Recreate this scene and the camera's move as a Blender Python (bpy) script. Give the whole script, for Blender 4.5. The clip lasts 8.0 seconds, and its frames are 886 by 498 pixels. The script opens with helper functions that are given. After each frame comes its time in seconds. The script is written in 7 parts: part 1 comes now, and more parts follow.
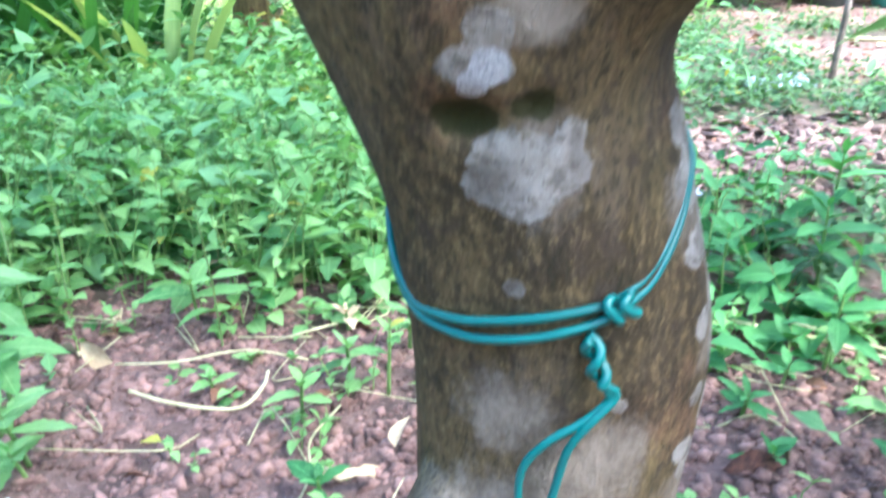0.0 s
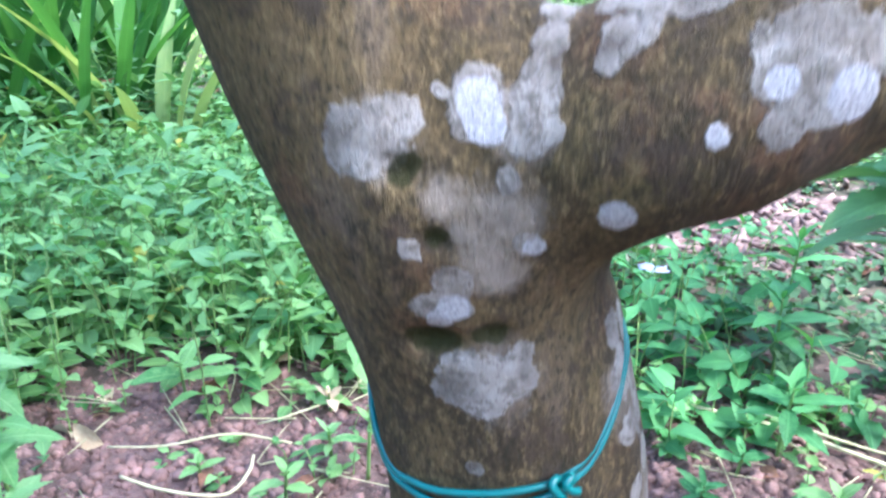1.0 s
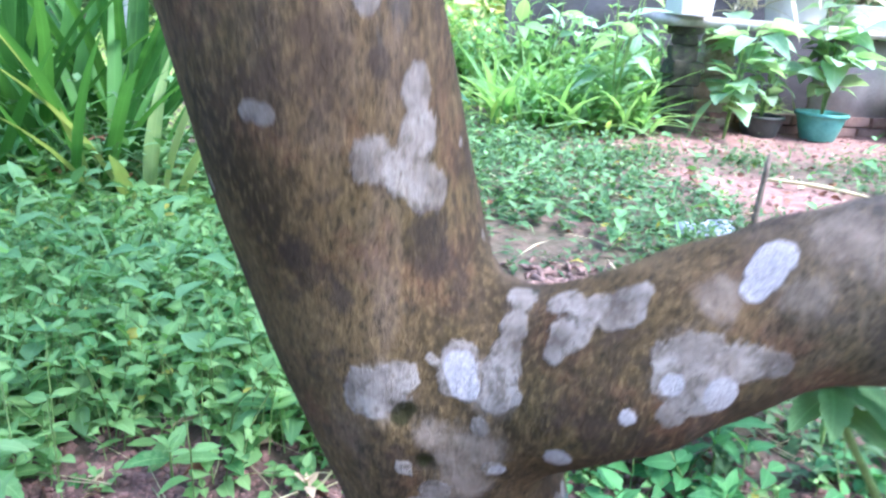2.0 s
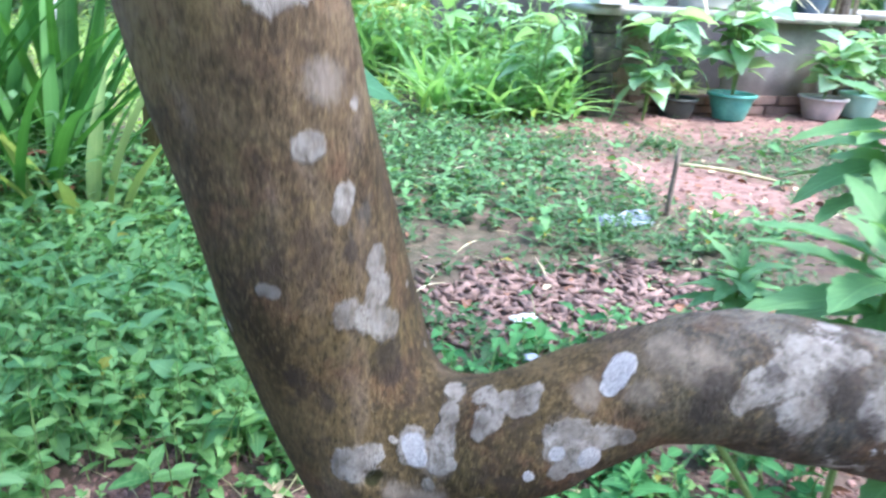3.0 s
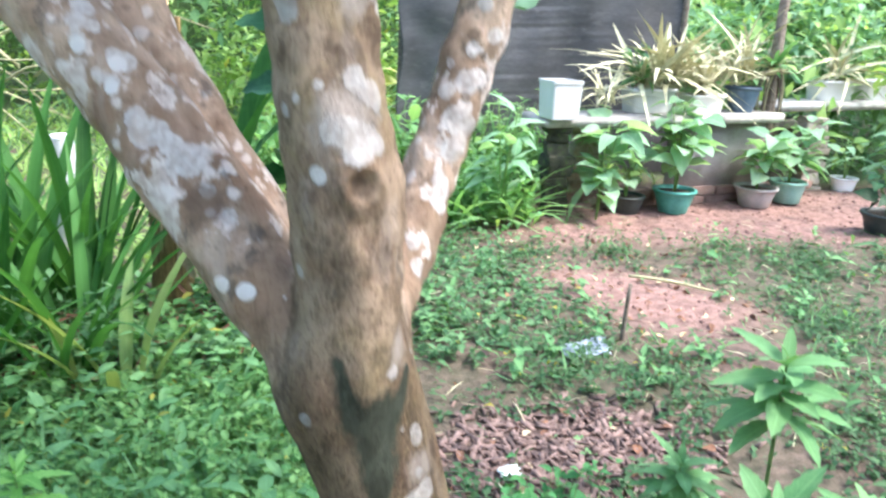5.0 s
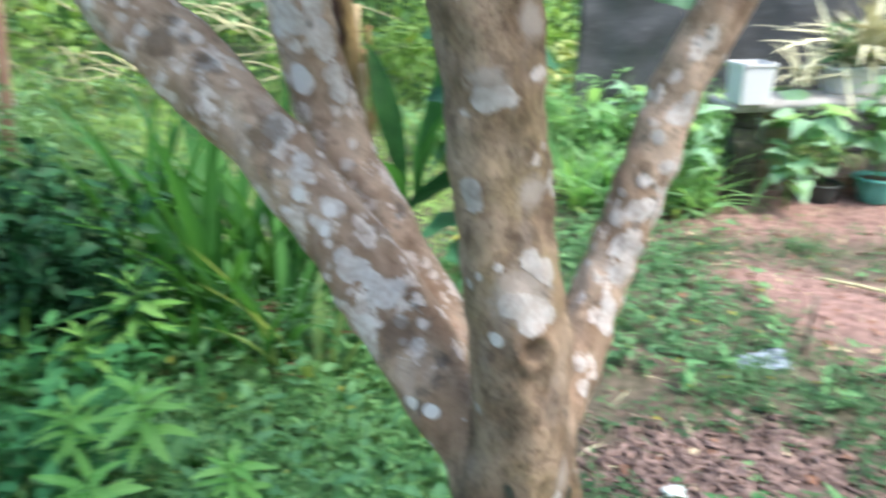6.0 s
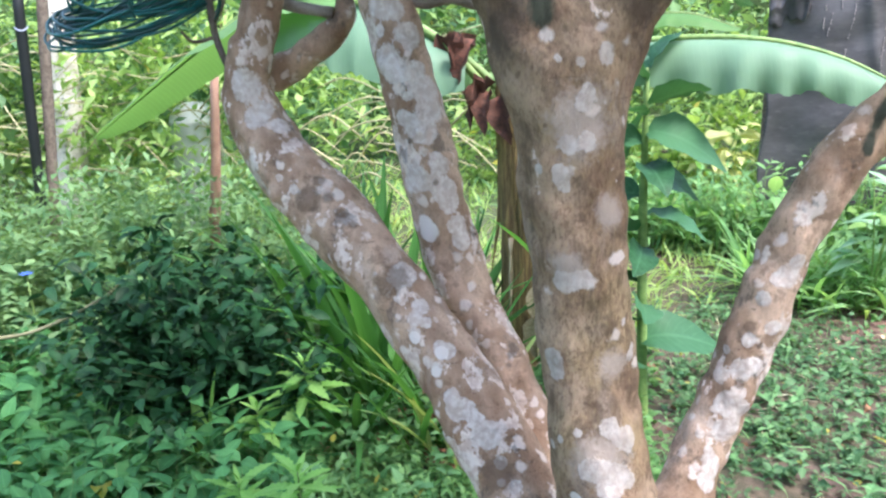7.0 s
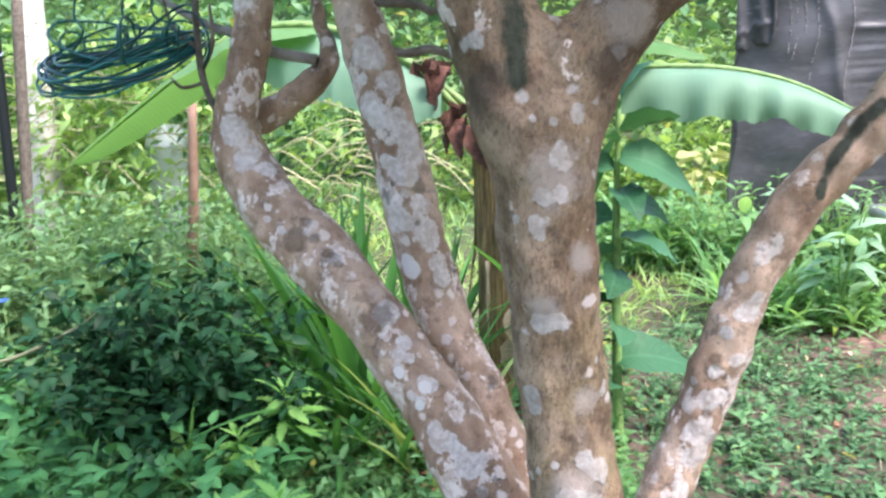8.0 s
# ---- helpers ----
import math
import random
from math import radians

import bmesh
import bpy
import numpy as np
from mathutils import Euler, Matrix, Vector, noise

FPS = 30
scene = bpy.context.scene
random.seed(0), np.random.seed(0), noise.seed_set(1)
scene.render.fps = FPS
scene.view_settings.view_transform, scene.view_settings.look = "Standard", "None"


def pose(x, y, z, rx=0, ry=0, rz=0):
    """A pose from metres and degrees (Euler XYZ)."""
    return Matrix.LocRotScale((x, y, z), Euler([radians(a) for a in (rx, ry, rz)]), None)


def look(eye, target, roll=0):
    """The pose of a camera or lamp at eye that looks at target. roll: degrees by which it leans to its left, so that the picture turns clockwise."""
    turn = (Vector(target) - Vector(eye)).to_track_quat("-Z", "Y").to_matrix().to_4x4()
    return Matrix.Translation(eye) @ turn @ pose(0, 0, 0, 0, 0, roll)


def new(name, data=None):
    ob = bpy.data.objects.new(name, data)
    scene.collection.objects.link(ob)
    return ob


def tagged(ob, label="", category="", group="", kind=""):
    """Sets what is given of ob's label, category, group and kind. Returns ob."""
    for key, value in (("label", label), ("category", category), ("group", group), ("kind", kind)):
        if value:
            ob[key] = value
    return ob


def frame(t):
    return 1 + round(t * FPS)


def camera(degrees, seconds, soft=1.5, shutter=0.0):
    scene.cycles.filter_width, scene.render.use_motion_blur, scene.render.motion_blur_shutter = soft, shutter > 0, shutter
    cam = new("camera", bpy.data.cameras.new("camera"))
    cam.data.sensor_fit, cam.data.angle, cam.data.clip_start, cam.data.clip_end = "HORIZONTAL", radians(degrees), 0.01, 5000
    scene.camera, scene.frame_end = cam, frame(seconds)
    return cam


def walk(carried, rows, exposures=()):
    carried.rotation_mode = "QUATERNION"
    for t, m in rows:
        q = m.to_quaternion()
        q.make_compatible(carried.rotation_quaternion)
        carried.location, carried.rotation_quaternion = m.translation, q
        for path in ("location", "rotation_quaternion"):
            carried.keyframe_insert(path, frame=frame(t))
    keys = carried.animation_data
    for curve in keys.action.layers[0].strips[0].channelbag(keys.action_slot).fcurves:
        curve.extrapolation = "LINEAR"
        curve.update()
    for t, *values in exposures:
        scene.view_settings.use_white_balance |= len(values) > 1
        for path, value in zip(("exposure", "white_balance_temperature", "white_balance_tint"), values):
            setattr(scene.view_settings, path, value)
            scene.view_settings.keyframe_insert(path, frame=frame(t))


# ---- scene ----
cam = camera(59.6, 8.0, soft=2.4, shutter=0.65)
PATH = [
    (0, (0.039, 0.066, 0.463), (-0.057, 1.902, -0.324), -0.2),
    (0.5, (0.045, 0.052, 0.506), (-0.019, 1.917, -0.214), 0.3),
    (1, (0.044, 0.04, 0.547), (-0.008, 1.91, -0.16), 1.0),
    (1.5, (0.038, 0.01, 0.606), (-0.019, 1.892, -0.068), 1.5),
    (1.7, (0.03, 0.002, 0.623), (0.019, 1.903, 0.002), 2.7),
    (2, (0.032, -0.023, 0.666), (0.054, 1.88, 0.052), 4.1),
    (2.2, (0.03, -0.046, 0.692), (0.071, 1.852, 0.063), 4.5),
    (3.3, (0.0, -0.165, 0.854), (0.244, 1.7, 0.173), 3.0),
    (3.5, (-0.014, -0.186, 0.893), (0.256, 1.679, 0.221), 2.7),
    (4, (-0.061, -0.282, 1.006), (0.275, 1.545, 0.264), 2.4),
    (4.5, (-0.099, -0.335, 1.143), (0.213, 1.542, 0.529), 1.3),
    (4.7, (-0.113, -0.355, 1.203), (0.206, 1.533, 0.625), 2.0),
    (5.8, (-0.152, -0.379, 1.446), (-0.119, 1.511, 0.79), 1.5),
    (6, (-0.136, -0.388, 1.483), (-0.282, 1.482, 0.788), -0.1),
    (6.5, (-0.07, -0.39, 1.553), (-0.616, 1.442, 0.966), -2.9),
    (7, (-0.044, -0.416, 1.591), (-0.648, 1.42, 1.078), -2.0),
    (7.5, (-0.043, -0.435, 1.62), (-0.621, 1.41, 1.109), -1.4),
    (8, (-0.038, -0.455, 1.63), (-0.585, 1.41, 1.158), -2.0),
]
walk(cam, [(t, look(eye, target, roll)) for t, eye, target, roll in PATH],
     exposures=[(0, 3.08, 5550, 9), (1, 2.93, 5350, 16), (1.5, 2.99, 5380, 22), (2, 2.70, 5400, 21), (3.5, 2.41, 5700, 11), (4.5, 2.37, 5950, 11), (6, 1.94, 6200, 7), (6.5, 2.05, 6200, 12), (8, 2.12, 6250, 18)])

# ---- light ----
world = bpy.data.worlds.new("sky_world")
scene.world = world
world.use_nodes = True
_wn = world.node_tree.nodes
_sky = _wn.new("ShaderNodeTexSky")
_sky.sky_type = "NISHITA"
_sky.sun_disc = False
SUN_ELEVATION, SUN_AZIMUTH = 58.0, 112.0
_sky.sun_elevation, _sky.sun_rotation = radians(SUN_ELEVATION), radians(SUN_AZIMUTH)
_sky.air_density, _sky.dust_density = 1.4, 3.0
_wn["Background"].inputs["Strength"].default_value = 0.15
world.node_tree.links.new(_sky.outputs["Color"], _wn["Background"].inputs["Color"])

sun_data = bpy.data.lights.new("sun", "SUN")
sun_data.energy, sun_data.angle, sun_data.color = 1.4, radians(14.0), (1.0, 0.96, 0.90)
sun = new("sun", sun_data)
_e, _a = radians(SUN_ELEVATION), radians(SUN_AZIMUTH)
sun.matrix_world = look((0, 0, 0), (-math.sin(_a) * math.cos(_e), -math.cos(_a) * math.cos(_e), -math.sin(_e))) 
sun.location = (3, 4, 9)


# ---- materials ----
def nodes_of(name):
    m = bpy.data.materials.new(name)
    m.use_nodes = True
    nt = m.node_tree
    return m, nt, nt.nodes["Principled BSDF"]


def nd(nt, kind, **values):
    n = nt.nodes.new(kind)
    for key, value in values.items():
        n.inputs[key.replace("_", " ")].default_value = value
    return n


def mix_color(nt, fac, a, b, blend="MIX"):
    n = nt.nodes.new("ShaderNodeMix")
    n.data_type, n.blend_type = "RGBA", blend
    for slot, value in ((0, fac), (6, a), (7, b)):
        if isinstance(value, bpy.types.NodeSocket):
            nt.links.new(value, n.inputs[slot])
        elif isinstance(value, (int, float)):
            n.inputs[slot].default_value = value
        else:
            n.inputs[slot].default_value = (*value, 1)
    return n.outputs[2]


def math_node(nt, op, a, b=0.0, clamp=False):
    n = nt.nodes.new("ShaderNodeMath")
    n.operation, n.use_clamp = op, clamp
    for slot, value in ((0, a), (1, b)):
        if isinstance(value, bpy.types.NodeSocket):
            nt.links.new(value, n.inputs[slot])
        else:
            n.inputs[slot].default_value = value
    return n.outputs[0]


def ramp(nt, fac, lo, hi):
    n = nt.nodes.new("ShaderNodeMapRange")
    n.interpolation_type = "SMOOTHSTEP"
    n.inputs[1].default_value, n.inputs[2].default_value = lo, hi
    nt.links.new(fac, n.inputs[0])
    return n.outputs[0]


def coords(nt, scale=(1, 1, 1), kind="Object"):
    tc, mp = nt.nodes.new("ShaderNodeTexCoord"), nt.nodes.new("ShaderNodeMapping")
    mp.inputs["Scale"].default_value = scale
    nt.links.new(tc.outputs[kind], mp.inputs["Vector"])
    return mp.outputs["Vector"]


def noise_tex(nt, vec, scale, detail=4.0, rough=0.55):
    n = nd(nt, "ShaderNodeTexNoise", Scale=scale, Detail=detail, Roughness=rough)
    nt.links.new(vec, n.inputs["Vector"])
    return n.outputs["Fac"]


def bump(nt, bsdf, height, strength, distance):
    b = nd(nt, "ShaderNodeBump", Strength=strength, Distance=distance)
    nt.links.new(height, b.inputs["Height"])
    nt.links.new(b.outputs["Normal"], bsdf.inputs["Normal"])


def attribute(nt, name):
    n = nt.nodes.new("ShaderNodeAttribute")
    n.attribute_name = name
    return n.outputs["Fac"]


def leaf_material(name, dark, light, translucent=0.35, rough=0.5, vein=0.25, yellow=0.0, ribs=62.0):
    """A leaf: colour varies leaf by leaf, a paler midrib and side veins, light passes through."""
    m, nt, b = nodes_of(name)
    geo = nt.nodes.new("ShaderNodeNewGeometry")
    info = nt.nodes.new("ShaderNodeObjectInfo")
    rnd = math_node(nt, "FRACT", math_node(nt, "ADD", geo.outputs["Random Per Island"], info.outputs["Random"]))
    col = mix_color(nt, rnd, dark, light)
    patch = noise_tex(nt, coords(nt), 9.0, 3.0)
    col = mix_color(nt, math_node(nt, "MULTIPLY", ramp(nt, patch, 0.4, 0.7), 0.35), col, light)
    if yellow:
        odd = math_node(nt, "GREATER_THAN", math_node(nt, "FRACT", math_node(nt, "MULTIPLY", rnd, 17.3)), 1.0 - yellow)
        col = mix_color(nt, math_node(nt, "MULTIPLY", odd, 0.8), col, (0.42, 0.36, 0.06))
    uv = nt.nodes.new("ShaderNodeUVMap")
    sep = nt.nodes.new("ShaderNodeSeparateXYZ")
    nt.links.new(uv.outputs["UV"], sep.inputs[0])
    off = math_node(nt, "ABSOLUTE", math_node(nt, "SUBTRACT", sep.outputs[0], 0.5))
    rib = math_node(nt, "SUBTRACT", 1.0, ramp(nt, off, 0.02, 0.06))
    side = math_node(nt, "SINE", math_node(nt, "MULTIPLY", math_node(nt, "SUBTRACT", sep.outputs[1], math_node(nt, "MULTIPLY", off, 0.5 if ribs < 100 else 0.05)), ribs))
    side = ramp(nt, side, 0.75, 1.0)
    veins = math_node(nt, "MAXIMUM", rib, math_node(nt, "MULTIPLY", side, 0.45))
    col = mix_color(nt, math_node(nt, "MULTIPLY", veins, vein), col, tuple(min(0.7, c * 1.6 + 0.02) for c in light))
    nt.links.new(col, b.inputs["Base Color"])
    b.inputs["Roughness"].default_value = rough
    b.inputs["Specular IOR Level"].default_value = 0.18
    bump(nt, b, veins, 0.35, 0.001)
    tr = nt.nodes.new("ShaderNodeBsdfTranslucent")
    nt.links.new(mix_color(nt, 1.0, col, (1.35, 1.35, 0.7), "MULTIPLY"), tr.inputs["Color"])
    mx = nt.nodes.new("ShaderNodeMixShader")
    mx.inputs[0].default_value = translucent
    nt.links.new(b.outputs[0], mx.inputs[1])
    nt.links.new(tr.outputs[0], mx.inputs[2])
    nt.links.new(mx.outputs[0], nt.nodes["Material Output"].inputs["Surface"])
    return m


def rough_material(name, a, b_col, scale, rough=0.85, relief=0.4, relief_size=0.004, stretch=(1, 1, 1), metallic=0.0, spots=None):
    """Two-tone weathered surface with grain at two scales; each island and object differs a little."""
    m, nt, b = nodes_of(name)
    vec = coords(nt, stretch)
    n1, n2 = noise_tex(nt, vec, scale, 5.0), noise_tex(nt, vec, scale * 7.0, 4.0, 0.65)
    fac = math_node(nt, "ADD", math_node(nt, "MULTIPLY", ramp(nt, n1, 0.32, 0.68), 0.65), math_node(nt, "MULTIPLY", ramp(nt, n2, 0.3, 0.7), 0.35))
    col = mix_color(nt, fac, a, b_col)
    geo, info = nt.nodes.new("ShaderNodeNewGeometry"), nt.nodes.new("ShaderNodeObjectInfo")
    rnd = math_node(nt, "FRACT", math_node(nt, "ADD", geo.outputs["Random Per Island"], info.outputs["Random"]))
    dim = math_node(nt, "ADD", 0.72, math_node(nt, "MULTIPLY", rnd, 0.5))
    cmb = nt.nodes.new("ShaderNodeCombineXYZ")
    for i in range(3):
        nt.links.new(dim, cmb.inputs[i])
    col = mix_color(nt, 1.0, col, cmb.outputs[0], "MULTIPLY")
    if spots:
        col = mix_color(nt, ramp(nt, noise_tex(nt, vec, scale * 2.3, 3.0), 0.58, 0.66), col, spots)
    nt.links.new(col, b.inputs["Base Color"])
    b.inputs["Roughness"].default_value, b.inputs["Metallic"].default_value = rough, metallic
    if relief:
        bump(nt, b, math_node(nt, "ADD", n1, math_node(nt, "MULTIPLY", n2, 0.6)), relief, relief_size)
    return m


def bark_material(name):
    """Brown bark with lengthwise flecks; pale crusts and dark streaks follow the mesh attributes."""
    m, nt, b = nodes_of(name)
    mul = lambda a, k: math_node(nt, "MULTIPLY", a, k)
    add = lambda a, k: math_node(nt, "ADD", a, k)
    half = lambda v, k: mul(math_node(nt, "SUBTRACT", v, 0.5), k)
    vec, tall = coords(nt), coords(nt, (1, 1, 0.3))
    big, mid = noise_tex(nt, coords(nt, (1, 1, 0.55)), 15, 5), noise_tex(nt, coords(nt, (1, 1, 0.5)), 60, 5, 0.7)
    fleck, grain = noise_tex(nt, coords(nt, (1, 1, 0.46)), 300, 5, 0.85), noise_tex(nt, vec, 900, 2, 0.7)
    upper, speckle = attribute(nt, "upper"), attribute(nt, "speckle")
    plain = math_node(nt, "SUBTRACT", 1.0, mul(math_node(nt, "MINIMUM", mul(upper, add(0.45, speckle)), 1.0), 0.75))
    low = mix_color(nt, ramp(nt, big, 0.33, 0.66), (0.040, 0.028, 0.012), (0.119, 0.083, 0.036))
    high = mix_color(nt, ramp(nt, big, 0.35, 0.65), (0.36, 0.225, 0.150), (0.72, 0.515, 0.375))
    # limb bark is pinker; shade below and light above are also in these tones
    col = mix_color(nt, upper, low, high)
    col = mix_color(nt, mul(attribute(nt, "grey"), 0.9), col, mix_color(nt, ramp(nt, big, 0.35, 0.65), (0.060, 0.056, 0.050), (0.20, 0.185, 0.165)))
    moss = ramp(nt, noise_tex(nt, vec, 9, 5, 0.6), 0.50, 0.66)
    col = mix_color(nt, mul(mul(moss, 0.55), math_node(nt, "SUBTRACT", 1.0, speckle)), col, mix_color(nt, upper, (0.115, 0.090, 0.032), (0.42, 0.315, 0.14)))
    # reddish and ashy stains of a hand's breadth and less
    rusty = ramp(nt, noise_tex(nt, vec, 17, 5, 0.65), 0.50, 0.66)
    col = mix_color(nt, mul(rusty, 0.7), col, mix_color(nt, upper, (0.13, 0.068, 0.038), (0.40, 0.255, 0.165)))
    ashy = ramp(nt, noise_tex(nt, tall, 21, 5, 0.65), 0.53, 0.70)
    col = mix_color(nt, mul(ashy, 0.45), col, mix_color(nt, upper, (0.155, 0.120, 0.097), (0.64, 0.53, 0.46)))
    deep = ramp(nt, add(mul(mid, 0.5), mul(noise_tex(nt, tall, 12, 6, 0.7), 0.5)), 0.47, 0.60)
    col = mix_color(nt, mul(mul(deep, 0.7), plain), col, (0.034, 0.025, 0.015))
    col = mix_color(nt, mul(mul(ramp(nt, fleck, 0.52, 0.64), 0.6), plain), col, mix_color(nt, upper, (0.235, 0.172, 0.080), (0.55, 0.43, 0.23)))
    col = mix_color(nt, mul(mul(ramp(nt, fleck, 0.485, 0.39), 0.75), plain), col, mix_color(nt, upper, (0.022, 0.020, 0.010), (0.12, 0.08, 0.045)))
    smut = ramp(nt, add(noise_tex(nt, vec, 26, 6, 0.7), half(noise_tex(nt, vec, 110, 4, 0.7), 0.35)), 0.53, 0.64)
    col = mix_color(nt, mul(mul(smut, 0.7), add(0.55, mul(plain, 0.45))), col, mix_color(nt, upper, (0.045, 0.032, 0.022), (0.17, 0.105, 0.070)))
    crack = ramp(nt, noise_tex(nt, coords(nt, (0.35, 0.35, 3.2)), 42, 3, 0.6), 0.66, 0.72)
    col = mix_color(nt, mul(mul(crack, upper), 0.6), col, (0.11, 0.07, 0.045))
    pits = ramp(nt, noise_tex(nt, vec, 210, 3, 0.7), 0.60, 0.68)
    col = mix_color(nt, mul(mul(pits, upper), 0.55), col, (0.14, 0.09, 0.06))
    # pale crust patches, sized by the attribute, lobed and ragged at the rim
    rag = add(add(half(noise_tex(nt, vec, 34, 2, 0.5), 0.6), half(noise_tex(nt, vec, 90, 3, 0.6), 0.8)), half(noise_tex(nt, vec, 300, 3, 0.7), 0.8))
    crust = ramp(nt, add(attribute(nt, "crust"), rag), -0.02, 0.16)
    soft = ramp(nt, add(attribute(nt, "stain"), mul(rag, 1.2)), -0.1, 0.75)
    col = mix_color(nt, mul(soft, 0.8), col, mix_color(nt, upper, mix_color(nt, ramp(nt, mid, 0.35, 0.65), (0.150, 0.122, 0.094), (0.295, 0.245, 0.195)), (0.62, 0.52, 0.46)))
    # spreading blotches on the upper limbs
    blot = add(noise_tex(nt, coords(nt, (1, 1, 0.65)), 27, 4, 0.6), half(noise_tex(nt, vec, 150, 3, 0.6), 0.22))
    cover = math_node(nt, "SUBTRACT", 0.72, mul(speckle, 0.185))
    blots = mul(ramp(nt, math_node(nt, "SUBTRACT", blot, cover), -0.005, 0.03), ramp(nt, speckle, 0.03, 0.2))
    # small round crusts
    vor = nd(nt, "ShaderNodeTexVoronoi", Scale=50.0)
    wob, sc = nt.nodes.new("ShaderNodeVectorMath"), nt.nodes.new("ShaderNodeVectorMath")
    wob.operation, sc.operation = "ADD", "SCALE"
    nz = nd(nt, "ShaderNodeTexNoise", Scale=60.0, Detail=3.0)
    nt.links.new(vec, nz.inputs["Vector"])
    sc.inputs["Scale"].default_value = 0.016
    nt.links.new(nz.outputs["Color"], sc.inputs[0])
    nt.links.new(vec, wob.inputs[0])
    nt.links.new(sc.outputs[0], wob.inputs[1])
    nt.links.new(wob.outputs[0], vor.inputs["Vector"])
    sepc = nt.nodes.new("ShaderNodeSeparateColor")
    nt.links.new(vor.outputs["Color"], sepc.inputs[0])
    chosen = math_node(nt, "LESS_THAN", sepc.outputs[0], mul(speckle, 0.62))
    radius = add(0.12, mul(sepc.outputs[1], 0.42))
    dots = mul(ramp(nt, add(math_node(nt, "SUBTRACT", radius, vor.outputs["Distance"]), mul(rag, 0.3)), 0.0, 0.2), chosen)
    lilac = mix_color(nt, ramp(nt, noise_tex(nt, vec, 38, 4, 0.6), 0.36, 0.62), (0.185, 0.165, 0.145), (0.365, 0.338, 0.305))
    lilac = mix_color(nt, mul(ramp(nt, noise_tex(nt, vec, 125, 5, 0.8), 0.51, 0.41), 0.72), lilac, (0.095, 0.082, 0.068))
    rosy = mix_color(nt, ramp(nt, noise_tex(nt, vec, 85, 3), 0.4, 0.6), (0.68, 0.54, 0.46), (0.90, 0.79, 0.71))
    rosy = mix_color(nt, attribute(nt, "grey"), rosy, mix_color(nt, ramp(nt, noise_tex(nt, vec, 85, 3), 0.4, 0.6), (0.27, 0.245, 0.225), (0.44, 0.41, 0.385)))
    # warm sunlight is put into the crust colour on the upper limbs
    lilac = mix_color(nt, mul(upper, 0.9), lilac, mix_color(nt, ramp(nt, noise_tex(nt, vec, 130, 3), 0.4, 0.6), (0.72, 0.62, 0.56), (0.88, 0.815, 0.765)))
    col = mix_color(nt, mul(blots, 0.9), col, rosy)
    grim = ramp(nt, add(noise_tex(nt, coords(nt, (1, 1, 0.7)), 24, 5, 0.65), mul(speckle, 0.05)), 0.63, 0.71)
    col = mix_color(nt, mul(grim, 0.6), col, (0.075, 0.072, 0.068))
    col = mix_color(nt, mul(dots, 0.85), col, mix_color(nt, upper, (0.33, 0.31, 0.29), (0.86, 0.75, 0.68)))
    col = mix_color(nt, mul(crust, add(0.78, half(noise_tex(nt, vec, 120, 4, 0.7), 0.9))), col, lilac)
    white = ramp(nt, add(attribute(nt, "white"), mul(rag, 0.55)), 0.0, 0.22)
    col = mix_color(nt, white, col, mix_color(nt, upper, mix_color(nt, ramp(nt, grain, 0.4, 0.6), (0.28, 0.275, 0.28), (0.45, 0.44, 0.45)), (0.86, 0.79, 0.74)))
    dusk = ramp(nt, add(attribute(nt, "dusk"), mul(rag, 1.3)), -0.15, 0.55)
    col = mix_color(nt, mul(dusk, 0.7), col, mix_color(nt, upper, (0.030, 0.024, 0.021), (0.14, 0.095, 0.065)))
    streak = ramp(nt, add(attribute(nt, "streak"), add(mul(rag, 0.4), half(noise_tex(nt, tall, 190, 3, 0.6), 0.7))), -0.25, 0.42)
    col = mix_color(nt, mul(streak, 0.95), col, mix_color(nt, upper, mix_color(nt, ramp(nt, mid, 0.4, 0.6), (0.028, 0.033, 0.020), (0.054, 0.060, 0.040)), mix_color(nt, ramp(nt, mid, 0.4, 0.6), (0.030, 0.042, 0.030), (0.058, 0.072, 0.054))))
    # moss green, near black so that it also paints the shade in the hollows
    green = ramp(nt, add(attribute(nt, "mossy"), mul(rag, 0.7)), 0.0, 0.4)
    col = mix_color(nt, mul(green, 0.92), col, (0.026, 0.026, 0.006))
    nt.links.new(col, b.inputs["Base Color"])
    b.inputs["Roughness"].default_value = 0.85
    b.inputs["Specular IOR Level"].default_value = 0.25
    h = add(add(mul(mid, 0.9), mul(fleck, 0.42)), mul(noise_tex(nt, vec, 30, 4, 0.6), 0.8))
    h = add(h, mul(math_node(nt, "MAXIMUM", crust, math_node(nt, "MAXIMUM", dots, white)), 0.22))
    h = add(h, math_node(nt, "SUBTRACT", mul(blots, 0.12), mul(mul(math_node(nt, "MAXIMUM", crack, pits), upper), 0.35)))
    bump(nt, b, h, 0.95, 0.0046)
    return m


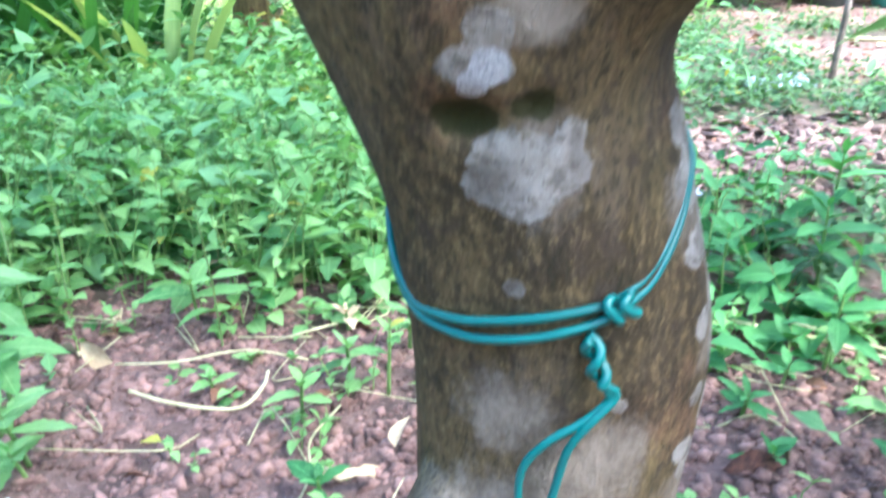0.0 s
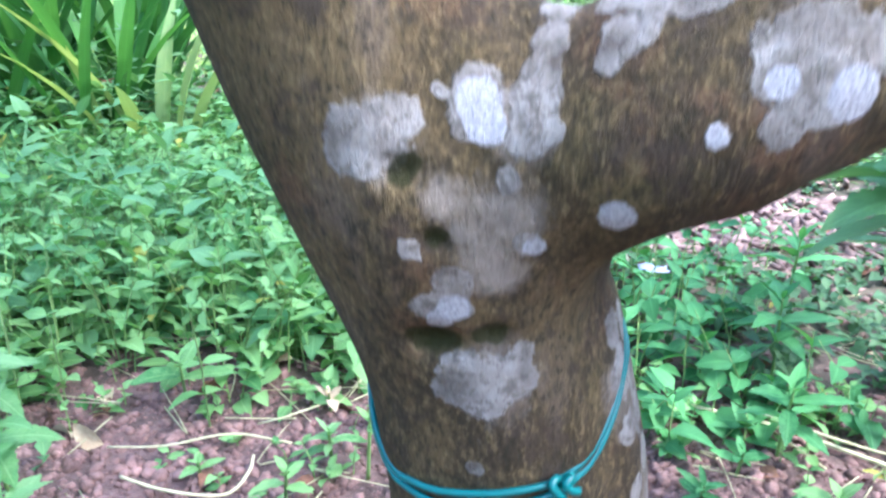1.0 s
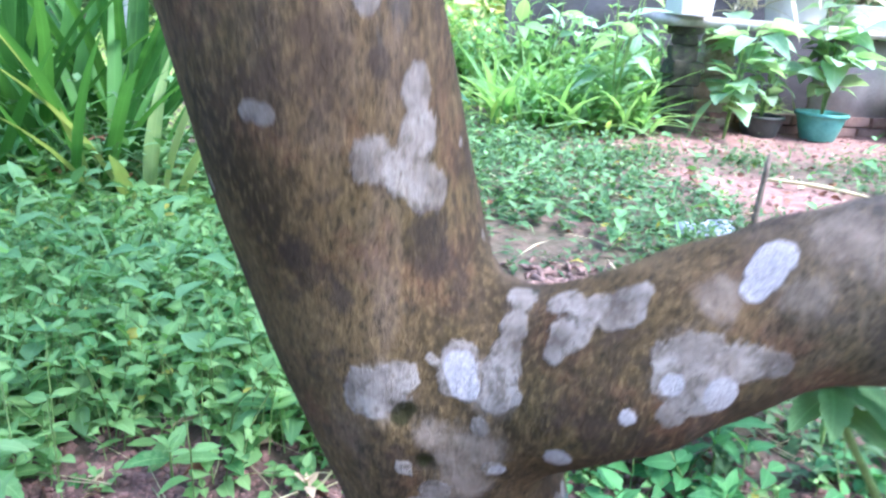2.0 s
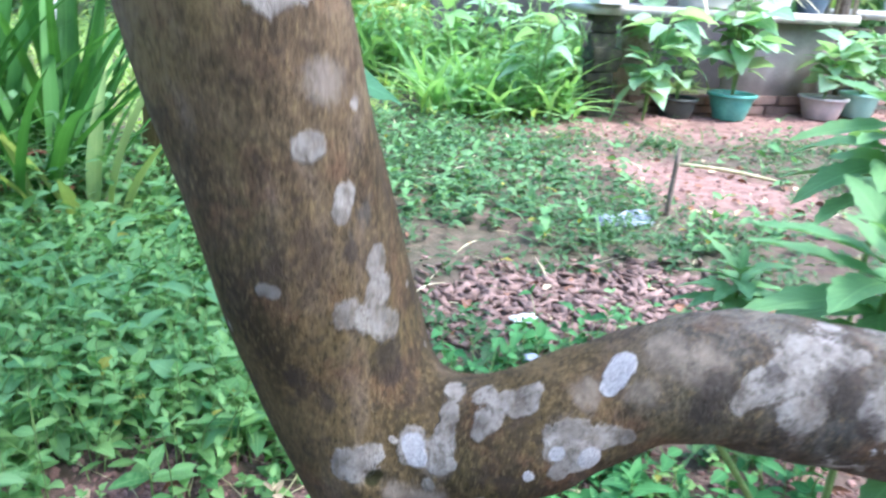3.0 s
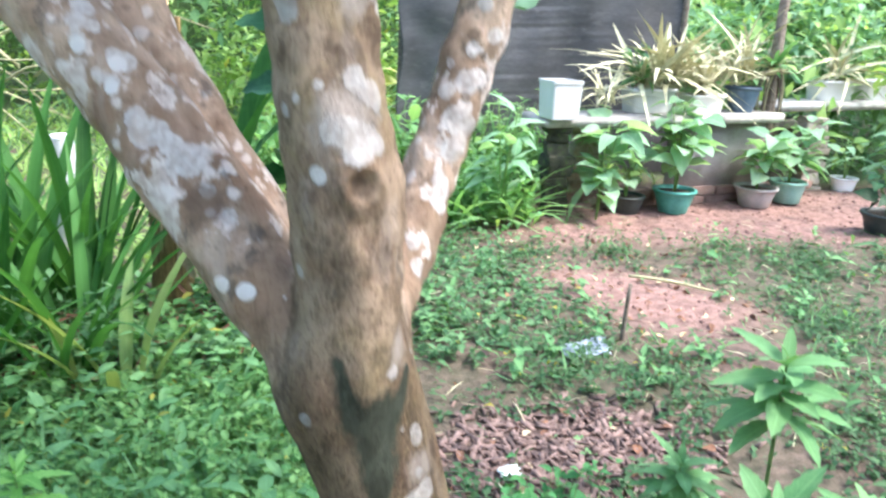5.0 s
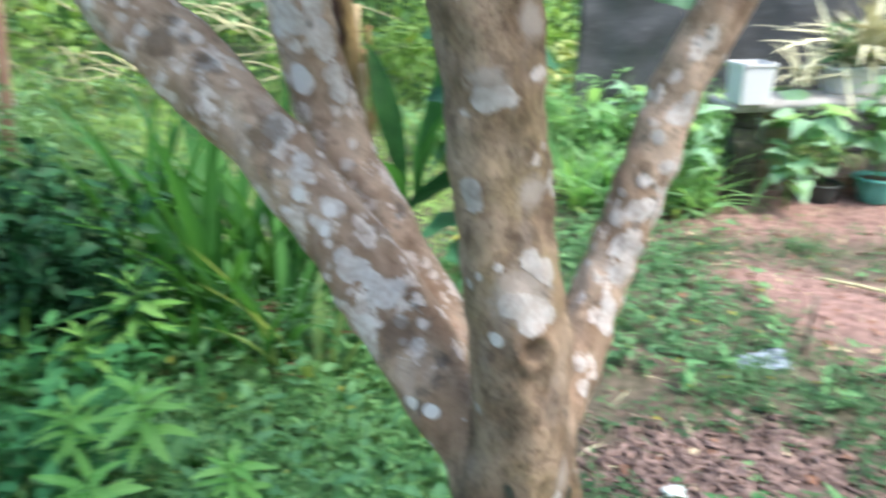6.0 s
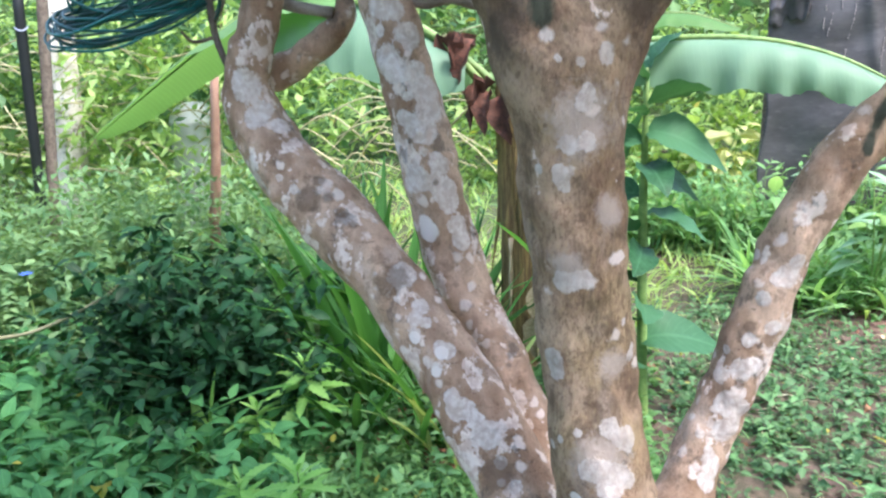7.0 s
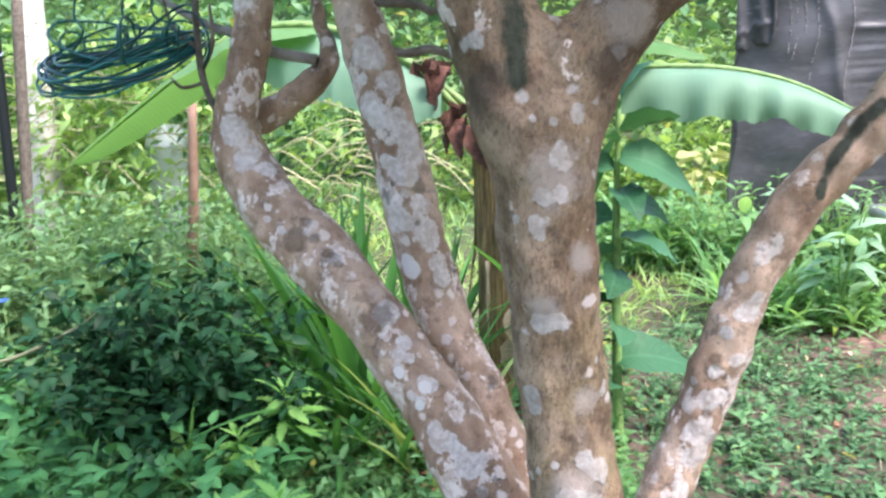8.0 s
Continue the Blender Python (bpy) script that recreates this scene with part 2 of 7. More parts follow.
def soil_material(name):
    m, nt, b = nodes_of(name)
    vec = coords(nt)
    n0, n1, n2 = noise_tex(nt, vec, 1.6, 6, 0.65), noise_tex(nt, vec, 16, 6, 0.65), noise_tex(nt, vec, 110, 4, 0.7)
    plain_soil = mix_color(nt, ramp(nt, n1, 0.35, 0.65), (0.062, 0.036, 0.029), (0.158, 0.096, 0.081))
    # paler soil: the sun on path and yard is put into the colour
    dry = mix_color(nt, ramp(nt, n1, 0.35, 0.65), (0.19, 0.105, 0.085), (0.33, 0.195, 0.162))
    col = mix_color(nt, math_node(nt, "MULTIPLY", attribute(nt, "dry"), ramp(nt, n0, 0.25, 0.6)), plain_soil, dry)
    col = mix_color(nt, math_node(nt, "MULTIPLY", ramp(nt, n2, 0.55, 0.75), 0.5), col, (0.36, 0.25, 0.22))
    col = mix_color(nt, math_node(nt, "MULTIPLY", ramp(nt, n2, 0.42, 0.28), 0.6), col, (0.045, 0.027, 0.022))
    col = mix_color(nt, math_node(nt, "MULTIPLY", attribute(nt, "green"), ramp(nt, n0, 0.25, 0.55)), col, (0.06, 0.10, 0.035))
    nt.links.new(col, b.inputs["Base Color"])
    b.inputs["Roughness"].default_value = 0.95
    bump(nt, b, math_node(nt, "ADD", n1, math_node(nt, "MULTIPLY", n2, 0.5)), 0.9, 0.014)
    return m


def plain_material(name, color, rough=0.5, metallic=0.0, vary=0.25):
    dark = tuple(c * (1 - vary) for c in color)
    return rough_material(name, dark, color, 14.0, rough, 0.15, 0.001, metallic=metallic)


BARK = bark_material("bark")
SOIL = soil_material("red_soil")
WEED_NEAR = leaf_material("near_weed_leaf", (0.068, 0.205, 0.060), (0.255, 0.45, 0.165), 0.34, 0.5, yellow=0.01)
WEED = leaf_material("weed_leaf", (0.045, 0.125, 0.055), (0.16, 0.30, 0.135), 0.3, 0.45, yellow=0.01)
WEED_MID = leaf_material("mid_green_leaf", (0.026, 0.115, 0.038), (0.108, 0.305, 0.102), 0.30, 0.5, yellow=0.004)
# deep green, darkened further to carry the shade inside the bush
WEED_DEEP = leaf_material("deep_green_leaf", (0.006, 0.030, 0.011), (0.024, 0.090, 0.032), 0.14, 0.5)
WEED_LIGHT = leaf_material("light_green_leaf", (0.100, 0.245, 0.098), (0.190, 0.360, 0.152), 0.28, 0.55)
WEED_STAR = leaf_material("bright_weed_leaf", (0.15, 0.36, 0.075), (0.27, 0.50, 0.14), 0.35, 0.5)
THIN_WEED = leaf_material("yard_weed_leaf", (0.060, 0.155, 0.062), (0.20, 0.33, 0.145), 0.32, 0.5, yellow=0.006)
POT_LEAF = leaf_material("pale_pot_leaf", (0.20, 0.38, 0.23), (0.36, 0.55, 0.36), 0.42, 0.6)
CANNA = leaf_material("canna_leaf", (0.018, 0.075, 0.032), (0.070, 0.190, 0.095), 0.28, 0.4, 0.2)
YARD = leaf_material("low_yard_leaf", (0.026, 0.080, 0.034), (0.098, 0.185, 0.080), 0.30, 0.5, yellow=0.006)
WEED_INNER = leaf_material("inner_weed_leaf", (0.040, 0.130, 0.040), (0.155, 0.31, 0.105), 0.32, 0.5, yellow=0.008)
STRAW_GREEN = leaf_material("cream_green_leaf", (0.34, 0.40, 0.15), (0.60, 0.62, 0.32), 0.4, 0.6)
WEED_FRESH = leaf_material("fresh_green_leaf", (0.12, 0.29, 0.10), (0.26, 0.45, 0.20), 0.45, 0.5)
# bright yellow-green with the sunlight of the background put into the leaf colour
WEED_LIME_LIT = leaf_material("lit_lime_leaf", (0.15, 0.30, 0.075), (0.37, 0.52, 0.19), 0.42, yellow=0.01)
STRAP = leaf_material("strap_leaf", (0.016, 0.072, 0.020), (0.095, 0.255, 0.064), 0.40, vein=0.15, yellow=0.0)
STRAP_PALE = leaf_material("pale_strap_leaf", (0.17, 0.30, 0.11), (0.36, 0.44, 0.17), 0.4, vein=0.1)
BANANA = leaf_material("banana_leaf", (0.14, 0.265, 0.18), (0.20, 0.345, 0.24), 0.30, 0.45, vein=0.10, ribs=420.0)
# yellower copy of the banana leaf, light from behind put into its colour
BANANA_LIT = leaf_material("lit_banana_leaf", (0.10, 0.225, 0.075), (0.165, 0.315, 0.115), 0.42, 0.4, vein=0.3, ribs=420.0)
DRY = rough_material("dry_leaf", (0.10, 0.040, 0.024), (0.30, 0.15, 0.085), 25, 0.9, 0.5, 0.003)
DRY_DARK = rough_material("dark_dry_leaf", (0.030, 0.014, 0.011), (0.15, 0.058, 0.036), 14, 0.8, 0.5, 0.004)
DRY_PALE = rough_material("pale_dry_leaf", (0.40, 0.28, 0.16), (0.66, 0.54, 0.36), 25, 0.9, 0.4, 0.003)
STRAW = rough_material("straw_leaf", (0.45, 0.42, 0.24), (0.72, 0.68, 0.46), 20, 0.9, 0.2)
CLOD = rough_material("clod", (0.085, 0.046, 0.038), (0.29, 0.172, 0.145), 30, 0.95, 0.6, 0.004)
CHIP = rough_material("wood_chip", (0.085, 0.052, 0.044), (0.33, 0.22, 0.185), 30, 0.9, 0.5, 0.002)
STEM = rough_material("green_stem", (0.10, 0.20, 0.05), (0.24, 0.36, 0.11), 30, 0.6, 0.2)
STEM_DARK = rough_material("dark_green_stem", (0.02, 0.045, 0.015), (0.06, 0.10, 0.03), 30, 0.7, 0.2)
VINE = rough_material("pale_vine", (0.33, 0.32, 0.16), (0.50, 0.46, 0.27), 40, 0.8, 0.3)
PALE_TWIG = rough_material("pale_grey_twig", (0.26, 0.22, 0.19), (0.52, 0.47, 0.42), 40, 0.85, 0.5)
TWIG = rough_material("grey_twig", (0.10, 0.075, 0.055), (0.26, 0.21, 0.17), 40, 0.85, 0.5)
FIBRE = rough_material("fibrous_stem", (0.062, 0.034, 0.017), (0.37, 0.255, 0.10), 18, 0.85, 0.9, 0.008, (4, 4, 0.3))
WIRE = plain_material("green_wire", (0.005, 0.155, 0.145), 0.35)
WIRE_MID = plain_material("sea_green_wire", (0.008, 0.14, 0.135), 0.38)
WIRE_DARK = plain_material("dark_green_wire", (0.006, 0.075, 0.07), 0.4)
CONCRETE = rough_material("concrete", (0.32, 0.29, 0.26), (0.56, 0.53, 0.48), 9, 0.9, 0.4)
GREY_BOARD = rough_material("grey_board", (0.25, 0.22, 0.21), (0.38, 0.34, 0.33), 7, 0.8, 0.2)
STONE_DARK = rough_material("mossy_stone", (0.018, 0.022, 0.014), (0.09, 0.085, 0.055), 12, 0.95, 0.8, 0.01, spots=(0.07, 0.11, 0.03))
STONE_PALE = rough_material("pale_stone", (0.26, 0.22, 0.16), (0.50, 0.45, 0.36), 12, 0.95, 0.8, 0.01, spots=(0.22, 0.26, 0.12))
BRICK = rough_material("red_brick", (0.22, 0.135, 0.11), (0.36, 0.24, 0.20), 14, 0.95, 0.6, 0.005)
POT_WHITE = rough_material("white_pot", (0.84, 0.84, 0.82), (0.93, 0.93, 0.92), 8, 0.5, 0.05)
POT_TEAL = rough_material("teal_pot", (0.05, 0.24, 0.20), (0.12, 0.40, 0.34), 10, 0.5, 0.05)
POT_MINT = rough_material("mint_pot", (0.25, 0.52, 0.44), (0.38, 0.64, 0.55), 10, 0.5, 0.05)
POT_GREY = rough_material("grey_pot", (0.34, 0.32, 0.31), (0.50, 0.46, 0.45), 10, 0.6, 0.1)
POT_BLUE = rough_material("blue_grey_pot", (0.06, 0.10, 0.15), (0.12, 0.17, 0.23), 10, 0.5, 0.05)
POT_DARK = rough_material("dark_pot", (0.02, 0.03, 0.028), (0.05, 0.06, 0.055), 10, 0.5, 0.05)
POT_SOIL = rough_material("pot_soil", (0.03, 0.02, 0.015), (0.09, 0.06, 0.04), 60, 0.95, 0.7)
SHEET = rough_material("black_sheet", (0.040, 0.038, 0.040), (0.078, 0.075, 0.078), 3, 0.45, 0.35, 0.006, (1, 1, 2.5), spots=(0.095, 0.09, 0.093))
PLASTIC_BLACK = plain_material("black_plastic", (0.014, 0.017, 0.02), 0.4)
PLASTIC_BLUE = rough_material("pale_blue_plastic", (0.24, 0.28, 0.38), (0.42, 0.47, 0.58), 12, 0.4, 0.3)
PAPER = rough_material("pale_scrap", (0.50, 0.55, 0.52), (0.68, 0.72, 0.70), 20, 0.7, 0.3)
WHITEWASH = rough_material("pale_bark", (0.50, 0.46, 0.40), (0.80, 0.77, 0.70), 9, 0.9, 0.5, 0.006, spots=(0.24, 0.22, 0.18))
PALE_STICK = rough_material("brown_stick", (0.24, 0.13, 0.09), (0.40, 0.25, 0.18), 14, 0.9, 0.5)
WHITE_PAINT = rough_material("white_paint", (0.70, 0.72, 0.74), (0.82, 0.83, 0.84), 5, 0.6, 0.1)
HEDGE_BACK = rough_material("far_leaf_mass", (0.03, 0.07, 0.02), (0.10, 0.17, 0.05), 3.0, 1.0, 0.9, 0.05)


# ---- mesh tools ----
def link_mesh(name, mesh, material, parent=None, label="", smooth=True):
    mesh.materials.append(material)
    if smooth:
        mesh.polygons.foreach_set("use_smooth", np.ones(len(mesh.polygons), dtype=bool))
    mesh.update()
    ob = new(name, mesh)
    ob.parent = parent
    if label:
        ob["label"] = label
    return ob


def array_mesh(name, verts, quads, uvs=None):
    """A mesh from arrays: verts (n, 3), quads (m, 4), uvs (n, 2)."""
    me = bpy.data.meshes.new(name)
    me.vertices.add(len(verts))
    me.vertices.foreach_set("co", np.asarray(verts, np.float32).ravel())
    q = np.asarray(quads, np.int32)
    me.loops.add(q.size)
    me.loops.foreach_set("vertex_index", q.ravel())
    me.polygons.add(len(q))
    me.polygons.foreach_set("loop_start", np.arange(0, q.size, q.shape[1], dtype=np.int32))
    if uvs is not None:
        layer = me.uv_layers.new(name="UVMap")
        layer.data.foreach_set("uv", np.asarray(uvs, np.float32)[q.ravel()].ravel())
    me.update(calc_edges=True)
    return me


def part(name, data, material, parent=None, label="", smooth=True):
    """One mesh object under its thing, from a bmesh, a mesh or (verts, quads, uvs)."""
    if isinstance(data, bmesh.types.BMesh):
        me = bpy.data.meshes.new(name)
        data.to_mesh(me)
        data.free()
    elif isinstance(data, bpy.types.Mesh):
        me = data
        if me.users:
            ob = new(name, me)
            ob.parent = parent
            if label:
                ob["label"] = label
            return ob
    else:
        me = array_mesh(name, *data)
    return link_mesh(name, me, material, parent, label, smooth)


def thing(name, at, label, category, group="", kind="", turn=0.0):
    ob = new(name)
    ob.empty_display_size = 0.05
    ob.location, ob.rotation_euler = at, (0, 0, radians(turn))
    return tagged(ob, label, category, group, kind)


def smooth_path(points, steps):
    """Catmull-Rom through rows of any width, steps pieces between neighbours."""
    p = np.asarray(points, float)
    e = np.vstack([2 * p[0] - p[1], p, 2 * p[-1] - p[-2]])
    out = []
    for i in range(1, len(e) - 2):
        for u in np.linspace(0, 1, steps, endpoint=False):
            a, b, c, d = e[i - 1], e[i], e[i + 1], e[i + 2]
            out.append(0.5 * (2 * b + (c - a) * u + (2 * a - 5 * b + 4 * c - d) * u * u + (3 * b - a - 3 * c + d) * u ** 3))
    out.append(p[-1])
    return np.array(out)


def tube(points, radius, sides=8, steps=1, wobble=0.0, seed=0):
    """A closed tube along points; radius: one, or one a point."""
    p = np.asarray(points, float)
    r = np.full(len(p), radius) if np.isscalar(radius) else np.asarray(radius, float)
    if steps > 1:
        s = smooth_path(np.column_stack([p, r]), steps)
        p, r = s[:, :3], s[:, 3]
    rng = np.random.default_rng(seed)
    t = np.gradient(p, axis=0)
    t /= np.linalg.norm(t, axis=1)[:, None] + 1e-9
    up = np.array([0, 0, 1.0]) if abs(t[0][2]) < 0.8 else np.array([1.0, 0, 0])
    verts, n = [], len(p)
    a = up - t[0] * (up @ t[0])
    for i in range(n):
        a = a - t[i] * (a @ t[i])
        a /= np.linalg.norm(a)
        b = np.cross(t[i], a)
        w = 1 + wobble * rng.standard_normal(sides)
        for k in range(sides):
            ang = 2 * math.pi * k / sides
            verts.append(p[i] + r[i] * w[k] * (math.cos(ang) * a + math.sin(ang) * b))
    quads = [(i * sides + k, i * sides + (k + 1) % sides, (i + 1) * sides + (k + 1) % sides, (i + 1) * sides + k) for i in range(n - 1) for k in range(sides)]
    verts += [p[0], p[-1]]
    c0, c1 = n * sides, n * sides + 1
    for k in range(0, sides, 2):
        quads.append((c0, (k + 2) % sides, (k + 1) % sides, k))
        o = (n - 1) * sides
        quads.append((c1, o + k, o + (k + 1) % sides, o + (k + 2) % sides))
    return np.array(verts), np.array(quads), None


def merged(pieces):
    """Joins (verts, quads, uvs) pieces."""
    vs, qs, us, o = [], [], [], 0
    for v, q, u in pieces:
        vs.append(v), qs.append(np.asarray(q) + o), us.append(u if u is not None else np.zeros((len(v), 2)))
        o += len(v)
    return np.vstack(vs), np.vstack(qs), np.vstack(us)


def leaf_shape(length, width, segments=4, droop=0.25, fold=0.25, widest=0.4, wave=0.0, tip=0.02, teeth=0.0):
    """A leaf along +x from the origin, folded along its midrib and drooping to its tip."""
    u = np.linspace(0, 1, segments + 1)
    k = math.log(0.5) / math.log(widest)
    w = np.sin(math.pi * u ** k) ** 0.8 * width / 2
    w *= 1 + teeth * (2 * (np.arange(segments + 1) % 2) - 1)
    w[0], w[-1] = width * 0.03, width * tip
    x, z = length * (u - 0.12 * droop * u * u), -length * droop * u * u
    wv = wave * width * np.sin(u * 19.0)
    rows = np.stack([np.stack([x, w, z + fold * w + wv], 1), np.stack([x, 0 * w, z], 1), np.stack([x, -w, z + fold * w - wv], 1)], 1)
    uv = np.stack([np.stack([0 * u, u], 1), np.stack([0 * u + 0.5, u], 1), np.stack([0 * u + 1, u], 1)], 1)
    q = []
    for i in range(segments):
        a = 3 * i
        q += [(a, a + 1, a + 4, a + 3), (a + 1, a + 2, a + 5, a + 4)]
    return rows.reshape(-1, 3), np.array(q), uv.reshape(-1, 2)


def turns(az, pitch, roll):
    """Rotation matrices (n, 3, 3): roll about x, then pitch up, then azimuth."""
    ca, sa, cp, sp, cr, sr = np.cos(az), np.sin(az), np.cos(pitch), np.sin(pitch), np.cos(roll), np.sin(roll)
    o, i = np.zeros_like(ca), np.ones_like(ca)
    rz = np.stack([ca, -sa, o, sa, ca, o, o, o, i], -1).reshape(-1, 3, 3)
    ry = np.stack([cp, o, -sp, o, i, o, sp, o, cp], -1).reshape(-1, 3, 3)
    rx = np.stack([i, o, o, o, cr, -sr, o, sr, cr], -1).reshape(-1, 3, 3)
    return rz @ ry @ rx


def spread(shape, places, rotations, sizes):
    """Many copies of one shape as a single (verts, quads, uvs)."""
    v, q, u = shape
    n, m = len(places), len(v)
    vv = np.einsum("nij,mj->nmi", rotations, v) * np.asarray(sizes)[:, None, None] + np.asarray(places)[:, None, :]
    qq = q[None] + (np.arange(n) * m)[:, None, None]
    return vv.reshape(-1, 3), qq.reshape(-1, q.shape[1]), np.tile(u, (n, 1))


def stuff(name, pieces, material, label, category):
    ob = part(name, merged(pieces), material)
    return tagged(ob, label, category, kind="stuff")


def hills(x, y):
    """A smooth field between about -1 and 1 over the plan."""
    return 0.5 * np.sin(1.7 * x + 0.6 * y + 0.4) * np.cos(1.3 * y - 0.5 * x) + 0.3 * np.sin(4.1 * x - 2.3 * y + 1.0) + 0.2 * np.sin(7.7 * y + 5.3 * x)


def ground_z(x, y):
    return 0.018 * hills(x * 1.3, y * 1.3) + 0.006 * np.sin(23 * x + 3 * np.sin(17 * y)) * np.sin(19 * y + 2 * np.sin(13 * x))


def sow(rng, n, x0, x1, y0, y1, keep=None):
    """n random places in a rectangle of the plan, thinned by keep(x, y) in 0..1, on the ground."""
    x, y = rng.uniform(x0, x1, n), rng.uniform(y0, y1, n)
    if keep is not None:
        ok = rng.uniform(0, 1, n) < keep(x, y)
        x, y = x[ok], y[ok]
    return np.stack([x, y, ground_z(x, y)], 1)


def sprigs(rng, places, height, leaf, pairs=4, width=0.5, droop=0.3, segments=3, stem=0.0012, spread_tilt=0.25):
    """Upright weeds: a thin stem and opposite pairs of leaves. Returns leaf pieces and stem pieces."""
    n = len(places)
    h = height[0] + (height[1] - height[0]) * rng.uniform(0, 1, n) ** 1.3
    lean = rng.normal(0, spread_tilt, (n, 2)) * h[:, None]
    leaves = []
    for k in range(pairs):
        f = (k + 0.7 + 0.3 * rng.uniform(-1, 1, n)) / pairs
        f = np.clip(f, 0.1, 1.0)
        base = places + np.stack([lean[:, 0] * f * f, lean[:, 1] * f * f, h * f], 1)
        az0 = rng.uniform(0, 2 * math.pi, n)
        for side in (0, math.pi):
            az = az0 + side + rng.normal(0, 0.25, n)
            size = (leaf[0] + (leaf[1] - leaf[0]) * rng.uniform(0, 1, n)) * (1.0 - 0.35 * f)
            leaves.append((base, turns(az, rng.normal(0.25, 0.3, n) + 0.35 * (f > 0.8), rng.normal(0, 0.3, n)), size))
    base = np.vstack([l[0] for l in leaves])
    rot = np.vstack([l[1] for l in leaves])
    size = np.concatenate([l[2] for l in leaves])
    which = rng.integers(0, 3, len(base))
    pieces = [spread(leaf_shape(1, width * w, segments, droop * d, 0.3, wd), base[which == i], rot[which == i], size[which == i])
              for i, (w, d, wd) in enumerate(((1.0, 1.0, 0.38), (0.8, 0.6, 0.42), (1.25, 1.4, 0.36)))]
    cross = np.array([(1, 0), (-0.5, 0.87), (-0.5, -0.87)]) * stem
    top = places + np.stack([lean[:, 0], lean[:, 1], h], 1)
    mid = places + np.stack([lean[:, 0] * 0.25, lean[:, 1] * 0.25, h * 0.5], 1)
    v = np.concatenate([np.concatenate([np.concatenate([c[:, None, :2] + cross[None] * s, np.repeat(c[:, None, 2:], 3, 1)], 2) for c, s in ((places - (0, 0, 0.01), 1.3), (mid, 1.0), (top, 0.6))], 1)], 0)
    q = np.array([(k, (k + 1) % 3, 3 + (k + 1) % 3, 3 + k) for k in range(3)] + [(3 + k, 3 + (k + 1) % 3, 6 + (k + 1) % 3, 6 + k) for k in range(3)])
    qq = (q[None] + (np.arange(n) * 9)[:, None, None]).reshape(-1, 4)
    return pieces, [(v.reshape(-1, 3), qq, np.zeros((n * 9, 2)))]


def blades(rng, places, length, width, lift=(0.9, 1.4), droop=0.5, segments=4):
    n = len(places)
    size = rng.uniform(*length, n)
    which = rng.integers(0, 3, n)
    rot = turns(rng.uniform(0, 2 * math.pi, n), rng.uniform(*lift, n), rng.normal(0, 0.4, n))
    return [spread(leaf_shape(1, width * (0.7 + 0.3 * i), segments, droop * (0.5 + 0.5 * i), 0.4, 0.35), places[which == i], rot[which == i], size[which == i]) for i in range(3)]


def box_bm(x, y, z, bevel=0.004, jitter=0.0, rng=None):
    bm = bmesh.new()
    bmesh.ops.create_cube(bm, size=1.0)
    for v in bm.verts:
        v.co = Vector((v.co.x * x, v.co.y * y, (v.co.z + 0.5) * z))
        if jitter:
            v.co += Vector(rng.uniform(-jitter, jitter, 3))
    if bevel:
        bmesh.ops.bevel(bm, geom=list(bm.edges), offset=bevel, segments=2, affect="EDGES", clamp_overlap=True)
    return bm


def lathe(profile, sides=24):
    """A turned body from (radius, height) rows."""
    v = [(r * math.cos(2 * math.pi * k / sides), r * math.sin(2 * math.pi * k / sides), z) for r, z in profile for k in range(sides)]
    q = [(i * sides + k, i * sides + (k + 1) % sides, (i + 1) * sides + (k + 1) % sides, (i + 1) * sides + k) for i in range(len(profile) - 1) for k in range(sides)]
    return np.array(v, float), np.array(q), None


# ---- ground ----
def bare(x, y):
    """Where the red soil lies open: 0 grown over, 1 bare."""
    x, y = np.clip(x, -6, 6), np.clip(y, -3, 9)
    path = np.exp(-(((x - 1.35 + 0.15 * np.sin(4 * y)) / 0.48) ** 2 + ((y - 3.0) / 0.62) ** 2) ** 2)
    yard = 1 / (1 + np.exp(-(x - 0.75) / 0.12)) / (1 + np.exp(-(y - 3.85) / 0.08)) / (1 + np.exp((y - 5.6) / 0.15))
    chips = np.exp(-(((x - 0.62) / 0.42) ** 2 + ((y - 1.68) / 0.26) ** 2) ** 2)
    front = 1 / (1 + np.exp((y - 0.97 - 0.10 * hills(x * 3, 1)) / 0.05)) / (1 + np.exp(-(x + 0.75) / 0.08)) / (1 + np.exp(-(y + 0.9 + 0.2 * np.sin(2 * x)) / 0.12)) / (1 + np.exp(np.clip((x - 1.5 - 0.3 * np.sin(3 * y)) / 0.15, -50, 50)))
    return np.clip(np.maximum(np.maximum(path, yard), np.maximum(chips, front)), 0, 1)


def carpet(x, y):
    """Density of the thick weeds on the near side."""
    rim = 1 / (1 + np.exp(np.clip((-x - 3.6 + 0.5 * np.sin(2.3 * y)) / 0.25, -50, 50))) / (1 + np.exp(np.clip((-y + 0.45 + 0.35 * np.sin(2.1 * x)) / 0.2, -50, 50)))
    return rim * (1 - bare(x, y)) / (1 + np.exp((x + 0.10 + 0.05 * np.sin(9 * y)) / 0.05))


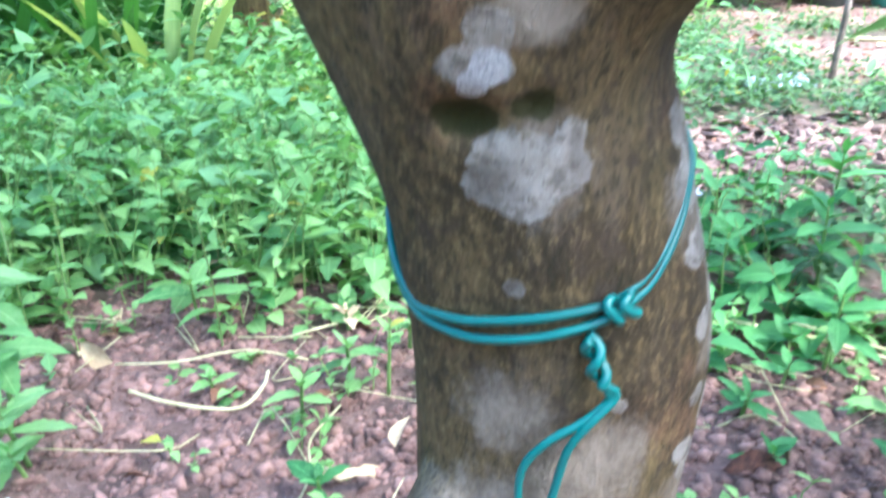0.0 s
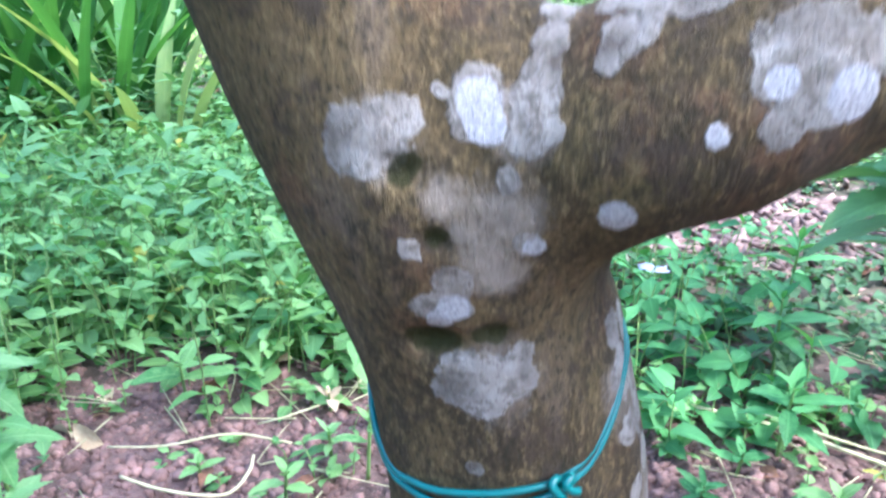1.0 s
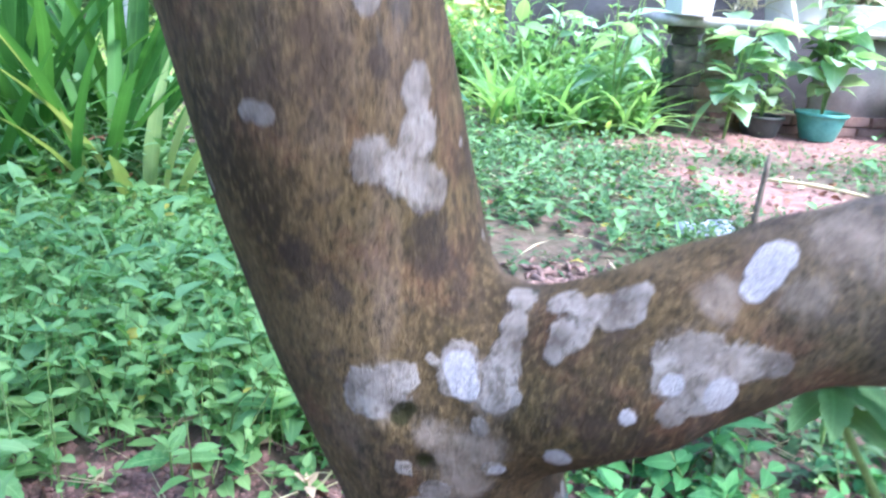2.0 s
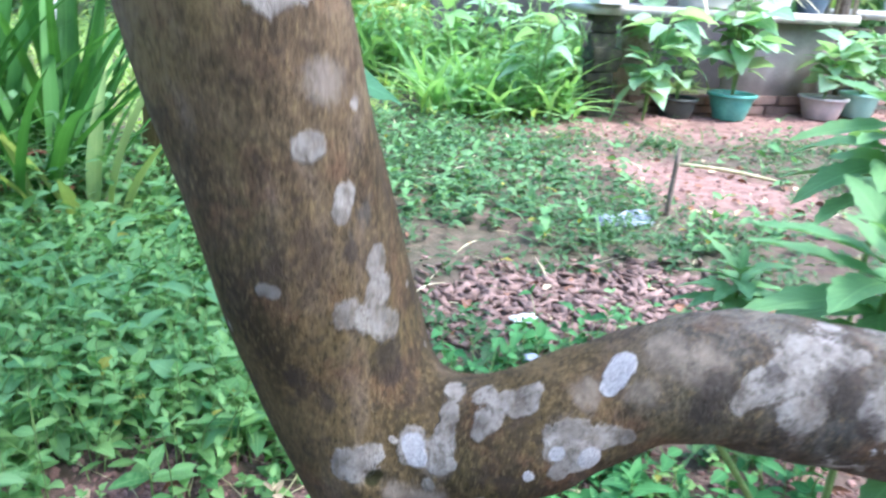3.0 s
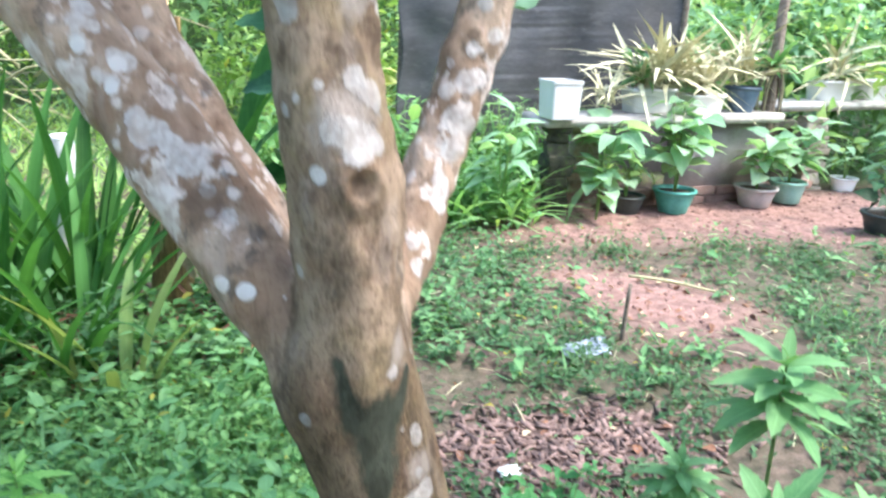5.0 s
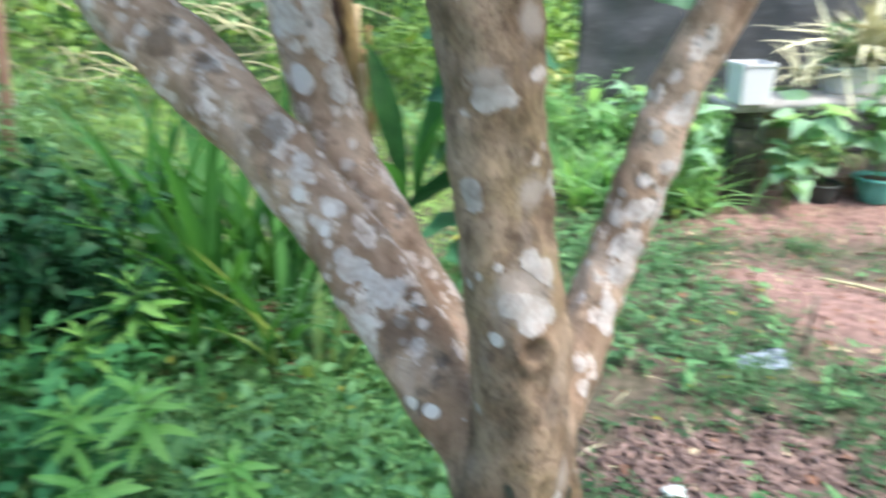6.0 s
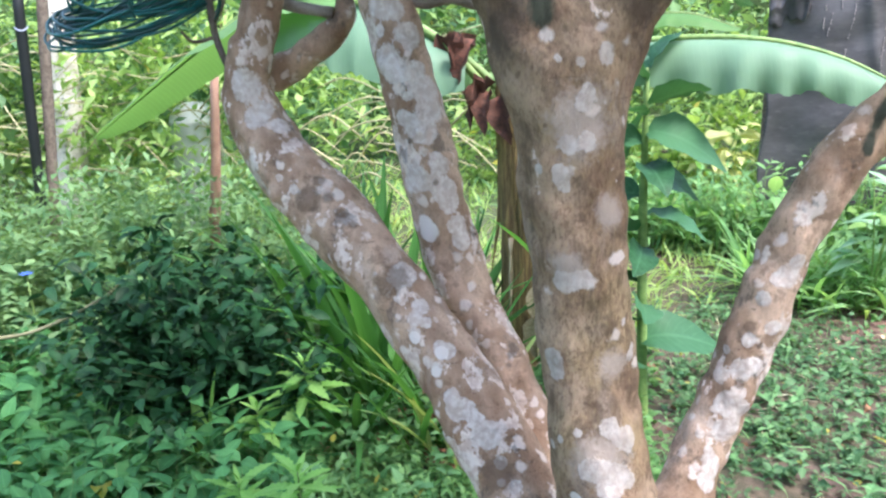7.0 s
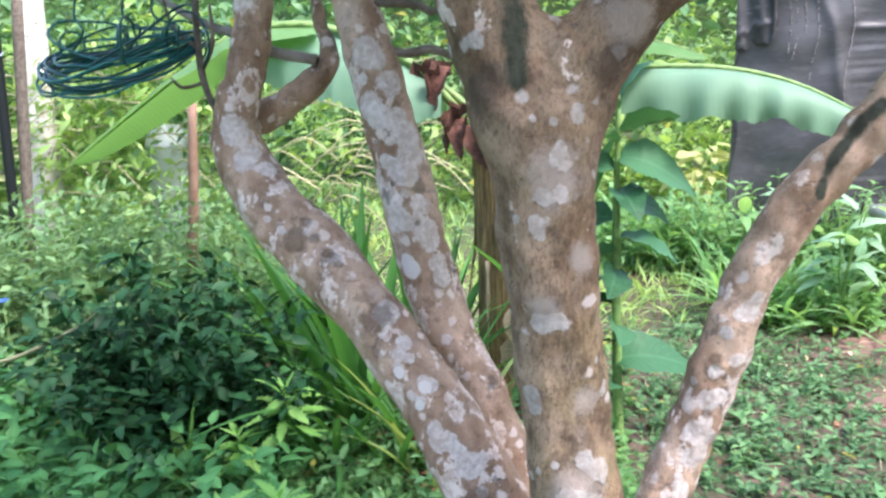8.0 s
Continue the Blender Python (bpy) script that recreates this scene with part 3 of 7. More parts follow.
def build_ground():
    ax = np.concatenate([-np.geomspace(60, 4.2, 26), np.linspace(-4, 5, 226), np.geomspace(5.3, 60, 24)])
    ay = np.concatenate([-np.geomspace(60, 1.2, 22), np.linspace(-1, 7, 201), np.geomspace(7.3, 70, 24)])
    x, y = np.meshgrid(ax, ay)
    z = ground_z(x, y) * np.clip(1.4 - np.hypot(x, y - 2) / 12, 0, 1)
    v = np.stack([x, y, z], -1).reshape(-1, 3)
    nx = len(ax)
    i, j = np.meshgrid(np.arange(len(ay) - 1), np.arange(nx - 1), indexing="ij")
    q = np.stack([i * nx + j, i * nx + j + 1, (i + 1) * nx + j + 1, (i + 1) * nx + j], -1).reshape(-1, 4)
    me = array_mesh("ground", v, q)
    green = me.attributes.new("green", "FLOAT", "POINT")
    green.data.foreach_set("value", (np.clip(1 - bare(v[:, 0], v[:, 1]), 0, 1) * np.clip(0.35 + 0.25 * (np.hypot(v[:, 0] - 0.5, v[:, 1] - 2.5) - 2.6), 0.35, 0.95)).astype(np.float32))
    # mask of the paler, sunlit-looking soil: open ground behind the tree
    path = np.clip((v[:, 1] - 2.0) / 0.5, 0, 1) * np.clip(bare(v[:, 0], v[:, 1]), 0, 1)
    me.attributes.new("dry", "FLOAT", "POINT").data.foreach_set("value", path.astype(np.float32))
    ob = link_mesh("ground", me, SOIL)
    return tagged(ob, "crumbly red-brown garden soil with thin green growth", "ground", kind="structure")


build_ground()


# ---- the tree ----
TRUNK = [(0.075, 0.395, -0.06, 0.105), (0.074, 0.393, 0.03, 0.086), (0.074, 0.390, 0.12, 0.071), (0.075, 0.389, 0.196, 0.066), (0.077, 0.389, 0.247, 0.066),
         (0.075, 0.390, 0.294, 0.067), (0.067, 0.390, 0.336, 0.067), (0.057, 0.388, 0.375, 0.066), (0.040, 0.379, 0.420, 0.063), (0.018, 0.369, 0.478, 0.064),
         (-0.006, 0.376, 0.543, 0.067), (-0.022, 0.368, 0.593, 0.068), (-0.032, 0.357, 0.636, 0.066), (-0.046, 0.350, 0.700, 0.064), (-0.062, 0.344, 0.766, 0.065),
         (-0.077, 0.337, 0.821, 0.064), (-0.092, 0.335, 0.870, 0.066), (-0.110, 0.336, 0.935, 0.064)]
MAIN_STEM = [(-0.108, 0.330, 0.930, 0.056), (-0.109, 0.312, 1.00, 0.050), (-0.110, 0.306, 1.06, 0.049), (-0.114, 0.304, 1.12, 0.050), (-0.124, 0.307, 1.19, 0.049),
             (-0.132, 0.312, 1.248, 0.047), (-0.137, 0.317, 1.305, 0.047), (-0.144, 0.317, 1.38, 0.048), (-0.152, 0.317, 1.45, 0.049), (-0.158, 0.319, 1.52, 0.052), (-0.166, 0.328, 1.57, 0.058)]
UPPER_LEFT = [(-0.170, 0.328, 1.575, 0.056), (-0.190, 0.326, 1.625, 0.053), (-0.212, 0.326, 1.675, 0.049), (-0.25, 0.335, 1.80, 0.045), (-0.31, 0.36, 2.0, 0.036), (-0.38, 0.40, 2.3, 0.024)]
UPPER_RIGHT = [(-0.155, 0.332, 1.575, 0.050), (-0.112, 0.340, 1.632, 0.043), (-0.068, 0.348, 1.685, 0.038), (0.02, 0.365, 1.79, 0.034), (0.12, 0.40, 1.98, 0.028), (0.22, 0.44, 2.3, 0.020)]
LEFT_LIMB = [(-0.115, 0.342, 0.920, 0.050), (-0.150, 0.360, 0.972, 0.048), (-0.186, 0.374, 1.014, 0.046), (-0.232, 0.401, 1.073, 0.048), (-0.272, 0.431, 1.123, 0.049),
             (-0.322, 0.449, 1.185, 0.045), (-0.375, 0.468, 1.248, 0.043), (-0.442, 0.493, 1.318, 0.045), (-0.517, 0.518, 1.380, 0.048), (-0.575, 0.532, 1.426, 0.047),
             (-0.618, 0.543, 1.483, 0.043), (-0.637, 0.543, 1.533, 0.036), (-0.632, 0.546, 1.575, 0.031), (-0.611, 0.556, 1.648, 0.027), (-0.600, 0.57, 1.76, 0.025), (-0.64, 0.60, 2.05, 0.018)]
SIDE_LIMB = [(-0.645, 0.590, 1.545, 0.022), (-0.612, 0.615, 1.563, 0.0225), (-0.581, 0.622, 1.582, 0.022), (-0.550, 0.630, 1.605, 0.0205), (-0.527, 0.636, 1.632, 0.017), (-0.524, 0.640, 1.66, 0.012), (-0.538, 0.645, 1.70, 0.009), (-0.55, 0.65, 1.85, 0.006)]
SECOND_LIMB = [(-0.14, 0.385, 0.965, 0.032), (-0.19, 0.461, 1.035, 0.0342), (-0.24, 0.512, 1.108, 0.0348), (-0.288, 0.544, 1.183, 0.0359), (-0.333, 0.567, 1.25, 0.0368), (-0.36, 0.575, 1.32, 0.0391),
               (-0.385, 0.569, 1.43, 0.039), (-0.41, 0.584, 1.53, 0.039), (-0.429, 0.59, 1.602, 0.037), (-0.449, 0.595, 1.666, 0.033), (-0.48, 0.61, 1.8, 0.03), (-0.53, 0.64, 2.15, 0.021)]
RIGHT_LIMB = [(-0.100, 0.350, 0.965, 0.036), (-0.062, 0.400, 1.015, 0.034), (-0.034, 0.448, 1.067, 0.032), (-0.010, 0.487, 1.130, 0.031), (0.010, 0.505, 1.182, 0.032), (0.038, 0.521, 1.260, 0.031),
              (0.066, 0.534, 1.347, 0.031), (0.096, 0.545, 1.415, 0.030), (0.124, 0.552, 1.457, 0.030), (0.163, 0.560, 1.500, 0.030), (0.24, 0.58, 1.61, 0.027), (0.36, 0.61, 1.90, 0.020)]
LOW_LIMB = [(0.045, 0.372, 0.455, 0.050), (0.085, 0.343, 0.479, 0.050), (0.112, 0.330, 0.493, 0.0465), (0.145, 0.324, 0.510, 0.0435), (0.187, 0.320, 0.531, 0.0425), (0.216, 0.318, 0.545, 0.0435),
            (0.255, 0.318, 0.550, 0.0465), (0.32, 0.317, 0.541, 0.051), (0.42, 0.318, 0.524, 0.055), (0.55, 0.325, 0.522, 0.055), (0.70, 0.31, 0.56, 0.048), (0.86, 0.30, 0.65, 0.036)]
ROOT = [(0.055, 0.375, 0.225, 0.024), (0.028, 0.350, 0.195, 0.028), (0.014, 0.338, 0.14, 0.034), (0.0, 0.325, 0.07, 0.040), (-0.02, 0.31, -0.04, 0.045)]
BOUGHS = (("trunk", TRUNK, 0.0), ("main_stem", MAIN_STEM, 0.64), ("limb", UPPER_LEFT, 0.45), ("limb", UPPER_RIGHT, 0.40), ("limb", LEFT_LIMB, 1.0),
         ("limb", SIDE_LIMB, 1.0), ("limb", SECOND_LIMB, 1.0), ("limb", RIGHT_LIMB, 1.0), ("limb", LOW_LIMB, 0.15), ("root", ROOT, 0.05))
# pale crusts on the bark: x, y, z, radius
CRUSTS_LOW = [(0.124, 0.348, 0.395, 0.009), (0.126, 0.347, 0.37, 0.010), (0.128, 0.348, 0.345, 0.0085), (0.131, 0.350, 0.31, 0.007), (0.133, 0.352, 0.275, 0.006), (0.131, 0.350, 0.245, 0.007), (0.127, 0.37, 0.392, 0.01), (0.13, 0.366, 0.368, 0.012), (0.133, 0.366, 0.345, 0.012), (0.136, 0.368, 0.318, 0.011), (0.139, 0.372, 0.29, 0.012),
    (0.138, 0.37, 0.262, 0.01), (0.134, 0.362, 0.235, 0.011), (0.058, 0.326, 0.22, 0.01), (0.015, 0.305, 0.485, 0.0105), (0.001, 0.306, 0.48, 0.009),
    (0.004, 0.306, 0.487, 0.0115), (0.02, 0.306, 0.495, 0.009), (0.009, 0.305, 0.479, 0.008), (0.046, 0.308, 0.495, 0.0095), (0.045, 0.308, 0.502, 0.009), (0.134, 0.279, 0.513, 0.005)]
CRUSTS_LOW += [(0.047, 0.311, 0.506, 0.0078), (0.033, 0.31, 0.505, 0.0025),
    (0.024, 0.305, 0.446, 0.0023), (0.068, 0.305, 0.45, 0.0066), (0.031, 0.312, 0.42, 0.0075), (0.04, 0.308, 0.432, 0.0077),
    (0.044, 0.312, 0.42, 0.0048), (0.045, 0.319, 0.387, 0.0121), (0.064, 0.319, 0.385, 0.0134), (0.055, 0.32, 0.373, 0.0099)]
CRUSTS_LOW += [(0.069, 0.322, 0.397, 0.0055), (0.04, 0.323, 0.377, 0.0085), (0.123, 0.372, 0.375, 0.0076), (0.116, 0.35, 0.371, 0.0056), (0.052, 0.325, 0.336, 0.0042),
    (0.095, 0.328, 0.284, 0.0038), (0.117, 0.356, 0.378, 0.0052)]
CRUSTS_FORK = [(0.078, 0.333, 0.538, 0.0065), (0.076, 0.329, 0.531, 0.0078), (0.072, 0.315, 0.523, 0.0078), (0.068, 0.307, 0.514, 0.0078), (0.066, 0.301, 0.503, 0.0088), (0.064, 0.298, 0.491, 0.0078), (0.06, 0.303, 0.474, 0.005), (0.095, 0.317, 0.535, 0.0085), (0.095, 0.3, 0.526, 0.01),
    (0.089, 0.296, 0.517, 0.0058), (0.101, 0.3, 0.529, 0.0058), (0.12, 0.301, 0.54, 0.01), (0.112, 0.3, 0.535, 0.0064), (0.128, 0.305, 0.546, 0.0047), (0.076, 0.3, 0.492, 0.0033), (0.144, 0.279, 0.523, 0.0138), (0.136, 0.282, 0.524, 0.0081), (0.152, 0.277, 0.51, 0.0106),
    (0.152, 0.279, 0.53, 0.0087), (0.169, 0.275, 0.525, 0.0105), (0.181, 0.273, 0.525, 0.0071), (0.141, 0.279, 0.498, 0.0071), (0.107, 0.306, 0.536, 0.0085)]
CRUSTS_TRUNK = [(0.02, 0.319, 0.63, 0.0095), (0.021, 0.319, 0.609, 0.0125), (0.017, 0.314, 0.591, 0.0135), (0.003, 0.305, 0.598, 0.012), (0.028, 0.322, 0.582, 0.0125),
    (-0.048, 0.295, 0.617, 0.0046), (-0.074, 0.329, 0.577, 0.0042), (0.041, 0.35, 0.601, 0.0022), (0.056, 0.355, 0.553, 0.0029), (-0.048, 0.278, 0.825, 0.0144),
    (-0.033, 0.291, 0.832, 0.0121), (-0.054, 0.275, 0.819, 0.011), (-0.04, 0.28, 0.794, 0.0185), (-0.027, 0.289, 0.797, 0.015)]
CRUSTS_TRUNK += [(-0.036, 0.283, 0.812, 0.013), (-0.046, 0.296, 0.895, 0.0071), (-0.06, 0.283, 0.904, 0.0032), (-0.021, 0.292, 0.706, 0.0103), (0, 0.303, 0.675, 0.0088),
    (-0.001, 0.301, 0.665, 0.0078), (-0.042, 0.289, 0.853, 0.0059), (0.004, 0.313, 0.727, 0.0038), (-0.041, 0.294, 0.616, 0.0044), (-0.151, 0.28, 0.92, 0.007),
    (-0.044, 0.296, 0.887, 0.0084)]
CRUSTS_BOUGH = [(0.296, 0.283, 0.579, 0.022), (0.264, 0.273, 0.567, 0.0125), (0.292, 0.266, 0.551, 0.017), (0.252, 0.269, 0.556, 0.0085), (0.356, 0.267, 0.552, 0.021), (0.336, 0.29, 0.581, 0.006), (0.39, 0.291, 0.575, 0.0103), (0.322, 0.289, 0.581, 0.0108),
    (-0.042, 0.396, 1.056, 0.0078),
    (-0.037, 0.385, 1.033, 0.01), (-0.009, 0.446, 1.111, 0.0105), (-0.118, 0.256, 1.191, 0.0119), (-0.153, 0.287, 1.063, 0.007)]
CRUSTS_STEM = [(-0.163, 0.277, 1.293, 0.0106), (-0.162, 0.276, 1.28, 0.0103), (-0.155, 0.27, 1.374, 0.0105), (-0.142, 0.269, 1.374, 0.0081), (-0.134, 0.27, 1.377, 0.0089), (-0.098, 0.293, 1.33, 0.0038), (-0.093, 0.297, 1.296, 0.0064), (-0.092, 0.3, 1.303, 0.0043), (-0.092, 0.276, 1.217, 0.0131), (-0.108, 0.267, 1.23, 0.0104), (-0.126, 0.258, 1.189, 0.0097), (-0.111, 0.259, 1.187, 0.012), (-0.097, 0.264, 1.184, 0.012), (-0.104, 0.259, 1.171, 0.0121), (-0.089, 0.268, 1.177, 0.0083), (-0.162, 0.275, 1.204, 0.0053), (-0.153, 0.267, 1.214, 0.0039), (-0.136, 0.262, 1.225, 0.0047)]
CRUSTS_STEM += [(-0.117, 0.282, 1.579, 0.0097), (-0.136, 0.271, 1.538, 0.01), (-0.133, 0.272, 1.547, 0.0069), (-0.15, 0.267, 1.501, 0.0097), (-0.133, 0.272, 1.503, 0.0093), (-0.155, 0.267, 1.47, 0.0086), (-0.157, 0.267, 1.478, 0.0062), (-0.153, 0.268, 1.463, 0.0063), (-0.177, 0.272, 1.478, 0.0051), (-0.158, 0.263, 1.576, 0.0038), (-0.139, 0.268, 1.572, 0.0046)] + [(-0.165, 0.279, 1.292, 0.0097), (-0.153, 0.27, 1.372, 0.010), (-0.214, 0.276, 1.648, 0.0092), (-0.118, 0.284, 1.577, 0.0091)]
CRUSTS_UPPER = [(-0.437, 0.559, 1.644, 0.021), (-0.422, 0.561, 1.637, 0.0151), (-0.403, 0.562, 1.602, 0.0196), (-0.44, 0.555, 1.609, 0.0081), (-0.429, 0.551, 1.574, 0.0207), (-0.416, 0.548, 1.557, 0.0172), (-0.392, 0.556, 1.559, 0.0137), (-0.383, 0.555, 1.534, 0.0217), (-0.375, 0.552, 1.51, 0.0188), (-0.401, 0.544, 1.526, 0.0057), (-0.408, 0.54, 1.499, 0.0114), (-0.385, 0.539, 1.487, 0.0214), (-0.375, 0.541, 1.479, 0.0147), (-0.378, 0.534, 1.456, 0.0062), (-0.389, 0.53, 1.422, 0.0204), (-0.403, 0.536, 1.411, 0.0126), (-0.36, 0.54, 1.437, 0.0158), (-0.355, 0.538, 1.406, 0.0181), (-0.347, 0.543, 1.388, 0.0159), (-0.363, 0.54, 1.446, 0.0102), (-0.339, 0.547, 1.358, 0.0138), (-0.333, 0.549, 1.337, 0.015)]
CRUSTS_UPPER += [(0.067, 0.501, 1.323, 0.0139), (0.056, 0.499, 1.32, 0.0096), (0.053, 0.493, 1.262, 0.0102), (0.028, 0.487, 1.248, 0.0091), (0.022, 0.479, 1.213, 0.0141), (-0.001, 0.482, 1.204, 0.0103), (0.036, 0.484, 1.218, 0.0109), (0.007, 0.469, 1.172, 0.0152), (0.022, 0.475, 1.166, 0.0121), (0.017, 0.474, 1.185, 0.0098), (0.004, 0.461, 1.141, 0.0142), (0.016, 0.469, 1.146, 0.0121), (-0.042, 0.451, 1.115, 0.0071), (-0.026, 0.435, 1.104, 0.006), (-0.01, 0.448, 1.122, 0.006), (-0.021, 0.457, 1.137, 0.0055), (-0.031, 0.474, 1.15, 0.0055), (-0.004, 0.442, 1.101, 0.0137), (-0.01, 0.433, 1.09, 0.0137), (0.041, 0.496, 1.296, 0.0091), (0.076, 0.504, 1.339, 0.0096), (0.004, 0.491, 1.232, 0.006)]
CRUSTS_UPPER += [(-0.319, 0.422, 1.228, 0.0106), (-0.289, 0.396, 1.167, 0.0116), (-0.263, 0.385, 1.141, 0.0189), (-0.276, 0.391, 1.156, 0.0116), (-0.241, 0.371, 1.116, 0.0083), (-0.303, 0.394, 1.161, 0.0116), (-0.309, 0.399, 1.178, 0.0116), (-0.221, 0.359, 1.094, 0.0083), (-0.245, 0.396, 1.147, 0.0068), (-0.385, 0.455, 1.311, 0.0184), (-0.358, 0.441, 1.277, 0.0118), (-0.347, 0.432, 1.259, 0.0069), (-0.362, 0.429, 1.263, 0.0096), (-0.36, 0.422, 1.245, 0.0085), (-0.33, 0.409, 1.209, 0.0085), (-0.343, 0.412, 1.214, 0.0064), (-0.328, 0.421, 1.232, 0.0095), (-0.386, 0.435, 1.285, 0.0048), (-0.618, 0.514, 1.543, 0.0218), (-0.625, 0.513, 1.554, 0.0146)]
CRUSTS_UPPER += [(-0.597, 0.518, 1.514, 0.012), (-0.577, 0.519, 1.491, 0.0132), (-0.542, 0.478, 1.413, 0.0075), (-0.565, 0.483, 1.427, 0.0058)] + [(-0.432, 0.56, 1.647, 0.0179), (-0.606, 0.508, 1.505, 0.0171)]
WHITES = [(0.096, 0.292, 0.464, 0.0073), (0.047, 0.306, 0.502, 0.0084), (0.05, 0.303, 0.493, 0.0077), (0.122, 0.282, 0.496, 0.0048), (0.139, 0.281, 0.513, 0.0054), (0.07, 0.303, 0.448, 0.005), (0.041, 0.313, 0.42, 0.0069), (0.035, 0.315, 0.414, 0.0048), (0.161, 0.28, 0.51, 0.0084)] + [(-0.378, 0.535, 1.348, 0.0161), (-0.383, 0.535, 1.359, 0.0126), (0.1755, 0.2935, 0.5635, 0.0088), (0.181, 0.298, 0.570, 0.0094), (0.170, 0.289, 0.557, 0.0060),  (-0.228, 0.344, 1.031, 0.0086), (-0.206, 0.334, 1.026, 0.01), (-0.138, 0.259, 1.153, 0.0082), 
    (-0.36, 0.421, 1.242, 0.0079), (-0.325, 0.419, 1.226, 0.0092), (-0.33, 0.41, 1.204, 0.0078)]
# dark streaks: from, to, width
STREAKS = [((0.085, 0.338, 0.537), (0.075, 0.312, 0.500), 0.0030, 0.0025), ((0.075, 0.312, 0.500), (0.071, 0.302, 0.466), 0.0030, 0.0015),
           ((-0.120, 0.265, 0.985), (-0.104, 0.267, 0.925), 0.006, 0.018), ((-0.055, 0.294, 0.962), (-0.072, 0.276, 0.920), 0.006, 0.015),
           ((-0.086, 0.272, 0.928), (-0.083, 0.269, 0.868), 0.027, 0.020), ((-0.083, 0.269, 0.868), (-0.079, 0.272, 0.810), 0.020, 0.004),
           ((-0.174, 0.282, 1.700), (-0.174, 0.268, 1.612), 0.022, 0.012), ((0.198, 0.546, 1.565), (0.169, 0.541, 1.535), 0.010, 0.010), ((0.169, 0.541, 1.535), (0.146, 0.53, 1.499), 0.010, 0.008), ((0.146, 0.53, 1.499), (0.137, 0.523, 1.463), 0.008, 0.007)]
# dusky stains: x, y, z, radius
DUSKS = [(-0.102, 0.257, 1.144, 0.013), (-0.511, 0.49, 1.422, 0.0103), (-0.494, 0.481, 1.403, 0.009), (-0.473, 0.474, 1.385, 0.0101), (-0.456, 0.47, 1.372, 0.0078), (-0.364, 0.534, 1.415, 0.0045), (-0.396, 0.534, 1.47, 0.0045), (0.028, 0.491, 1.263, 0.0086), (0.041, 0.487, 1.24, 0.0054), (0.019, 0.476, 1.197, 0.0065)]
DUSKS += [(0.236, 0.275, 0.567, 0.0141), (0.273, 0.277, 0.574, 0.0083), (0.322, 0.272, 0.565, 0.0193), (0.373, 0.276, 0.565, 0.0146), (0.227, 0.269, 0.547, 0.0162), (0.338, 0.264, 0.545, 0.011),
         (0.028, 0.321, 0.564, 0.013), (0.031, 0.320, 0.551, 0.012), (0.004, 0.305, 0.640, 0.009), (-0.030, 0.305, 0.552, 0.010), (-0.010, 0.303, 0.532, 0.009),
         (-0.085, 0.295, 1.62, 0.026), (-0.205, 0.285, 1.60, 0.024), (-0.245, 0.375, 1.10, 0.022), (-0.40, 0.46, 1.30, 0.024), (-0.52, 0.48, 1.40, 0.020)]
# soft grey stains, and paler patches low on the trunk: x, y, z, radius
STAINS = [(0.045, 0.326, 0.275, 0.024), (0.09, 0.328, 0.255, 0.026), (0.045, 0.33, 0.225, 0.028), (0.10, 0.335, 0.21, 0.026), (0.07, 0.322, 0.24, 0.02), (0.135, 0.365, 0.3, 0.020), (0.137, 0.37, 0.36, 0.022), (0.09, 0.33, 0.19, 0.024), (0.13, 0.36, 0.22, 0.020), (0.062, 0.303, 0.462, 0.016), (0.056, 0.304, 0.44, 0.016), (0.066, 0.308, 0.492, 0.014),
    (0.157, 0.292, 0.552, 0.012), (0.208, 0.294, 0.579, 0.019), (0.189, 0.281, 0.559, 0.0132), (0.145, 0.278, 0.521, 0.0202), (0.23, 0.285, 0.575, 0.018)]
STAINS += [(0.036, 0.304, 0.467, 0.011), (0.051, 0.304, 0.463, 0.0125), (0.045, 0.304, 0.455, 0.0085), (0.068, 0.301, 0.464, 0.002)] + [(0.06, 0.318, 0.384, 0.022), (0.012, 0.306, 0.485, 0.018), (0.11, 0.36, 0.36, 0.02), (-0.035, 0.284, 0.86, 0.02), (-0.012, 0.297, 0.74, 0.016), 
    (-0.06, 0.285, 0.99, 0.024), (-0.115, 0.258, 1.2, 0.034), (-0.135, 0.262, 1.52, 0.04), (-0.15, 0.266, 1.385, 0.022), (-0.105, 0.275, 1.44, 0.02),
    (-0.1, 0.27, 1.29, 0.02), (-0.07, 0.3, 1.66, 0.03)]
# moss and painted shade in the bark hollows: x, y, z, radius
MOSS_SHADE = [(0.028, 0.321, 0.401, 0.006), (0.034, 0.323, 0.401, 0.007), (0.040, 0.322, 0.402, 0.006), (0.058, 0.320, 0.406, 0.005), (0.058, 0.316, 0.407, 0.006), (0.052, 0.316, 0.406, 0.004), (0.024, 0.304, 0.478, 0.005), (0.034, 0.305, 0.451, 0.005), (0.021, 0.304, 0.475, 0.005)]


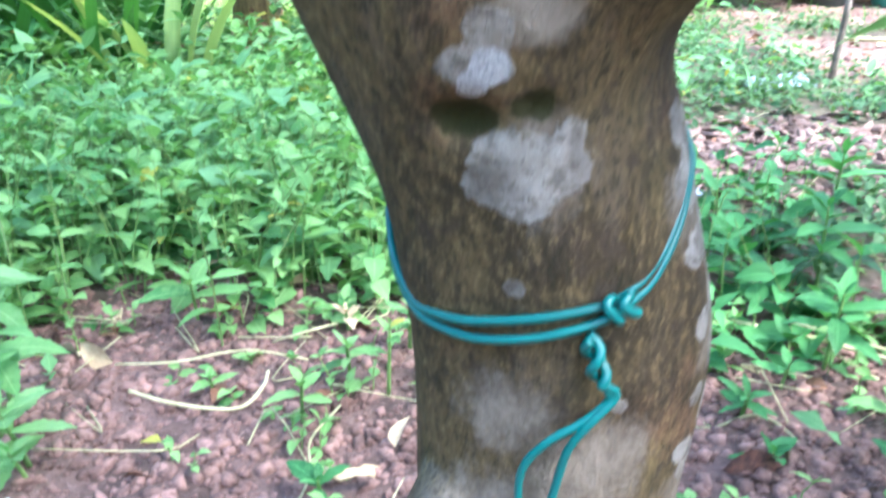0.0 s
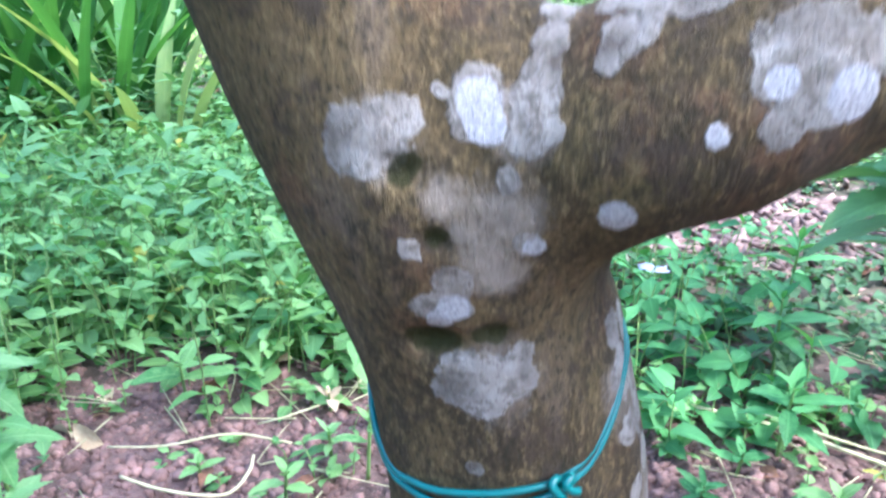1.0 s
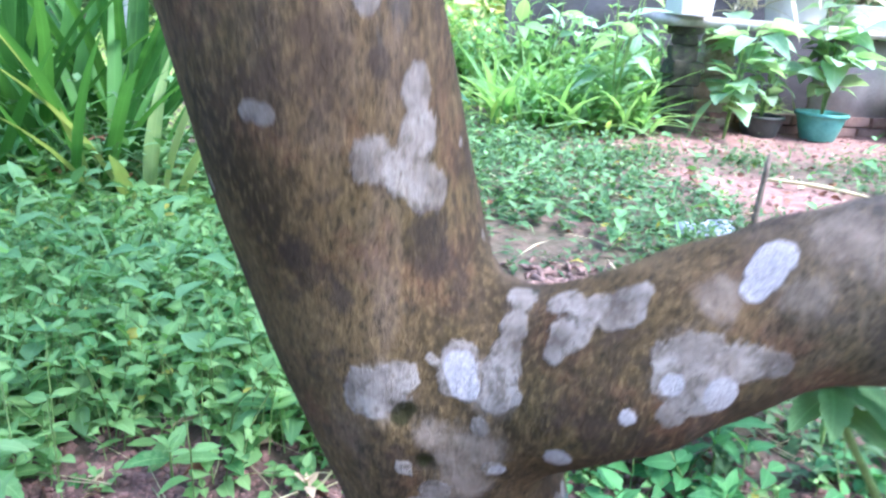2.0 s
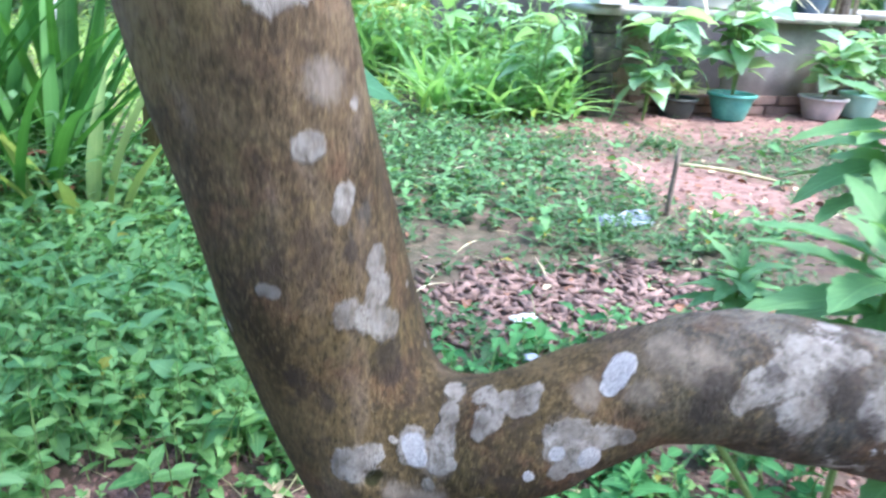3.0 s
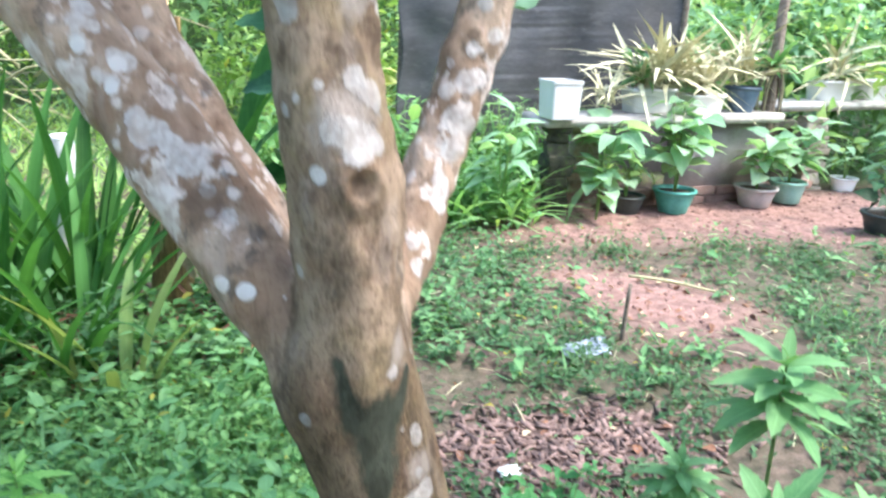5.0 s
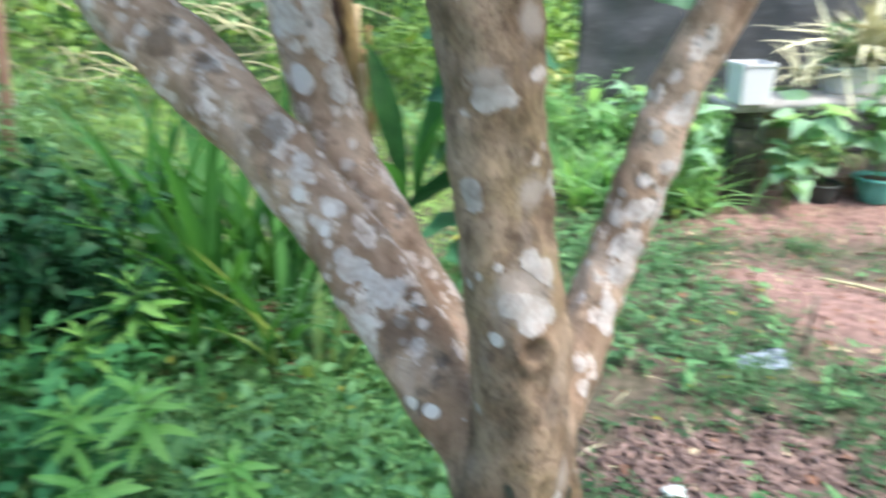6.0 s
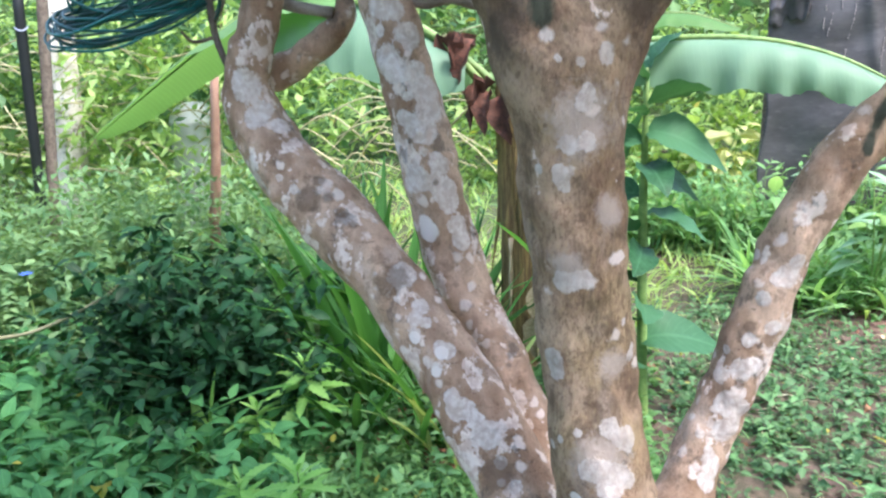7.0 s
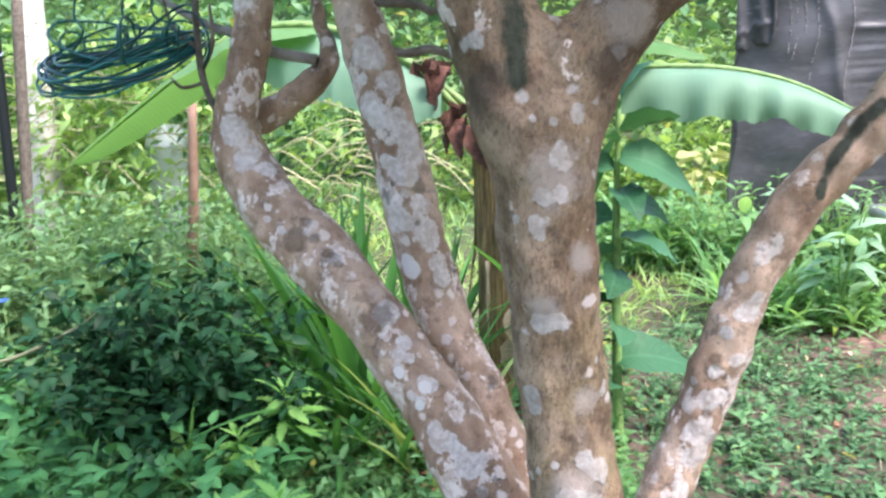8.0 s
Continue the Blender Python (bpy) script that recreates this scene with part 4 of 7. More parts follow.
def tree_surface(step=0.004):
    """The limbs as one rounded body: distances on a grid, blended at the forks, then a net of quads on the zero level, split by limb."""
    lo, hi = np.array([-0.80, 0.16, -0.05]), np.array([0.90, 0.76, 2.30])
    dims = np.ceil((hi - lo) / step).astype(int)
    field, owner = np.full(dims, 1.0, np.float32), np.zeros(dims, np.int8)
    nearest = np.full(dims, 1.0, np.float32)
    for index, (_, rows, _) in enumerate(BOUGHS):
        s = smooth_path(rows, 4)
        pad = 0.055 + s[:, 3].max()
        a0 = np.clip(((s[:, :3].min(0) - pad - lo) / step).astype(int), 0, dims - 1)
        a1 = np.clip(((s[:, :3].max(0) + pad - lo) / step).astype(int) + 1, 1, dims)
        d = np.full(a1 - a0, 1.0, np.float32)
        for p, q in zip(s[:-1], s[1:]):
            w = 0.052 + max(p[3], q[3])
            b0 = np.clip(((np.minimum(p, q)[:3] - w - lo) / step).astype(int), a0, a1)
            b1 = np.clip(((np.maximum(p, q)[:3] + w - lo) / step).astype(int) + 1, a0, a1)
            if (b1 <= b0).any():
                continue
            g = [(lo[k] + step * np.arange(b0[k], b1[k]) - p[k]).astype(np.float32) for k in range(3)]
            gx, gy, gz = g[0][:, None, None], g[1][None, :, None], g[2][None, None, :]
            e = (q - p)[:3]
            h = np.clip((gx * e[0] + gy * e[1] + gz * e[2]) / max(e @ e, 1e-9), 0, 1)
            dist = np.sqrt((gx - h * e[0]) ** 2 + (gy - h * e[1]) ** 2 + (gz - h * e[2]) ** 2) - (p[3] + (q[3] - p[3]) * h)
            cut = tuple(slice(b0[k] - a0[k], b1[k] - a0[k]) for k in range(3))
            d[cut] = np.minimum(d[cut], dist)
        cut = tuple(slice(a0[k], a1[k]) for k in range(3))
        near = d < nearest[cut]
        owner[cut][near] = index
        nearest[cut] = np.minimum(nearest[cut], d)
        f = field[cut]
        blend = 0.008 if rows is SECOND_LIMB or rows is SIDE_LIMB or rows is ROOT else 0.030
        hh = np.maximum(blend - np.abs(f - d), 0) / blend
        field[cut] = np.minimum(f, d) - hh * hh * blend * 0.25
    # gentle lumps and lengthwise ripples
    ii = np.nonzero(np.abs(field) < 0.02)
    x, y, z = (lo[k] + step * ii[k] for k in range(3))
    lumps = 0.0016 * np.sin(41 * x + 23 * z + 2 * np.sin(31 * y)) + 0.0012 * np.sin(67 * y + 35 * z + 1.7) + 0.0007 * np.sin(150 * x + 120 * y + 20 * z)
    lumps += np.clip((z - 0.95) / 0.1, 0, 1) * (0.0013 * np.sin(83 * x + 61 * z + 3 * np.sin(47 * y)) + 0.0010 * np.sin(140 * z + 5 * np.sin(29 * x)))
    for cx, cy, cz, r, depth in HOLLOWS:
        lumps += depth * np.exp(-(((x - cx) / r) ** 2 + ((y - cy) / (2 * r)) ** 2 + ((z - cz) / (0.55 * r)) ** 2))
    for cx, cy, cz, r, rise in BULGES:
        lumps -= rise * np.exp(-(((x - cx) / (0.8 * r)) ** 2 + ((y - cy) / r) ** 2 + ((z - cz) / (1.5 * r)) ** 2))
    for cx, cy, cz, r, rise in KNOTS:
        dd = np.sqrt((x - cx) ** 2 + (y - cy) ** 2 + (z - cz) ** 2)
        lumps -= rise * np.exp(-((dd - r) / (0.35 * r)) ** 2)
    for k in range(len(COLLAR) - 1):
        a, b = np.array(COLLAR[k]), np.array(COLLAR[k + 1])
        e = b - a
        h = np.clip(((x - a[0]) * e[0] + (y - a[1]) * e[1] + (z - a[2]) * e[2]) / (e @ e), 0, 1)
        for shift, rise, wide in ((-0.006, -0.0022, 0.0045), (0.0, 0.0030, 0.0030), (0.007, -0.0022, 0.0045), (0.014, 0.0012, 0.0035)):
            dd = np.sqrt((x - a[0] - shift - h * e[0]) ** 2 + (y - a[1] - h * e[1]) ** 2 + (z - a[2] + 0.3 * shift - h * e[2]) ** 2)
            lumps += 0.5 * rise * np.exp(-(dd / wide) ** 2)
    field[ii] += lumps.astype(np.float32)
    # cells that the surface crosses
    neg = field < 0
    corner = [(i, j, k) for i in (0, 1) for j in (0, 1) for k in (0, 1)]
    view = lambda arr, c: arr[c[0]:arr.shape[0] - 1 + c[0], c[1]:arr.shape[1] - 1 + c[1], c[2]:arr.shape[2] - 1 + c[2]]
    count = sum(view(neg, c).astype(np.int8) for c in corner)
    cells = np.argwhere((count > 0) & (count < 8))
    val = {c: field[cells[:, 0] + c[0], cells[:, 1] + c[1], cells[:, 2] + c[2]] for c in corner}
    total, hits = np.zeros((len(cells), 3)), np.zeros(len(cells))
    for a in corner:
        for k in range(3):
            if a[k] == 0:
                b = tuple(1 if m == k else a[m] for m in range(3))
                cross = (val[a] < 0) != (val[b] < 0)
                u = np.where(cross, val[a] / np.where(cross, val[a] - val[b], 1), 0)
                pos = np.array(a, float)[None] + np.eye(3)[k][None] * u[:, None]
                total += pos * cross[:, None]
                hits += cross
    places = lo + step * (cells + total / hits[:, None])
    number = np.full(dims, -1, np.int32)
    number[tuple(cells.T)] = np.arange(len(cells))
    quads = []
    for k in range(3):
        m, n = (k + 1) % 3, (k + 2) % 3
        sl0 = [slice(1, -1)] * 3
        sl1 = [slice(1, -1)] * 3
        sl0[k], sl1[k] = slice(0, -1), slice(1, None)
        s0, s1 = neg[tuple(sl0)], neg[tuple(sl1)]
        for flip, mask in ((False, s0 & ~s1), (True, ~s0 & s1)):
            e = np.argwhere(mask)
            e += [0 if t == k else 1 for t in range(3)]
            ring = []
            for dm, dn in ((-1, -1), (0, -1), (0, 0), (-1, 0)):
                c = e.copy()
                c[:, m] += dm
                c[:, n] += dn
                ring.append(number[tuple(c.T)])
            r = np.stack(ring, 1)
            quads.append(r[:, ::-1] if flip else r)
    quads = np.vstack(quads)
    quads = quads[(quads >= 0).all(1)]
    # smooth normals from the distances
    gi = np.clip((places - lo) / step, 1, dims - 3)
    base, frac = gi.astype(int), gi - gi.astype(int)
    normal = np.zeros_like(places)
    for c in corner:
        w = np.prod([frac[:, k] if c[k] else 1 - frac[:, k] for k in range(3)], axis=0)
        at = base + c
        for k in range(3):
            up, dn = at.copy(), at.copy()
            up[:, k] += 1
            dn[:, k] -= 1
            normal[:, k] += w * (field[tuple(up.T)] - field[tuple(dn.T)])
    normal /= np.linalg.norm(normal, axis=1)[:, None] + 1e-9
    return places, normal, quads, owner[tuple(cells.T)]


COLLAR = [(0.088, 0.352, 0.545), (0.083, 0.328, 0.532), (0.077, 0.309, 0.512), (0.072, 0.300, 0.488), (0.068, 0.300, 0.462)]
HOLLOWS = [(0.034, 0.314, 0.401, 0.0095, 0.016), (0.058, 0.316, 0.406, 0.0065, 0.008), (0.034, 0.305, 0.450, 0.006, 0.006), (0.022, 0.304, 0.476, 0.008, 0.006)]
BULGES = [(-0.094, 0.267, 0.975, 0.030, 0.013), (0.150, 0.290, 0.512, 0.030, 0.003)]
KNOTS = [(-0.102, 0.257, 1.144, 0.019, 0.0045), (-0.565, 0.487, 1.395, 0.016, 0.005), (-0.625, 0.500, 1.47, 0.013, 0.004), (-0.385, 0.533, 1.47, 0.010, 0.004), (-0.40, 0.55, 1.59, 0.011, 0.004), (0.03, 0.49, 1.25, 0.010, 0.004), (-0.31, 0.41, 1.17, 0.012, 0.003), (-0.101, 0.253, 1.148, 0.016, 0.004), (-0.60, 0.50, 1.44, 0.012, 0.003)]


def build_tree():
    tree = thing("fruit_tree", (0.075, 0.39, 0.0), "leaning fruit tree with smooth brown bark and pale lichen patches", "tree")
    back = Matrix.Translation((-0.075, -0.39, 0.0))
    places, normal, quads, owner = tree_surface()
    uppers = np.array([l[2] for l in BOUGHS])
    z = places[:, 2]
    # blend to the pinker limb bark, with its brighter light painted in by height
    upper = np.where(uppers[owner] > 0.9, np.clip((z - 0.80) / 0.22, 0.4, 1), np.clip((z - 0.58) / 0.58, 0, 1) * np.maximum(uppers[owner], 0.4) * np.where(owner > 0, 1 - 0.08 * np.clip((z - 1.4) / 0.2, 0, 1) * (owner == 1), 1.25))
    speckle = np.where(uppers[owner] > 0.9, 0.25 + 0.68 * np.clip((z - 1.0) / 0.10, 0, 1), np.clip((z - 0.9) / 0.2, 0, 1) * 0.12 + 0.30 * np.clip((z - 1.42) / 0.15, 0, 1))
    speckle = np.where(owner == 8, np.clip((places[:, 0] - 0.22) / 0.12, 0, 1) * 0.62, speckle)
    speckle = np.where(owner == 7, speckle * 0.75, speckle)
    grey = np.where(owner == 8, np.clip((places[:, 0] - 0.17) / 0.07, 0, 1), np.where(owner == 9, np.clip((0.035 - places[:, 0]) / 0.02, 0, 0.9), 0.0))

    def reach(rows):
        out = np.full(len(places), 0.0004)
        for cx, cy, cz, r in rows:
            near = (places[:, 0] - cx) ** 2 + (places[:, 1] - cy) ** 2 + (places[:, 2] - cz) ** 2
            near = np.sqrt(near - min(near.min(), 0.0002))
            out += np.exp(8.0 * np.clip(1.0 - near / (1.03 * r), -3.0, 1.0))
        return np.clip(np.log(out) / 8.0 * 1.2, -1.0, 1.0)

    crust = reach(CRUSTS_LOW + CRUSTS_FORK + CRUSTS_TRUNK + CRUSTS_BOUGH + CRUSTS_STEM + CRUSTS_UPPER)
    white, mossy, stain, dusk = reach(WHITES), reach(MOSS_SHADE), reach(STAINS), reach(DUSKS)
    streak = np.full(len(places), -1.0)
    for a, b, w0, w1 in STREAKS:
        a, b = np.array(a), np.array(b)
        h = np.clip(((places - a) @ (b - a)) / ((b - a) @ (b - a)), 0, 1)
        dist = np.linalg.norm(places - a - h[:, None] * (b - a), axis=1)
        streak = np.maximum(streak, np.maximum(1 - dist / (w0 + (w1 - w0) * h), -1))
    face_owner = owner[quads[:, 0]]
    for index, (name, _, _) in enumerate(BOUGHS):
        q = quads[face_owner == index]
        used = np.unique(q)
        to = np.zeros(len(places), np.int32)
        to[used] = np.arange(len(used))
        me = array_mesh(name, places[used], to[q])
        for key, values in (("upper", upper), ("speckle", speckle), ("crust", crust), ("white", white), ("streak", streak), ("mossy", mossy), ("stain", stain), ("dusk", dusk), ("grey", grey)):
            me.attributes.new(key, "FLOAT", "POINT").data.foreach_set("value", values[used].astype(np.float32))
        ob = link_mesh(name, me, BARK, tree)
        me.normals_split_custom_set_from_vertices([tuple(n) for n in normal[used]])
        ob.matrix_parent_inverse = back
    # unseen crown of twigs and leaves overhead, added to shade the near ground
    rng = np.random.default_rng(5)
    tips = np.array([r[-1][:3] for _, r, _ in BOUGHS[2:5] + BOUGHS[6:8]])
    spots = []
    for t in tips:
        for k in range(16):
            way = np.array([rng.normal(0.45, 0.90), rng.normal(0.0, 0.80), rng.uniform(0.1, 0.8)])
            end = t + way * rng.uniform(0.5, 1.45)
            end[2] = max(end[2], 2.3)
            mid = (t + end) / 2 + rng.normal(0, 0.05, 3)
            mid[2] = max(mid[2], 2.15)
            ob = part("twig", tube([t, mid, end], [0.012, 0.008, 0.003], 5, 3), TWIG, tree)
            ob.matrix_parent_inverse = back
            for f in rng.uniform(0.3, 1.08, 60):
                spots.append(t + (end - t) * f + rng.normal(0, 0.10, 3))
    spots = np.array([s for s in spots if s[2] > 2.1])
    n = len(spots)
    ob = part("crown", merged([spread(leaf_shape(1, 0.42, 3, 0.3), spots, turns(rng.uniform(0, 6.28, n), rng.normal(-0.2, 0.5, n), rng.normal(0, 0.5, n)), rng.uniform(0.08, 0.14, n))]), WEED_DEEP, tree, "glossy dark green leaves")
    ob.matrix_parent_inverse = back
    return tree


build_tree()


# ---- the wire round the trunk ----
def build_wire_loop():
    loop = thing("wire_loop", (0.075, 0.39, 0.30), "turquoise plastic-coated wire tied twice round the tree trunk", "wire")
    inv = Matrix.Translation((-0.075, -0.39, -0.30))

    rows = np.array(TRUNK)

    def on_bark(deg, z, out=0.0022):
        """A place on the bark, by the angle round the trunk (0: front) and the height."""
        a = radians(deg)
        cx, cy, r = (np.interp(z, rows[:, 2], rows[:, k]) for k in (0, 1, 3))
        return (cx + (r + out) * math.sin(a), cy - (r + out) * math.cos(a), z)

    turn_at = (-180, -120, -85, -57, -32, -9, 17, 32, 45, 60, 90, 140, 180)
    turn_z = (0.400, 0.362, 0.330, 0.3125, 0.3155, 0.3215, 0.329, 0.339, 0.352, 0.368, 0.388, 0.403, 0.400)

    def ring(offset, out):
        pts = []
        for k in range(61):
            d = -180 + 6 * k
            gap = offset * (0.3 + 0.7 * math.exp(-((d + 15) / 38) ** 2))
            pts.append(on_bark(d, float(np.interp(d, turn_at, turn_z)) + gap, out))
        return smooth_path(pts, 1)

    def strand(name, pts, radius=0.0018, mat=WIRE):
        ob = part(name, tube(pts, radius, 8, 3), mat, loop)
        ob.matrix_parent_inverse = inv

    strand("strand", ring(0.0040, 0.0020))
    strand("strand", ring(-0.0040, 0.0024))
    k0 = np.array(on_bark(18, 0.329, 0.004))
    knot = [k0 + (-0.005 + 0.010 * u + 0.002 * math.sin(u * 21), 0.003 * math.cos(u * 11) - 0.001, 0.0052 * math.sin(u * 11) * (1 - 0.35 * u) + 0.004 * u) for u in np.linspace(0, 1, 22)]
    strand("knot", knot, 0.0020)
    t0 = np.array(on_bark(8, 0.320, 0.004))
    for sgn in (1, -1):
        twist = [t0 + (0.006 * u + sgn * 0.0028 * math.sin(u * 6.5), -0.001 + sgn * 0.0025 * math.cos(u * 6.5), -0.020 * u) for u in np.linspace(0, 1, 14)]
        strand("twist", twist, 0.0021)
    strand("tail", [t0 + (0.006, -0.001, -0.020), on_bark(12, 0.292, 0.004), on_bark(4, 0.283, 0.005), on_bark(-6, 0.2747, 0.006), on_bark(-14, 0.262, 0.006), on_bark(-17, 0.247, 0.005), on_bark(-15, 0.230, 0.004), on_bark(-12, 0.21, 0.004)])
    strand("tail", [t0 + (0.006, -0.001, -0.020), on_bark(14, 0.294, 0.005), on_bark(6, 0.284, 0.007), on_bark(-1, 0.271, 0.007), on_bark(-5, 0.250, 0.006), on_bark(-8, 0.230, 0.005), on_bark(-12, 0.21, 0.004)])


build_wire_loop()


# ---- the hanging coil ----
def build_wire_coil():
    coil = thing("wire_coil", (-0.84, 0.58, 1.65), "loose coil of dark green plastic-coated wire hung on a twig", "wire")
    inv = Matrix.Translation((0.84, -0.58, -1.65))
    rng = np.random.default_rng(11)
    for k in range(17):
        rx, ry = 0.120 + rng.normal(0, 0.008), 0.088 + rng.normal(0, 0.010)
        ox, cz = rng.normal(0, 0.010), 1.630 + abs(rng.normal(0, 0.016))
        ph, tilt, lift = rng.uniform(0, 6.28), rng.normal(0.06, 0.05), rng.normal(-0.30, 0.08)
        if k > 14:
            cz, tilt, lift = 1.668 + 0.008 * (k - 15), rng.normal(0.0, 0.16), rng.normal(-0.25, 0.2)
        pts = []
        for u in np.linspace(0, 2 * math.pi * (1.0 if k < 14 else 0.8), 33) + ph:
            w = 0.006 * math.sin(3 * u + 2 * ph) + 0.002 * math.sin(5 * u + ph)
            x, y = (rx + w) * math.cos(u), (ry + w) * math.sin(u)
            pts.append((-0.84 + ox + x, 0.58 + y, cz + tilt * x - lift * y + 0.006 * math.sin(2 * u + ph) + 0.0012 * math.sin(7 * u + 3 * ph) + 0.012 * (x / rx) ** 2))
        ob = part("turn", tube(pts, 0.0021, 6, 2), (WIRE_DARK, WIRE, WIRE_MID)[k % 3], coil)
        ob.matrix_parent_inverse = inv
    for k in range(8):
        a, r = rng.uniform(0, 6.28), rng.uniform(0.018, 0.045)
        cx, cy = -0.84 + 0.10 * math.cos(a) + (0.03 if k % 2 else 0), 0.58 + 0.07 * math.sin(a)
        pts = [(cx + r * math.cos(u) * math.cos(a), cy + r * math.cos(u) * math.sin(a), 1.668 + r * math.sin(u) + 0.008 * u / 6) for u in np.linspace(-0.9, 4.0, 14)]
        ob = part("loop", tube(pts, 0.0017, 6, 2), WIRE_DARK if k % 2 else WIRE_MID, coil)
        ob.matrix_parent_inverse = inv
    for k, (x, top) in enumerate(((-0.90, 1.80), (-0.80, 1.83), (-0.735, 1.85))):
        pts = [(x - 0.02, 0.56, 1.655), (x + 0.02, 0.55, 1.69), (x - 0.015 * k, 0.56, 1.72), (x + 0.03, 0.56, top)]
        ob = part("loose_end", tube(pts, 0.0019, 6, 5), WIRE_DARK, coil)
        ob.matrix_parent_inverse = inv
    twig = thing("twig", (-0.68, 0.57, 1.57), "thin dark dead twig that holds the wire coil", "twig")
    inv = Matrix.Translation((0.68, -0.57, -1.57))
    for pts, r in (([(-0.655, 0.56, 1.535), (-0.69, 0.565, 1.60), (-0.70, 0.57, 1.68), (-0.695, 0.58, 1.80)], 0.005),
                   ([(-0.695, 0.567, 1.63), (-0.67, 0.56, 1.665), (-0.665, 0.555, 1.72)], 0.0035), ([(-0.70, 0.57, 1.66), (-0.74, 0.575, 1.69), (-0.76, 0.58, 1.74)], 0.003),
                   ([(-0.697, 0.567, 1.61), (-0.72, 0.55, 1.605), (-0.735, 0.545, 1.62)], 0.0028)):
        ob = part("shoot", tube(pts, [r] * (len(pts) - 1) + [r * 0.5], 7, 4, 0.08), TWIG, twig)
        ob.matrix_parent_inverse = inv


build_wire_coil()
for pts, r, text in (([(-0.86, 0.62, 1.78), (-0.72, 0.60, 1.703), (-0.652, 0.60, 1.678), (-0.60, 0.605, 1.652), (-0.535, 0.618, 1.638)], (0.005, 0.006, 0.0075, 0.0085, 0.008), "thin pale grey branch growing off the side limb"),
                     ([(-0.435, 0.60, 1.712), (-0.381, 0.62, 1.708), (-0.348, 0.62, 1.699), (-0.28, 0.62, 1.75)], (0.007, 0.006, 0.005, 0.003), "thin dark twig on the second limb"),
                     ([(-0.432, 0.60, 1.650), (-0.39, 0.60, 1.642), (-0.353, 0.60, 1.646), (-0.29, 0.61, 1.63), (-0.23, 0.60, 1.66)], (0.007, 0.0065, 0.006, 0.005, 0.003), "thin dark twig on the second limb")):
    _t = thing("thin_branch", pts[0], text, "branch", "thin upper branches")
    part("shoot", tube(np.array(pts) - np.array(pts[0]), r, 8, 5, 0.06), PALE_TWIG if "pale" in text else TWIG, _t)


# ---- near weeds with whorls of leaves ----
LEAF_MESHES = {}


def leaf_data(key, material, *shape):
    """One shared leaf mesh a kind."""
    if key not in LEAF_MESHES:
        me = array_mesh("leaf", *leaf_shape(*shape))
        me.materials.append(material)
        me.polygons.foreach_set("use_smooth", np.ones(len(me.polygons), dtype=bool))
        LEAF_MESHES[key] = me
    return LEAF_MESHES[key]


def put_leaf(parent, mesh, at, az, pitch, roll, size, name="leaf"):
    ob = new(name, mesh)
    ob.parent = parent
    r = Matrix([[float(c) for c in row] for row in turns(np.array([az]), np.array([pitch]), np.array([roll]))[0]]).to_4x4()
    ob.matrix_basis = Matrix.Translation(at) @ r @ Matrix.Diagonal((size, size, size, 1))
    return ob


def whorl_weed(at, top, leaf, rng, label, group="", material=None, tiers=4, key="whorl", stem_mat=None, stem_r=0.004, low=0.62, slim=1.0, teeth=0.09):
    """A soft weed: a stem from the ground, spiralled leaves that crowd into a whorl at the top."""
    material, stem_mat = material or WEED_LIGHT, stem_mat or STEM
    plant = thing("weed_plant", at, label, "plant", group)
    d = np.array(top) - np.array(at)
    curve = [np.zeros(3), d * (0.35, 0.35, 0.4), d * (0.75, 0.75, 0.75), d]
    part("stem", tube(curve, [stem_r * 1.3, stem_r * 1.1, stem_r, stem_r * 0.6], 7, 4), stem_mat, plant)
    path = smooth_path(curve, 8)
    meshes = [leaf_data(key + str(i), material, 1.0, w * slim, 15, dr, 0.28, wd, 0.03, 0.02, teeth) for i, (w, dr, wd) in enumerate(((0.34, 0.22, 0.46), (0.38, 0.38, 0.48), (0.30, 0.12, 0.45)))]
    az = rng.uniform(0, 6.28)
    n = 6 + 5 * tiers
    for k in range(n):
        u = 1.0 - low * (k / n) ** 1.2
        p = path[min(int(u * (len(path) - 1)), len(path) - 1)]
        az += 2.4
        size = leaf * (0.35 + 0.65 * min(1.0, k / 5)) * rng.uniform(0.85, 1.15)
        pitch = 1.15 - 0.85 * min(1.0, k / 7) + rng.normal(0, 0.12) - 0.3 * (k / n)
        put_leaf(plant, meshes[k % 3], p, az, pitch, rng.normal(0, 0.2), size)
    return plant


